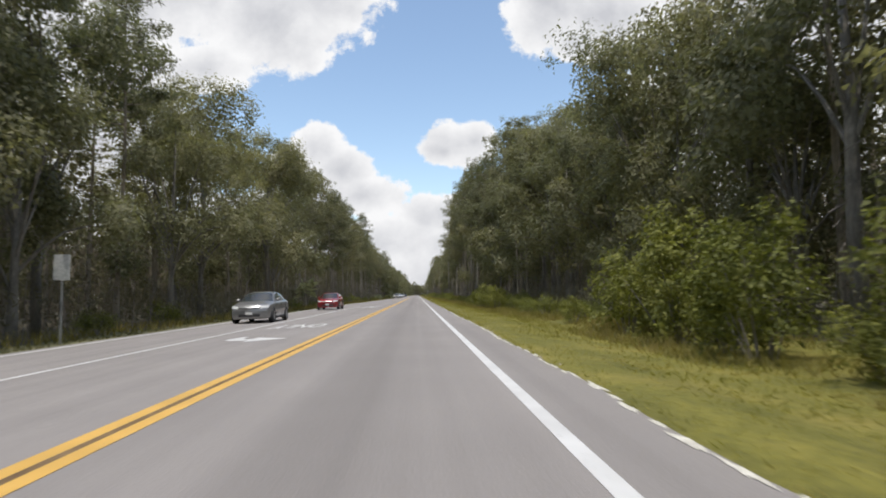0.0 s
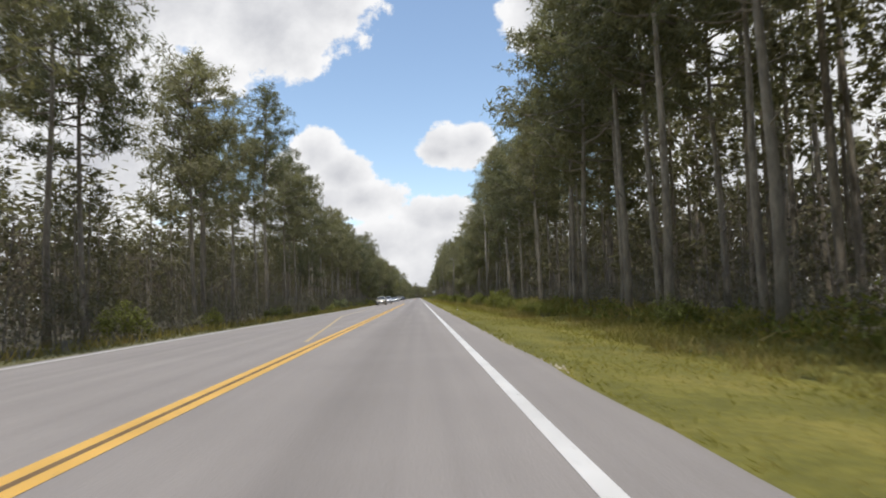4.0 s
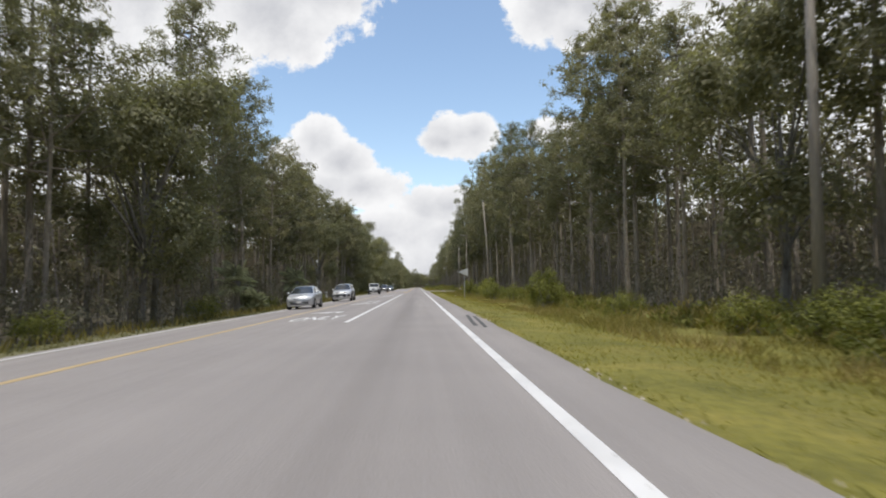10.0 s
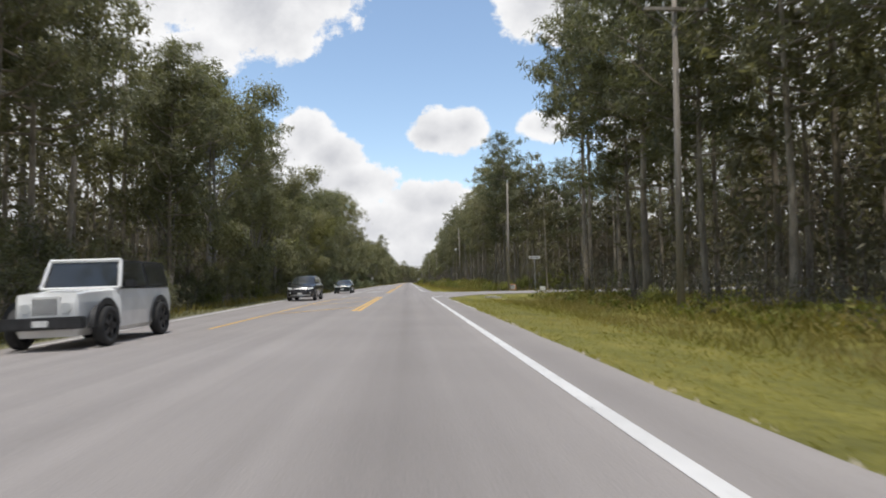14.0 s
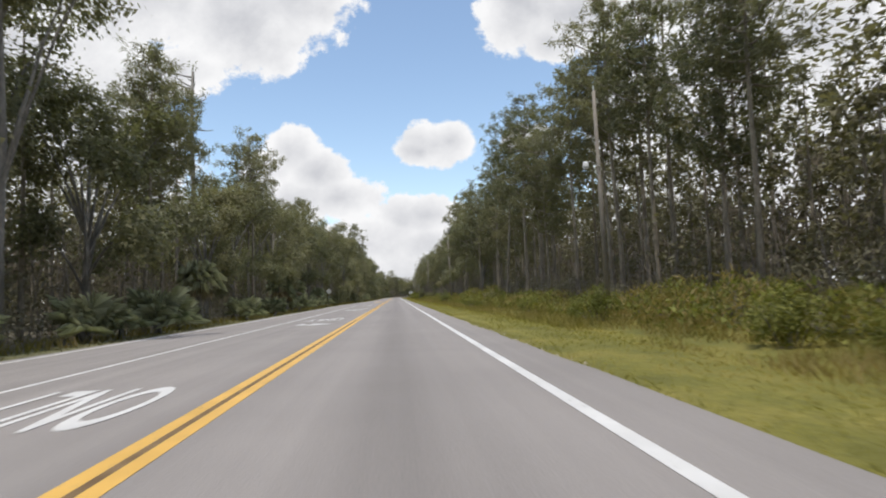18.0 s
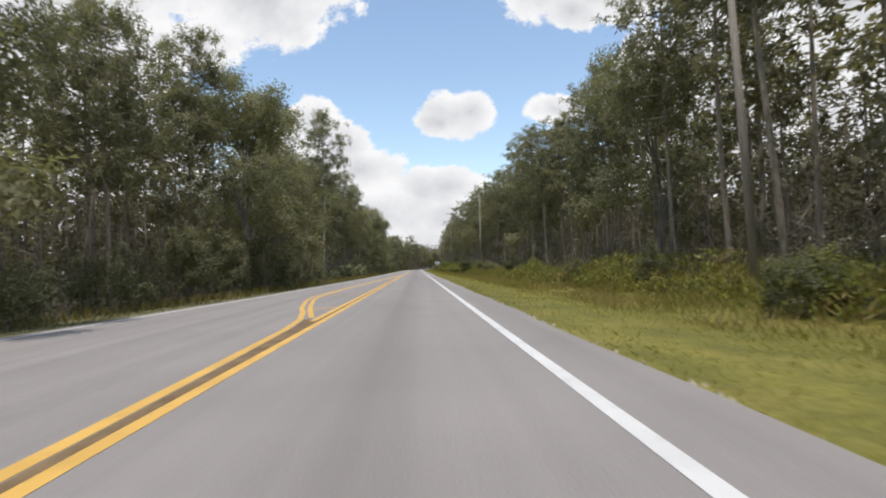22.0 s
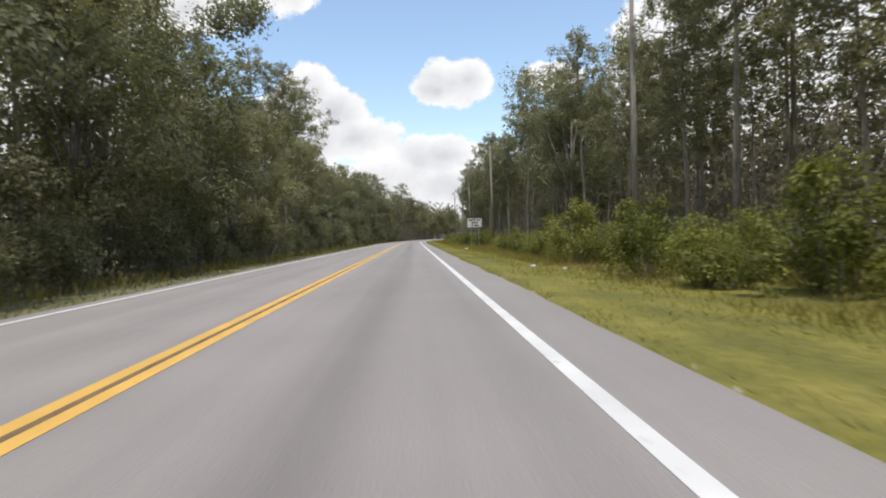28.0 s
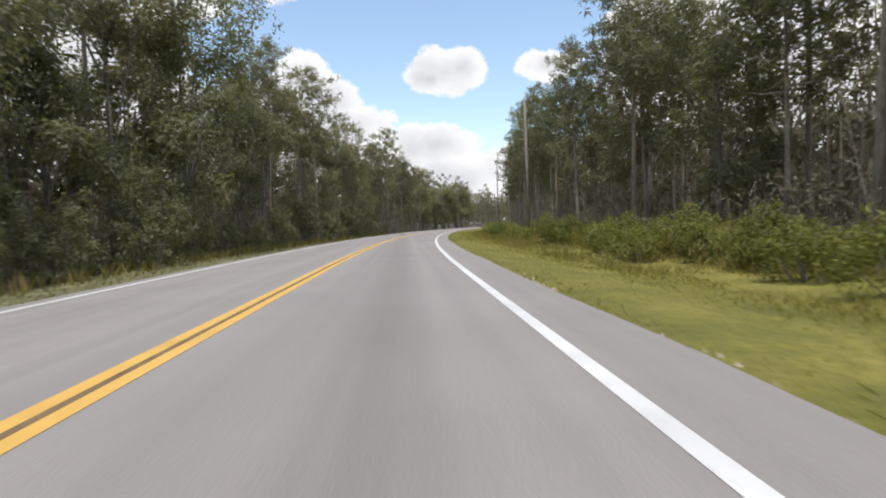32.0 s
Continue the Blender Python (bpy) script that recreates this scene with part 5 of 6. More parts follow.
def wheel(car, x, y, r, w, rim_mat):
    out = 1 if x > 0 else -1
    b = Build()
    b.tube([(x - out * w * 0.1, y, r), (x + out * w * 0.22, y, r)], [r * 0.63, r * 0.63], 20)
    hub = part("wheel", b, M_TRIMBLACK, car)
    prof = [(r * 0.66, -w / 2), (r * 0.93, -w / 2), (r, -w * 0.36), (r, w * 0.36), (r * 0.93, w / 2), (r * 0.66, w / 2)]
    b, n, k = Build(), 24, len(prof)
    for i in range(n):
        a = 2 * math.pi * i / n
        for rr, xx in prof:
            b.v.append((x + xx, y + rr * math.cos(a), r + rr * math.sin(a)))
    for i in range(n):
        j = (i + 1) % n
        for q in range(k):
            b.f.append((i * k + q, i * k + (q + 1) % k, j * k + (q + 1) % k, j * k + q))
    part("tyre", b, M_RUBBER, hub, smooth=True)
    b = Build()
    xs = x + out * w * 0.36
    for s in range(5):
        a = 2 * math.pi * s / 5
        d, t = Vector((0, math.cos(a), math.sin(a))), Vector((0, -math.sin(a), math.cos(a)))
        c = Vector((xs, y, r))
        quad = [c + t * 0.05 * r / 0.32, c + d * r * 0.64 + t * 0.06, c + d * r * 0.64 - t * 0.06, c - t * 0.05 * r / 0.32]
        prism(b, [tuple(p) for p in quad], (out, 0, 0), 0.02)
    ring0 = len(b.v)
    for i in range(24):
        a = 2 * math.pi * i / 24
        for rr in (r * 0.67, r * 0.60):
            b.v.append((xs + out * 0.015, y + rr * math.cos(a), r + rr * math.sin(a)))
    for i in range(24):
        j = (i + 1) % 24
        b.f.append((ring0 + 2 * i, ring0 + 2 * i + 1, ring0 + 2 * j + 1, ring0 + 2 * j))
    part("rim", b, rim_mat, hub)


def jeep(label, paint, place, long, wide, high, hood, belt, y_cowl, y_roof0, y_roof1, y_tail, r_wheel, top):
    """A boxy off-road car facing -y with separate wings, round lamps and a dark hard top. y_ : stations from the nose."""
    e = thing("jeep", label, "car", "vehicles in the far lane")
    e.matrix_world = pose(place[0], (place[1] - long / 2) * UNIT + long / 2, -drop(place[1], place[0]), 0, -math.degrees(math.atan(fall(place[1]))), 0)
    hw, h0, zb = wide / 2, -long / 2, r_wheel * 0.62
    Y = lambda y: h0 + y
    st = [(0.0, 0.62, hood * 0.80), (0.05, 0.66, hood * 0.97), (0.5, 0.70, hood), (y_cowl - 0.1, 0.80, hood + 0.02), (y_cowl, 0.92, belt), (y_roof1, 0.93, belt), (y_tail, 0.93, belt), (long, 0.92, belt)]
    b = Build()
    for y, w, z in st:
        ww, zz = hw * w, zb + (0.12 if y in (0.0, long) else 0.0)
        half = [(0.0, zz), (ww * 0.88, zz), (ww * 0.97, zz + 0.10), (ww, zz + (z - zz) * 0.45), (ww * 0.985, zz + (z - zz) * 0.75), (ww * 0.95, z - 0.03), (ww * 0.88, z), (0.0, z + 0.025)]
        b.v.extend([(p, Y(y), q) for p, q in half + [(-p, q) for p, q in half[-2:0:-1]]])
    k = 14
    for i in range(len(st) - 1):
        for j in range(k):
            b.f.append((i * k + j, i * k + (j + 1) % k, (i + 1) * k + (j + 1) % k, (i + 1) * k + j))
    b.f += [tuple(reversed(range(k))), tuple((len(st) - 1) * k + j for j in range(k))]
    part("body", b, paint, e)
    wb, wr, zc = hw * 0.9, hw * 0.82, belt - 0.01
    P = {}
    for s, sx in (("l", -1), ("r", 1)):
        P[s] = [(sx * wb, Y(y_cowl), zc), (sx * wr, Y(y_roof0), high - 0.05), (sx * wr, Y(y_roof1), high - 0.04), (sx * wb, Y(y_tail), zc + 0.02)]
    c = Build()
    vs = P["l"] + P["r"] + [(0, Y(y_roof0) + 0.02, high - 0.005), (0, Y(y_roof1) - 0.02, high), (0, Y((y_roof0 + y_roof1) / 2), high + 0.015)]
    c.add(vs, [(0, 1, 2, 3), (7, 6, 5, 4), (0, 4, 5, 1), (1, 5, 8), (1, 8, 10, 9, 2), (8, 5, 6, 9, 10), (2, 9, 6), (2, 6, 7, 3), (3, 7, 4, 0)])
    part("hard_top", c, top, e, "black hard top")
    # white frame round the upright windscreen
    b = Build()
    for p, q in ((P["l"][0], P["l"][1]), (P["r"][0], P["r"][1]), (P["l"][1], P["r"][1]), (P["l"][0], P["r"][0])):
        b.tube([(p[0], p[1] - 0.02, p[2] + 0.02), (q[0], q[1] - 0.02, q[2] - 0.0)], [0.045, 0.045], 6)
    part("windscreen_frame", b, paint, e)
    pane("windscreen", [P["l"][0], P["r"][0], P["r"][1], P["l"][1]], e, M_GLASS, 0.10)
    pane("rear_window", [P["l"][3], P["r"][3], P["r"][2], P["l"][2]], e, M_GLASS, 0.12)
    for s, sx in (("l", -1), ("r", 1)):
        q = P[s]
        mid0 = tuple(Vector(q[0]).lerp(Vector(q[3]), 0.52))
        mid1 = tuple(Vector(q[1]).lerp(Vector(q[2]), 0.45))
        pane("side_window", [q[0], mid0, mid1, q[1]], e, M_GLASS, 0.10)
        pane("side_window", [mid0, q[3], q[2], mid1], e, M_GLASS, 0.10)
        m = Build()
        m.box((sx * hw * 0.93 - 0.02, Y(y_cowl + 0.18), belt - 0.02), (sx * hw * 0.93 + sx * 0.20 + 0.02, Y(y_cowl + 0.28), belt + 0.16), 0.03)
        part("mirror", m, M_TRIMBLACK, e)
        m = Build()
        m.tube([(sx * hw * 0.42, Y(-0.015), hood * 0.72), (sx * hw * 0.42, Y(0.05), hood * 0.72)], [0.10, 0.10], 18)
        part("headlight", m, M_LAMP, e)
        m = Build()
        m.box((sx * hw * 0.78 - 0.09, Y(long - 0.12), belt * 0.72), (sx * hw * 0.78 + 0.07, Y(long + 0.012), belt * 0.92), 0.02)
        part("tail_light", m, M_LAMPRED, e)
    m = Build()
    m.box((-hw * 0.30, Y(-0.012), hood * 0.55), (hw * 0.30, Y(0.05), hood * 0.92), 0.01)
    g = part("grille", m, paint, e)
    for i in range(7):
        q, x0 = Build(), -hw * 0.26 + i * hw * 0.52 / 7
        q.box((x0, Y(-0.018), hood * 0.60), (x0 + hw * 0.035, Y(0.0), hood * 0.88))
        part("slot", q, M_BLACK, g)
    m = Build()
    m.box((-hw * 0.86, Y(-0.22), zb + 0.16), (hw * 0.86, Y(-0.03), zb + 0.40), 0.03)
    part("bumper", m, M_TRIMBLACK, e, "black steel bumper")
    m = Build()
    m.box((-0.15, Y(-0.225), zb + 0.22), (0.15, Y(-0.2), zb + 0.34))
    part("plate", m, M_SIGNWHITE, e)
    for sx in (-1, 1):
        for yy in (0.62, long - 0.75):
            a, n, r2, xo = Build(), 16, r_wheel * 1.17, sx * hw * 0.9
            ri, ro = r2 * 0.94, r2 * 1.22
            for i in range(n + 1):
                px, pz = math.cos(math.pi * i / n), math.sin(math.pi * i / n)
                a.v.extend([(xo - sx * 0.12, Y(yy) + ri * px, r_wheel + ri * pz), (xo + sx * 0.06, Y(yy) + ri * px, r_wheel + ri * pz), (xo + sx * 0.06, Y(yy) + ro * px, r_wheel + ro * pz)])
            a.f = [(3 * i + j, 3 * i + j + 1, 3 * i + j + 4, 3 * i + j + 3) for i in range(n) for j in range(2)]
            part("wheel_arch", a, M_TRIMBLACK, e)
            wheel(e, sx * hw * 0.92, Y(yy), r_wheel, 0.22, M_TRIMBLACK)
    return e


def saloon(name, label, paint, place, long, wide, high, hood, belt, y_cowl, y_roof0, y_roof1, y_tail, deck, r_wheel, face="bar", clad=None, rails=False):
    """A vehicle facing -y with a rounded lofted body, a curved cabin and its glass. y_ : stations from the nose."""
    e = thing(name, label, "car", "vehicles in the far lane")
    e.matrix_world = pose(place[0], (place[1] - long / 2) * UNIT + long / 2, -drop(place[1], place[0]), 0, -math.degrees(math.atan(fall(place[1]))), 0)
    hw, h0, zb = wide / 2, -long / 2, r_wheel * 0.62
    st = [(0.0, 0.86, hood * 0.60), (0.04, 0.90, hood * 0.74), (0.12, 0.93, hood * 0.84), (0.30, 0.955, hood * 0.90), (0.6, 0.98, hood * 0.945), (y_cowl * 0.8, 1.0, hood), (y_cowl, 1.0, belt),
          (y_roof1, 1.0, belt + 0.03), (y_tail, 0.985, deck), (long - 0.10, 0.95, deck - 0.03), (long - 0.02, 0.92, deck * 0.86), (long, 0.89, deck * 0.70)]
    ys = np.array(sorted(set(list(np.linspace(0, long, 34)) + [p[0] for p in st])))
    wid, top = (np.interp(ys, [p[0] for p in st], [p[k] for p in st]) for k in (1, 2))
    for arr in (wid, top):
        arr[2:-2] = (arr[1:-3] + 2 * arr[2:-2] + arr[3:-1]) / 4

    def plan(x, y):
        """Rounds nose and tail in plan."""
        q = min(1.0, abs(x) / hw) ** 3
        return h0 + y + 0.30 * q * max(0.0, 1 - y / 0.9) - 0.22 * q * max(0.0, 1 - (long - y) / 0.7)
    b = Build()
    for y, w, z in zip(ys, wid, top):
        ww, z0 = hw * w, zb + (0.10 if y < 0.02 or y > long - 0.02 else 0.0)
        half = [(0.0, z0), (ww * 0.82, z0), (ww * 0.93, z0 + 0.03), (ww * 0.975, z0 + 0.12), (ww * 0.995, z0 + 0.36 * (z - z0)), (ww, z0 + 0.56 * (z - z0)), (ww * 0.99, z0 + 0.76 * (z - z0)),
                (ww * 0.965, z0 + 0.90 * (z - z0)), (ww * 0.90, z - 0.012), (ww * 0.80, z), (ww * 0.45, z + 0.015), (0.0, z + 0.022)]
        b.v.extend([(p, plan(p, y), q) for p, q in half + [(-p, q) for p, q in half[-2:0:-1]]])
    k = 22
    for i in range(len(ys) - 1):
        for j in range(k):
            b.f.append((i * k + j, i * k + (j + 1) % k, (i + 1) * k + (j + 1) % k, (i + 1) * k + j))
    b.f += [tuple(reversed(range(k))), tuple((len(ys) - 1) * k + j for j in range(k))]
    part("body", b, paint, e, smooth=True)
    # cabin: belt to roof, curved in side view
    wb, wr, zc = hw * 0.90, hw * 0.70, belt - 0.03
    cy = np.linspace(y_cowl - 0.12, y_tail + 0.10, 30)
    cz = np.interp(cy, [y_cowl - 0.12, y_cowl, y_roof0, (y_roof0 + y_roof1) / 2, y_roof1, y_tail, y_tail + 0.1], [zc - 0.02, zc + 0.04, high - 0.045, high, high - 0.05, zc + 0.06, zc - 0.02])
    for _ in range(2):
        cz[1:-1] = (cz[:-2] + 2 * cz[1:-1] + cz[2:]) / 4
    side_x = lambda z: wb - (wb - wr) * max(0.0, (z - zc) / (high - zc))
    roof = lambda y: float(np.interp(y, cy, cz))

    def skin(x, y, lift=0.0):
        """Height of the cabin's upper surface."""
        z = roof(y)
        e0 = side_x(z)
        return z - 0.06 * (abs(x) / e0) ** 4 - 0.008 + lift
    c = Build()
    fr = [-1, -0.93, -0.8, -0.55, -0.25, 0.0, 0.25, 0.55, 0.8, 0.93, 1]
    for y, z in zip(cy, cz):
        e0 = side_x(z)
        row = [(-wb, zc - 0.03)] + [(f * e0, skin(f * e0, y)) for f in fr] + [(wb, zc - 0.03)]
        bow = 0.10 * max(0.0, 1 - (y - cy[0]) / (y_roof0 - cy[0] + 0.3))
        c.v.extend([(p, h0 + y + bow * (p / wb) ** 2, q) for p, q in row])
    k = len(fr) + 2
    for i in range(len(cy) - 1):
        for j in range(k - 1):
            c.f.append((i * k + j, (i + 1) * k + j, (i + 1) * k + j + 1, i * k + j + 1))
    part("cabin", c, paint, e, smooth=True)

    def glass(nm, y0, y1, n0, n1):
        g, nx = Build(), 9
        for y in np.linspace(y0, y1, 7):
            bow = 0.10 * max(0.0, 1 - (y - cy[0]) / (y_roof0 - cy[0] + 0.3))
            for f in np.linspace(-1, 1, nx):
                x = f * side_x(roof(y)) * float(np.interp(y, [y0, y1], [n0, n1]))
                g.v.append((x, h0 + y + bow * (x / wb) ** 2, skin(x, y, 0.012)))
        for i in range(6):
            for j in range(nx - 1):
                g.f.append((i * nx + j, i * nx + j + 1, (i + 1) * nx + j + 1, (i + 1) * nx + j))
        part(nm, g, M_GLASS, e, smooth=True)
    glass("windscreen", y_cowl - 0.03, y_roof0 - 0.02, 0.95, 0.90)
    glass("rear_window", y_roof1 + 0.10, y_tail - 0.06, 0.86, 0.9)
    mid = y_cowl + 0.50 * (y_tail - y_cowl)
    for sx in (-1, 1):
        for y0, y1 in ((y_cowl + 0.22, mid - 0.04), (mid + 0.04, y_tail - 0.42 if y_tail > long - 0.5 else y_tail - 0.30)):
            g, m = Build(), 0
            for y in np.linspace(y0, y1, 9):
                z1 = roof(y) - 0.085
                z0 = belt + 0.045
                if z1 - z0 > 0.03:
                    bow = 0.10 * max(0.0, 1 - (y - cy[0]) / (y_roof0 - cy[0] + 0.3))
                    for z in (z0, z1):
                        x = side_x(z) * 1.0 + 0.012 + (0.02 if z == z0 else 0.0)
                        g.v.append((sx * x, h0 + y + bow * (x / wb) ** 2, z))
                    m += 1
            g.f = [(2 * i, 2 * i + 1, 2 * i + 3, 2 * i + 2) for i in range(m - 1)]
            part("side_window", g, M_GLASS, e, "dark tinted side glass")
        m = Build()
        m.box((sx * hw * 0.90 - 0.02, h0 + y_cowl + 0.30, belt + 0.0), (sx * (hw * 0.90 + 0.22), h0 + y_cowl + 0.41, belt + 0.14), 0.035)
        part("mirror", m, paint, e, smooth=True)
        if rails:
            m = Build()
            pts = [(sx * wr * 0.93, h0 + y, roof(y) + 0.02 if 0 < i < 5 else roof(y) - 0.02) for i, y in enumerate(np.linspace(y_roof0 + 0.15, y_roof1 - 0.05, 6))]
            m.tube(pts, [0.018] * 6, 6)
            part("roof_rail", m, M_ALLOY, e)

    def front(nm, x0, x1, z0, z1, mat, parent=e, proud=0.012, slant=0.0, label=""):
        """A panel that follows the curve of the nose, from x0 to x1 and z0 to z1."""
        g, nx, nz = Build(), 7, 4
        for d in (proud, -0.05):
            for x in np.linspace(x0, x1, nx):
                for f in np.linspace(0, 1, nz):
                    z = z0 + (z1 - z0) * f + slant * (abs(x) - min(abs(x0), abs(x1)))
                    yy = float(np.interp(z / hood, [0.60, 0.74, 0.84, 0.90, 0.945], [0.0, 0.04, 0.12, 0.30, 0.6]))
                    g.v.append((x, plan(x, yy) - d, z))
        n = nx * nz
        for i in range(nx - 1):
            for j in range(nz - 1):
                q = (i * nz + j, (i + 1) * nz + j, (i + 1) * nz + j + 1, i * nz + j + 1)
                g.f += [q, tuple(v + n for v in q[::-1])]
        rim = [i * nz for i in range(nx)] + [(nx - 1) * nz + j for j in range(1, nz)] + [i * nz + nz - 1 for i in range(nx - 2, -1, -1)] + [j for j in range(nz - 2, 0, -1)]
        g.f += [(rim[i], rim[i] + n, rim[(i + 1) % len(rim)] + n, rim[(i + 1) % len(rim)]) for i in range(len(rim))]
        return part(nm, g, mat, parent, label, smooth=False)
    zl = hood * 0.70
    for sx in (-1, 1):
        front("headlight", sx * hw * 0.56, sx * hw * 0.90, zl, zl + 0.11, M_LAMP, slant=0.16, label="clear swept-back headlight")
        m = Build()
        m.box((sx * hw * 0.76 - 0.10, h0 + long - 0.30, deck * 0.70), (sx * hw * 0.76 + 0.08, h0 + long - 0.035, deck * 0.92), 0.03)
        part("tail_light", m, M_LAMPRED, e)
    if face == "suv":
        g = front("grille", -hw * 0.50, hw * 0.50, hood * 0.76, hood * 0.84, M_TRIMBLACK)
        front("chrome_bar", -hw * 0.50, hw * 0.50, hood * 0.735, hood * 0.765, M_ALLOY, g, 0.022)
        front("air_intake", -hw * 0.52, hw * 0.46, zb + 0.20, hood * 0.66, M_TRIMBLACK)
        for sx in (-1, 1):
            g = front("side_intake", sx * hw * 0.58, sx * hw * 0.86, zb + 0.24, zb + 0.42, M_TRIMBLACK)
            front("fog_lamp", sx * hw * 0.66, sx * hw * 0.76, zb + 0.28, zb + 0.36, M_LAMP, g, 0.02)
        front("skid_plate", -hw * 0.70, hw * 0.70, zb + 0.10, zb + 0.19, M_ALLOY, label="silver lower skid plate")
    elif face == "slot":
        front("grille", -hw * 0.42, hw * 0.42, hood * 0.71, hood * 0.755, M_TRIMBLACK)
        g = front("air_intake", -hw * 0.66, hw * 0.66, zb + 0.10, zb + 0.25, M_TRIMBLACK)
        front("intake_bar", -hw * 0.66, hw * 0.66, zb + 0.165, zb + 0.19, paint, g, 0.02)
    else:
        g = front("grille", -hw * 0.50, hw * 0.50, hood * 0.70, hood * 0.77, M_TRIMBLACK)
        front("chrome_bar", -hw * 0.50, hw * 0.50, hood * 0.77, hood * 0.785, M_ALLOY, g, 0.02)
        front("air_intake", -hw * 0.52, hw * 0.52, zb + 0.10, zb + 0.22, M_TRIMBLACK)
    for sx in (-1, 1):
        m = Build()
        m.box((sx * hw * 0.965 - 0.02, h0 + 1.38, zb - 0.02), (sx * hw * 0.965 + 0.03, h0 + long - 1.42, zb + (0.20 if clad else 0.08)), 0.02)
        part("sill", m, clad or M_TRIMBLACK, e)
        for yy in (y_cowl + 0.16, mid, mid + 0.95):
            m = Build()
            m.box((sx * hw * 0.99 - 0.012, h0 + yy, zb + 0.16), (sx * hw * 0.99 + 0.009, h0 + yy + 0.012, belt - 0.08))
            part("door_seam", m, M_TRIMBLACK, e)
        for yy in (mid - 0.24, mid + 0.70):
            m = Build()
            m.box((sx * hw * 0.97 - 0.01, h0 + yy, belt - 0.17), (sx * hw * 0.97 + 0.05, h0 + yy + 0.17, belt - 0.135), 0.008)
            part("door_handle", m, paint, e)
        for yy in (0.90, long - 0.95):
            # flat black disc stands for the shaded gap round the tyre
            a, n, r2 = Build(), 24, r_wheel * 1.15
            pts = [(math.cos(2 * math.pi * i / n) * r2, math.sin(2 * math.pi * i / n) * r2) for i in range(n)]
            pts = [(px, max(pz, zb - r_wheel)) for px, pz in pts]
            xo = hw + 0.006
            a.add([(sx * xo, h0 + yy + px, r_wheel + pz) for px, pz in pts] + [(sx * (xo - 0.2), h0 + yy + px, r_wheel + pz) for px, pz in pts],
                  [tuple(range(n)), tuple(reversed(range(n, 2 * n)))] + [(i, (i + 1) % n, n + (i + 1) % n, n + i) for i in range(n)])
            part("wheel_arch", a, M_TRIMBLACK, e, "black disc standing for the shaded wheel gap")
            if clad:
                a = Build()
                for i in range(13):
                    w = math.pi * i / 12
                    for rr, x1 in ((r2 * 0.98, 0.004), (r2 * 0.98, 0.03), (r2 * 1.16, 0.024)):
                        a.v.append((sx * (hw + x1), h0 + yy + rr * math.cos(w), r_wheel + rr * math.sin(w)))
                a.f = [(3 * i + j, 3 * i + j + 1, 3 * i + j + 4, 3 * i + j + 3) for i in range(12) for j in range(2)]
                part("arch_trim", a, clad, e)
            wheel(e, sx * (hw - 0.085), h0 + yy, r_wheel, 0.22, M_ALLOY)
    m = Build()
    m.box((-0.15, h0 - 0.035, zb + 0.20), (0.15, h0 + 0.0, zb + 0.31))
    part("plate", m, M_SIGNWHITE, e)
    return e


P_SILVER, P_WHITE = gloss("silver_paint", (0.56, 0.57, 0.59), 0.32, 0.45), gloss("white_paint", (0.78, 0.78, 0.76))
P_RED, P_GREEN = gloss("red_paint", (0.30, 0.02, 0.025)), gloss("dark_green_paint", (0.02, 0.03, 0.027))
P_GREY = gloss("grey_paint", (0.26, 0.255, 0.25), 0.3, 0.4)
P_TAN, P_BLACK = gloss("tan_paint", (0.38, 0.34, 0.26), 0.3, 0.3), gloss("black_paint", (0.02, 0.02, 0.022))

SEDAN = dict(long=4.6, wide=1.80, high=1.45, hood=0.92, belt=0.97, y_cowl=1.35, y_roof0=2.05, y_roof1=3.15, y_tail=3.95, deck=1.03, r_wheel=0.32)
HATCH = dict(long=4.4, wide=1.73, high=1.48, hood=0.90, belt=0.96, y_cowl=1.05, y_roof0=1.95, y_roof1=2.95, y_tail=4.15, deck=1.08, r_wheel=0.31)
SUV = dict(long=4.55, wide=1.84, high=1.70, hood=1.05, belt=1.10, y_cowl=1.15, y_roof0=1.85, y_roof1=3.75, y_tail=4.40, deck=1.12, r_wheel=0.36)
JEEP = dict(long=4.2, wide=1.85, high=1.86, hood=1.15, belt=1.20, y_cowl=1.35, y_roof0=1.60, y_roof1=3.95, y_tail=4.15, r_wheel=0.41)
saloon("sedan", "grey silver sedan with dark glass in the far lane", P_GREY, (-4.9, 25.2, 0), **SEDAN)
saloon("sedan", "bright red sedan in the far lane", P_RED, (-5.0, 45.5, 0), **SEDAN)
saloon("suv", "dark tan estate suv in the far lane", P_TAN, (-4.6, 176.0, 0), face="suv", **SUV)
saloon("suv", "silver suv with roof rails in the far lane", P_SILVER, (-4.6, 195.8, 0), face="suv", clad=M_TRIMBLACK, rails=True, **SUV)
saloon("hatchback", "silver hatchback with sloping tail in the far lane", P_SILVER, (-4.95, 224.3, 0), face="slot", **HATCH)
saloon("suv", "silver suv with black lower cladding in the far lane", P_SILVER, (-4.75, 240.6, 0), face="suv", clad=M_TRIMBLACK, **SUV)
jeep("white boxy off-road car with black hard top", P_WHITE, (-5.05, 278.5, 0), top=M_TRIMBLACK, **JEEP)
saloon("suv", "black suv far down the far lane", P_BLACK, (-5.0, 302.0, 0), face="suv", **SUV)
saloon("sedan", "glossy dark green sedan in the far lane", P_GREEN, (-4.75, 321.5, 0), **SEDAN)

# ---- poles ----


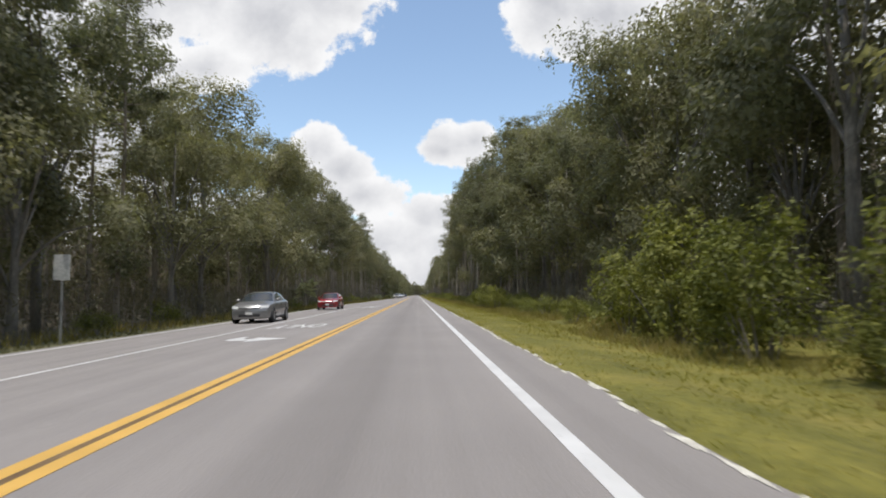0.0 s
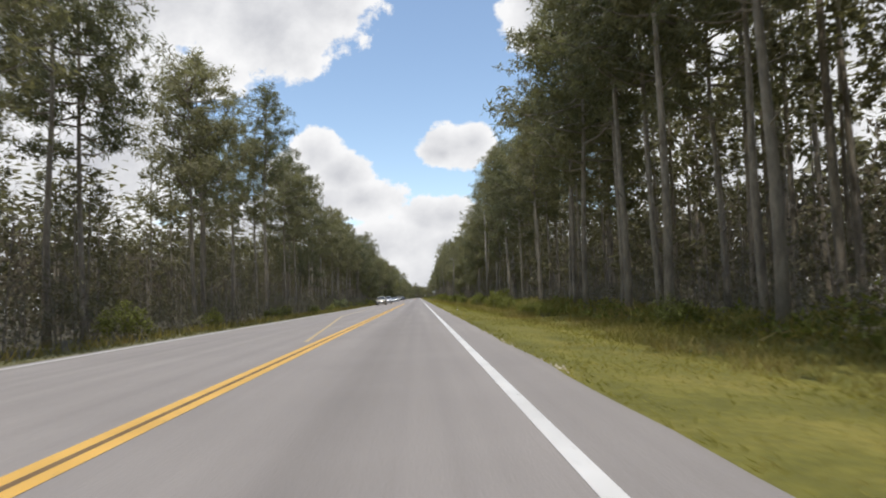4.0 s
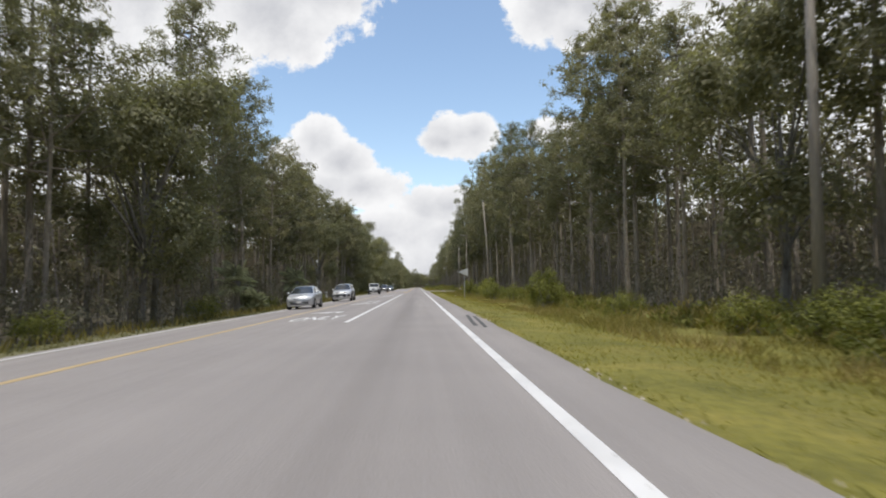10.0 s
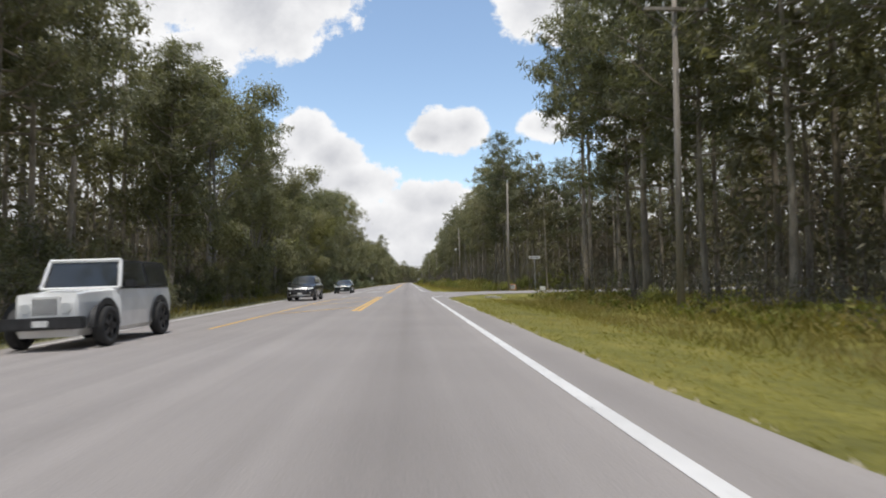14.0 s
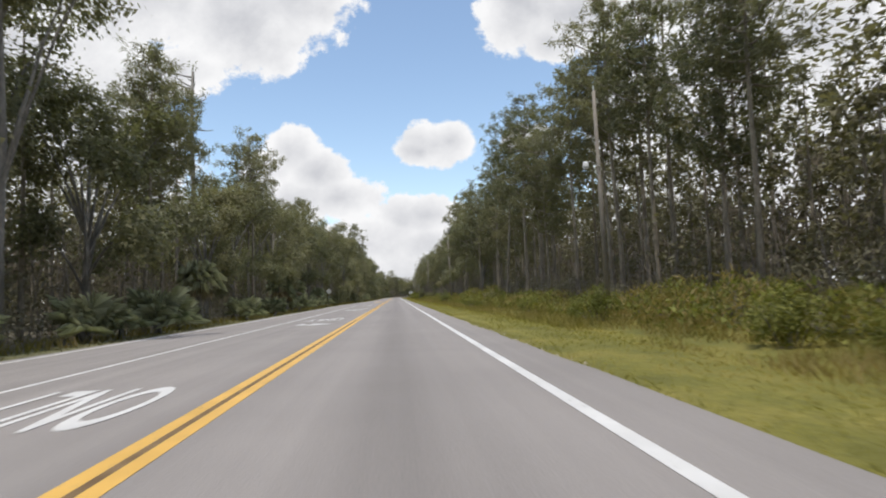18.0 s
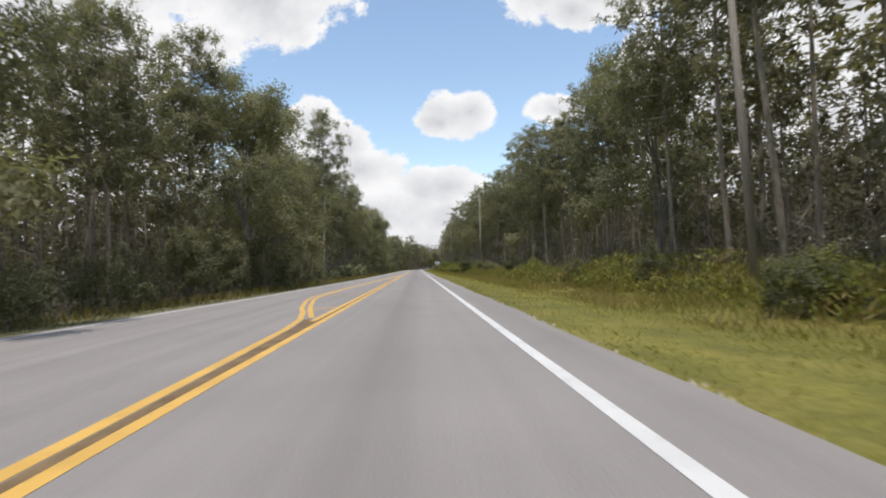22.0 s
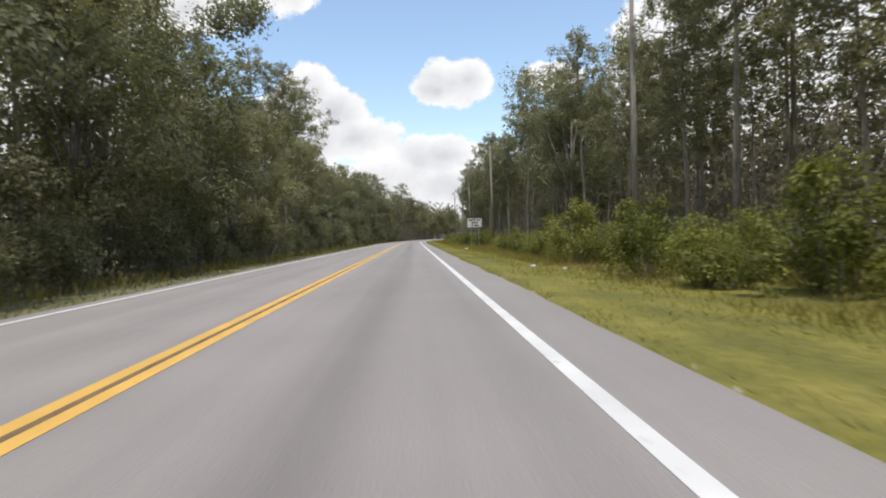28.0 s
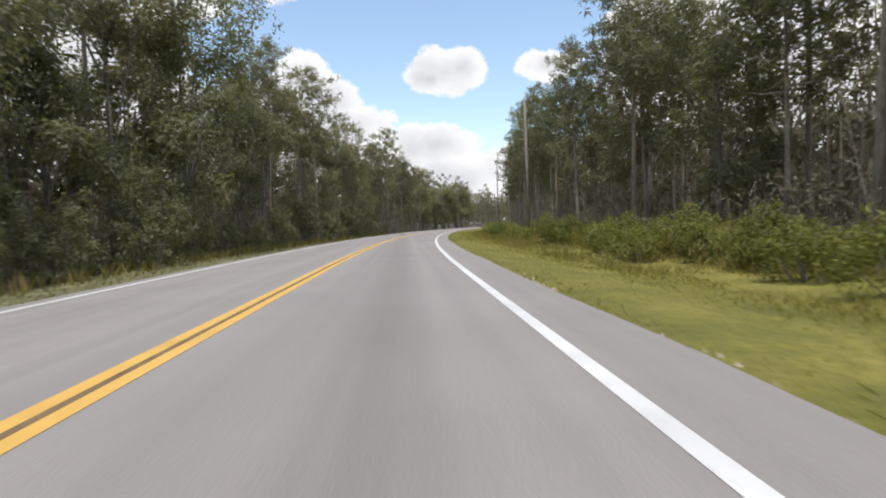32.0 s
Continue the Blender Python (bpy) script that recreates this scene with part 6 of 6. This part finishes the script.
def utility_pole(place, h=11.2, tilt=(0, 0), arm=True, lamp=False):
    e = thing("utility_pole", "weathered grey wooden utility pole at the wood's edge", "utility pole", "utility poles")
    e.matrix_world = pose(*place, tilt[0], tilt[1], 0)
    b = Build()
    b.tube([(0, 0, -0.6), (0, 0, h * 0.5), (0, 0, h)], [0.135, 0.115, 0.085], 12)
    part("pole", b, M_POLE, e, smooth=True)
    if arm:
        b = Build()
        b.box((-1.15, -0.19, h - 0.75), (1.15, -0.09, h - 0.63), 0.01)
        part("crossarm", b, M_POLE, e, "pale wooden crossarm")
        for x in (-1.05, -0.45, 1.05):
            b = Build()
            b.tube([(x, -0.14, h - 0.64), (x, -0.14, h - 0.56), (x, -0.14, h - 0.5), (x, -0.14, h - 0.44)], [0.02, 0.05, 0.035, 0.045], 8)
            part("insulator", b, M_SIGNBACK, e)
        for s in (-1, 1):
            b = Build()
            b.tube([(0, -0.14, h - 1.35), (s * 0.7, -0.14, h - 0.76)], [0.018, 0.018], 5)
            part("brace", b, M_STEEL, e)
    else:
        b = Build()
        b.tube([(0, 0, h), (0, 0, h + 0.10), (0, 0, h + 0.22), (0, 0, h + 0.3)], [0.03, 0.06, 0.04, 0.05], 8)
        part("insulator", b, M_SIGNBACK, e)
    if lamp:
        b = Build()
        b.tube([(0, -0.12, h * 0.66), (-0.5, -0.3, h * 0.68), (-0.75, -0.4, h * 0.67)], [0.03, 0.03, 0.03], 6)
        part("lamp_bracket", b, M_STEEL, e)
        b = Build()
        b.tube([(-0.8, -0.42, h * 0.67 + 0.08), (-0.8, -0.42, h * 0.67), (-0.8, -0.42, h * 0.67 - 0.16), (-0.8, -0.42, h * 0.67 - 0.28)], [0.07, 0.14, 0.17, 0.12], 12)
        part("lamp_head", b, M_SIGNWHITE, e)
    return e


for y, a, l in ((82, True, False), (140, False, False), (201, True, False), (283, True, False), (367, False, True), (432, False, False), (490, False, False), (552, False, False), (588, False, False), (611, False, False), (650, False, False), (700, False, False)):
    shift, lean = {432: (0.45, -1.9), 367: (1.2, -1.0)}.get(y, (0.0, 0.8 * math.cos(y)))
    utility_pole(along(y, 11.3 + shift, -0.3), 11.2 + 0.5 * math.sin(y), (0.6 * math.sin(y), lean), a, l)
utility_pole(along(256.5, 12.0, -0.3), 12.5, (0, -4.0), False)
utility_pole(along(321.2, 13.0, -0.3), 12.0, (0.5, 0.4), False)

# ---- signs ----


def post(b, x, z0, z1, r=0.03):
    b.box((x - r, -r * 0.7, z0), (x + r, r * 0.7, z1), 0.006)


def plate(b, w, h, z, t=0.006, y=-0.03):
    b.box((-w / 2, y - t, z - h / 2), (w / 2, y, z + h / 2), 0.002)


def text_part(text, size, place, parent, mat=None, stretch=1.0):
    me = word_mesh(text, size, 0.012)
    for w in me.vertices:
        w.co = Vector((w.co.x * stretch, 0, w.co.y)) + Vector(place)
    me.materials.clear()
    me.materials.append(mat or M_BLACK)
    return part("lettering", me, None, parent)


sg = thing("passing_lane_sign", "white rectangular road sign on two steel posts", "road sign")
sg.location = along(586.2, 9.0, -0.2)
for x in (-0.42, 0.42):
    b = Build()
    post(b, x, -0.4, 3.15, 0.028)
    part("post", b, M_STEEL, sg, "perforated steel post")
b = Build()
plate(b, 1.55, 0.95, 2.62)
panel = part("panel", b, M_SIGNWHITE, sg)
for t, z in (("PASSING LANE", 2.90), ("AHEAD", 2.62), ("1/2 MILE", 2.33)):
    text_part(t, 0.22, (0, -0.040, z), sg, stretch=0.86 if t == "PASSING LANE" else 1.0)
b = Build()
for lo, hi in (((-0.745, -0.039, 3.062), (0.745, -0.0365, 3.075)), ((-0.745, -0.039, 2.165), (0.745, -0.0365, 2.178)), ((-0.745, -0.039, 2.178), (-0.732, -0.0365, 3.062)), ((0.732, -0.039, 2.178), (0.745, -0.0365, 3.062))):
    b.box(lo, hi)
part("border", b, M_BLACK, sg)

sg = thing("pennant_sign", "grey back of a triangular pennant sign on a steel post", "road sign")
sg.location = along(247.6, 7.7, -0.2)
sg.rotation_euler = (0, 0, radians(-12))
b = Build()
post(b, 0, -0.4, 3.2)
part("post", b, M_STEEL, sg)
b = Build()
tri = [(0.42, -0.035, 3.30), (0.42, -0.035, 2.42), (-0.75, -0.035, 2.88)]
b.add(tri + [(x, y - 0.006, z) for x, y, z in tri], [(0, 1, 2), (5, 4, 3), (0, 3, 4, 1), (1, 4, 5, 2), (2, 5, 3, 0)])
part("panel", b, M_SIGNBACK, sg, "pale aluminium back of the panel")
b = Build()
b.box((-0.05, -0.06, 2.84), (0.05, -0.02, 2.92), 0.01)
part("bracket", b, M_STEEL, sg)

sg = thing("road_sign", "grey back of a small rectangular sign on a thin post", "road sign")
sg.location = along(15.8, -8.2, -0.2)
b = Build()
post(b, 0, -0.4, 2.8)
part("post", b, M_STEEL, sg)
b = Build()
plate(b, 0.50, 0.78, 2.42)
part("panel", b, M_SIGNBACK, sg)

sg = thing("diamond_sign", "grey back of a diamond sign with crossbar on a post", "road sign")
sg.location = along(426.5, -9.0, -0.2)
b = Build()
post(b, 0, -0.4, 2.6)
part("post", b, M_STEEL, sg)
b = Build()
dia = [(0, 3.0), (0.48, 2.52), (0, 2.04), (-0.48, 2.52)]
b.add([(x, -0.035, z) for x, z in dia] + [(x, -0.041, z) for x, z in dia], [(0, 1, 2, 3), (7, 6, 5, 4), (0, 4, 5, 1), (1, 5, 6, 2), (2, 6, 7, 3), (3, 7, 4, 0)])
part("panel", b, M_SIGNBACK, sg)
b = Build()
b.box((-0.40, -0.06, 2.48), (0.40, -0.042, 2.54), 0.004)
part("crossbar", b, M_STEEL, sg)

sg = thing("street_name_sign", "white street name blade on a thin steel post", "street sign")
sg.location = along(317.2, 14.9, -0.3)
b = Build()
post(b, 0, -0.4, 3.5, 0.025)
part("post", b, M_STEEL, sg)
b = Build()
b.box((-0.55, -0.012, 3.5), (0.55, 0.0, 3.74), 0.004)
part("blade", b, M_SIGNWHITE, sg)
x = -0.48
for w in (0.10, 0.14, 0.05, 0.17, 0.12, 0.16):
    b = Build()
    b.box((x, -0.016, 3.56), (x + w, -0.0125, 3.68))
    part("bar", b, M_BLACK, sg)
    x += w + 0.035

sg = thing("yard_sign", "orange-edged white board with dark bars on wire legs", "yard sign")
sg.location = along(321.5, 13.4, -0.25)
sg.rotation_euler = (0, 0, radians(8))
for x in (-0.32, 0.32):
    b = Build()
    b.tube([(x, 0, -0.3), (x, 0, 0.8)], [0.012, 0.012], 6)
    part("leg", b, M_STEEL, sg)
b = Build()
b.box((-0.42, -0.02, 0.22), (0.42, 0.0, 0.86), 0.006)
part("board", b, M_ORANGE, sg)
b = Build()
b.box((-0.36, -0.025, 0.28), (0.36, -0.0205, 0.80))
part("white_field", b, M_SIGNWHITE, sg)
for z, w in ((0.70, 0.50), (0.56, 0.60), (0.40, 0.40)):
    b = Build()
    b.box((-w / 2, -0.030, z - 0.04), (w / 2, -0.0255, z + 0.04))
    part("bar", b, M_BLACK, sg)
sg = thing("yard_sign", "small white board standing in the grass", "yard sign")
sg.location = along(319.6, 16.3, -0.25)
for x in (-0.2, 0.2):
    b = Build()
    b.tube([(x, 0, -0.3), (x, 0, 0.5)], [0.01, 0.01], 6)
    part("leg", b, M_STEEL, sg)
b = Build()
b.box((-0.30, -0.02, 0.12), (0.30, 0.0, 0.60), 0.006)
part("board", b, M_SIGNWHITE, sg)

mk = thing("utility_marker", "white marker post with a dark emblem beside the driveway", "marker post")
mk.location = along(274.0, -12.5, -0.3)
b = Build()
b.box((-0.13, -0.02, -0.3), (0.13, 0.02, 1.05), 0.015)
part("panel", b, M_SIGNWHITE, mk)
b = Build()
b.tube([(0, -0.021, 0.78), (0, -0.026, 0.78)], [0.075, 0.075], 14)
part("emblem", b, M_BLUE, mk)
tp2 = thing("lamp_post", "thin pale pole with small box lamp by the driveway", "lamp post")
tp2.location = along(272.6, -13.7, -0.3)
b = Build()
b.tube([(0, 0, -0.4), (0, 0, 5.8)], [0.06, 0.045], 10)
part("pole", b, M_STEEL, tp2)
b = Build()
b.box((-0.14, -0.2, 5.75), (0.14, 0.1, 6.2), 0.03)
part("lamp_head", b, M_SIGNWHITE, tp2)

# ---- litter on the verge ----


def litter(place, size, turn, label="crumpled white scrap of litter in the grass"):
    b = Build()
    n = 9
    ring = [(size * (0.8 + 0.4 * math.sin(i * 2.3)) * math.cos(2 * math.pi * i / n), size * 0.6 * math.sin(2 * math.pi * i / n), 0.02 + 0.05 * abs(math.sin(i * 1.7))) for i in range(n)]
    b.add([(0, 0, size * 0.45)] + ring + [(x, y, -0.05) for x, y, z in ring], [(0, 1 + i, 1 + (i + 1) % n) for i in range(n)] + [(1 + i, 1 + n + i, 1 + n + (i + 1) % n, 1 + (i + 1) % n) for i in range(n)])
    ob = tagged(part("litter", b, M_SIGNWHITE), label, "litter", "roadside litter")
    ob.matrix_world = pose(*place, 0, 0, turn)


for x, y, z, s in ((5.9, 119.5, -0.07, 0.10), (7.0, 165, -0.15, 0.12), (7.6, 163, -0.18, 0.13), (6.5, 179, -0.1, 0.12), (7.9, 178.5, -0.2, 0.10), (7.2, 255, -0.16, 0.14), (6.9, 551, -0.14, 0.16), (7.8, 550, -0.2, 0.10), (7.4, 580, -0.17, 0.2), (8.9, 598, -0.26, 0.14)):
    litter((x, y * UNIT, z), s, x * 40)

br = thing("fallen_branch", "dark fallen branch lying at the edge of the mown grass", "branch")
b = Build()
b.tube([along(604.5, 9.3, -0.12), along(605.0, 9.9, -0.10), along(605.3, 10.7, -0.06), along(605.4, 11.4, -0.02)], [0.05, 0.06, 0.05, 0.025], 8)
part("limb", b, M_GREYBARK, br, smooth=True)
b = Build()
b.tube([along(605.2, 10.3, -0.08), along(605.6, 10.6, 0.12), along(605.8, 10.8, 0.30)], [0.03, 0.02, 0.008], 6)
part("twig", b, M_GREYBARK, br)

# loose sand and broken edge chips along the asphalt
vs, fs = [], []
for k in range(2600):
    s = float(rng.uniform(-6, 690))
    if 299 < s < 323:
        continue
    o = ragged(s) + float(rng.normal(0.02, 0.07))
    if noise.noise((s * 0.12, 9.0, 0)) < -0.05:
        continue
    q, h = float(rng.uniform(0.015, 0.06)), float(rng.uniform(0.004, 0.02))
    x, y, z = along(s, o, 0.002)
    n = len(vs)
    vs += [(x - q, y - q * 0.7, z - 0.05), (x + q, y - q * 0.5, z - 0.05), (x + q * 0.6, y + q, z - 0.05), (x, y, z + h)]
    fs += [(n, n + 1, n + 3), (n + 1, n + 2, n + 3), (n + 2, n, n + 3)]
tagged(new("edge_gravel", np_mesh("edge_gravel", np.array(vs), np.array(fs), M_SAND)), "pale gravel crumbs along the asphalt edge", "gravel", kind="stuff")

# pale broken flakes where the pavement edge crumbles
M_FLAKE = simple("pale_crumbled_edge", [(0.3, (0.52, 0.49, 0.42)), (0.7, (0.78, 0.75, 0.66))], 7, 0.95, bump=0.3, fine=40)
b = Build()
s = -4.0
while s < 640:
    dense = piecewise(s, [(-4, 1.0), (44, 1.0), (50, 0.0), (284, 0.0), (288, 1.0), (299, 1.0), (300, 0.0), (555, 0.0)])
    ln = float(rng.uniform(0.2, 0.75))
    if rng.random() < dense and not 299 < s < 323:
        w = float(rng.uniform(0.02, 0.06))
        o = ragged(s + ln / 2) - float(rng.uniform(0.0, 0.05))
        rim = []
        for k in range(14):
            a = 2 * math.pi * k / 14
            r = 0.85 + 0.85 * noise.noise((s * 3.1, k * 1.7, 2.0))
            rim.append(along(s + ln / 2 + ln / 2 * math.cos(a) * r, o + w * math.sin(a) * r, 0.006))
        b.add(rim, [tuple(reversed(range(14)))])
    s += ln * 0.7 + float(rng.uniform(0.0, 0.35))
for x in np.sort(rng.uniform(4.7, 9.2, 34)):
    x = float(x)
    y, w = piecewise(x, MOUTH) + float(rng.normal(0.03, 0.05)), float(rng.uniform(0.015, 0.085))
    rim = []
    for k in range(12):
        a = 2 * math.pi * k / 12
        r = 0.85 + 0.85 * noise.noise((x * 3.1, k * 1.7, 5.0))
        rim.append((x + w * r * math.cos(a), y * UNIT + w * 1.8 * r * math.sin(a), 0.006))
    b.add(rim, [tuple(range(12))])
tagged(part("edge_flakes", b, M_FLAKE), "pale crumbled flakes along the asphalt edge", "gravel", kind="stuff")

# broken concrete end of a drain in the grass corner
dr = thing("drain_end", "pale broken concrete end of a drain in the grass", "drain")
dr.matrix_world = pose(8.0, 302.6 * UNIT, -0.16, 0, 0, 14)
b = Build()
b.box((-0.42, -0.20, -0.2), (0.40, 0.16, 0.13), 0.03)
part("headwall", b, M_CONCRETE, dr)
b = Build()
b.box((0.36, -0.26, -0.2), (0.78, 0.08, 0.05), 0.03)
part("broken_slab", b, M_CONCRETE, dr)
b = Build()
n = 16
for r, z in ((0.17, -0.215), (0.12, -0.215)):
    for y in (-0.24, 0.10):
        b.v.extend([(-0.05 + r * math.cos(2 * math.pi * k / n), y, -0.03 + r * math.sin(2 * math.pi * k / n)) for k in range(n)])
for k in range(n):
    j = (k + 1) % n
    b.f.extend([(k, j, n + j, n + k), (2 * n + k, 3 * n + k, 3 * n + j, 2 * n + j), (k, 2 * n + k, 2 * n + j, j)])
part("pipe", b, M_CONCRETE, dr, "short grey drain pipe")
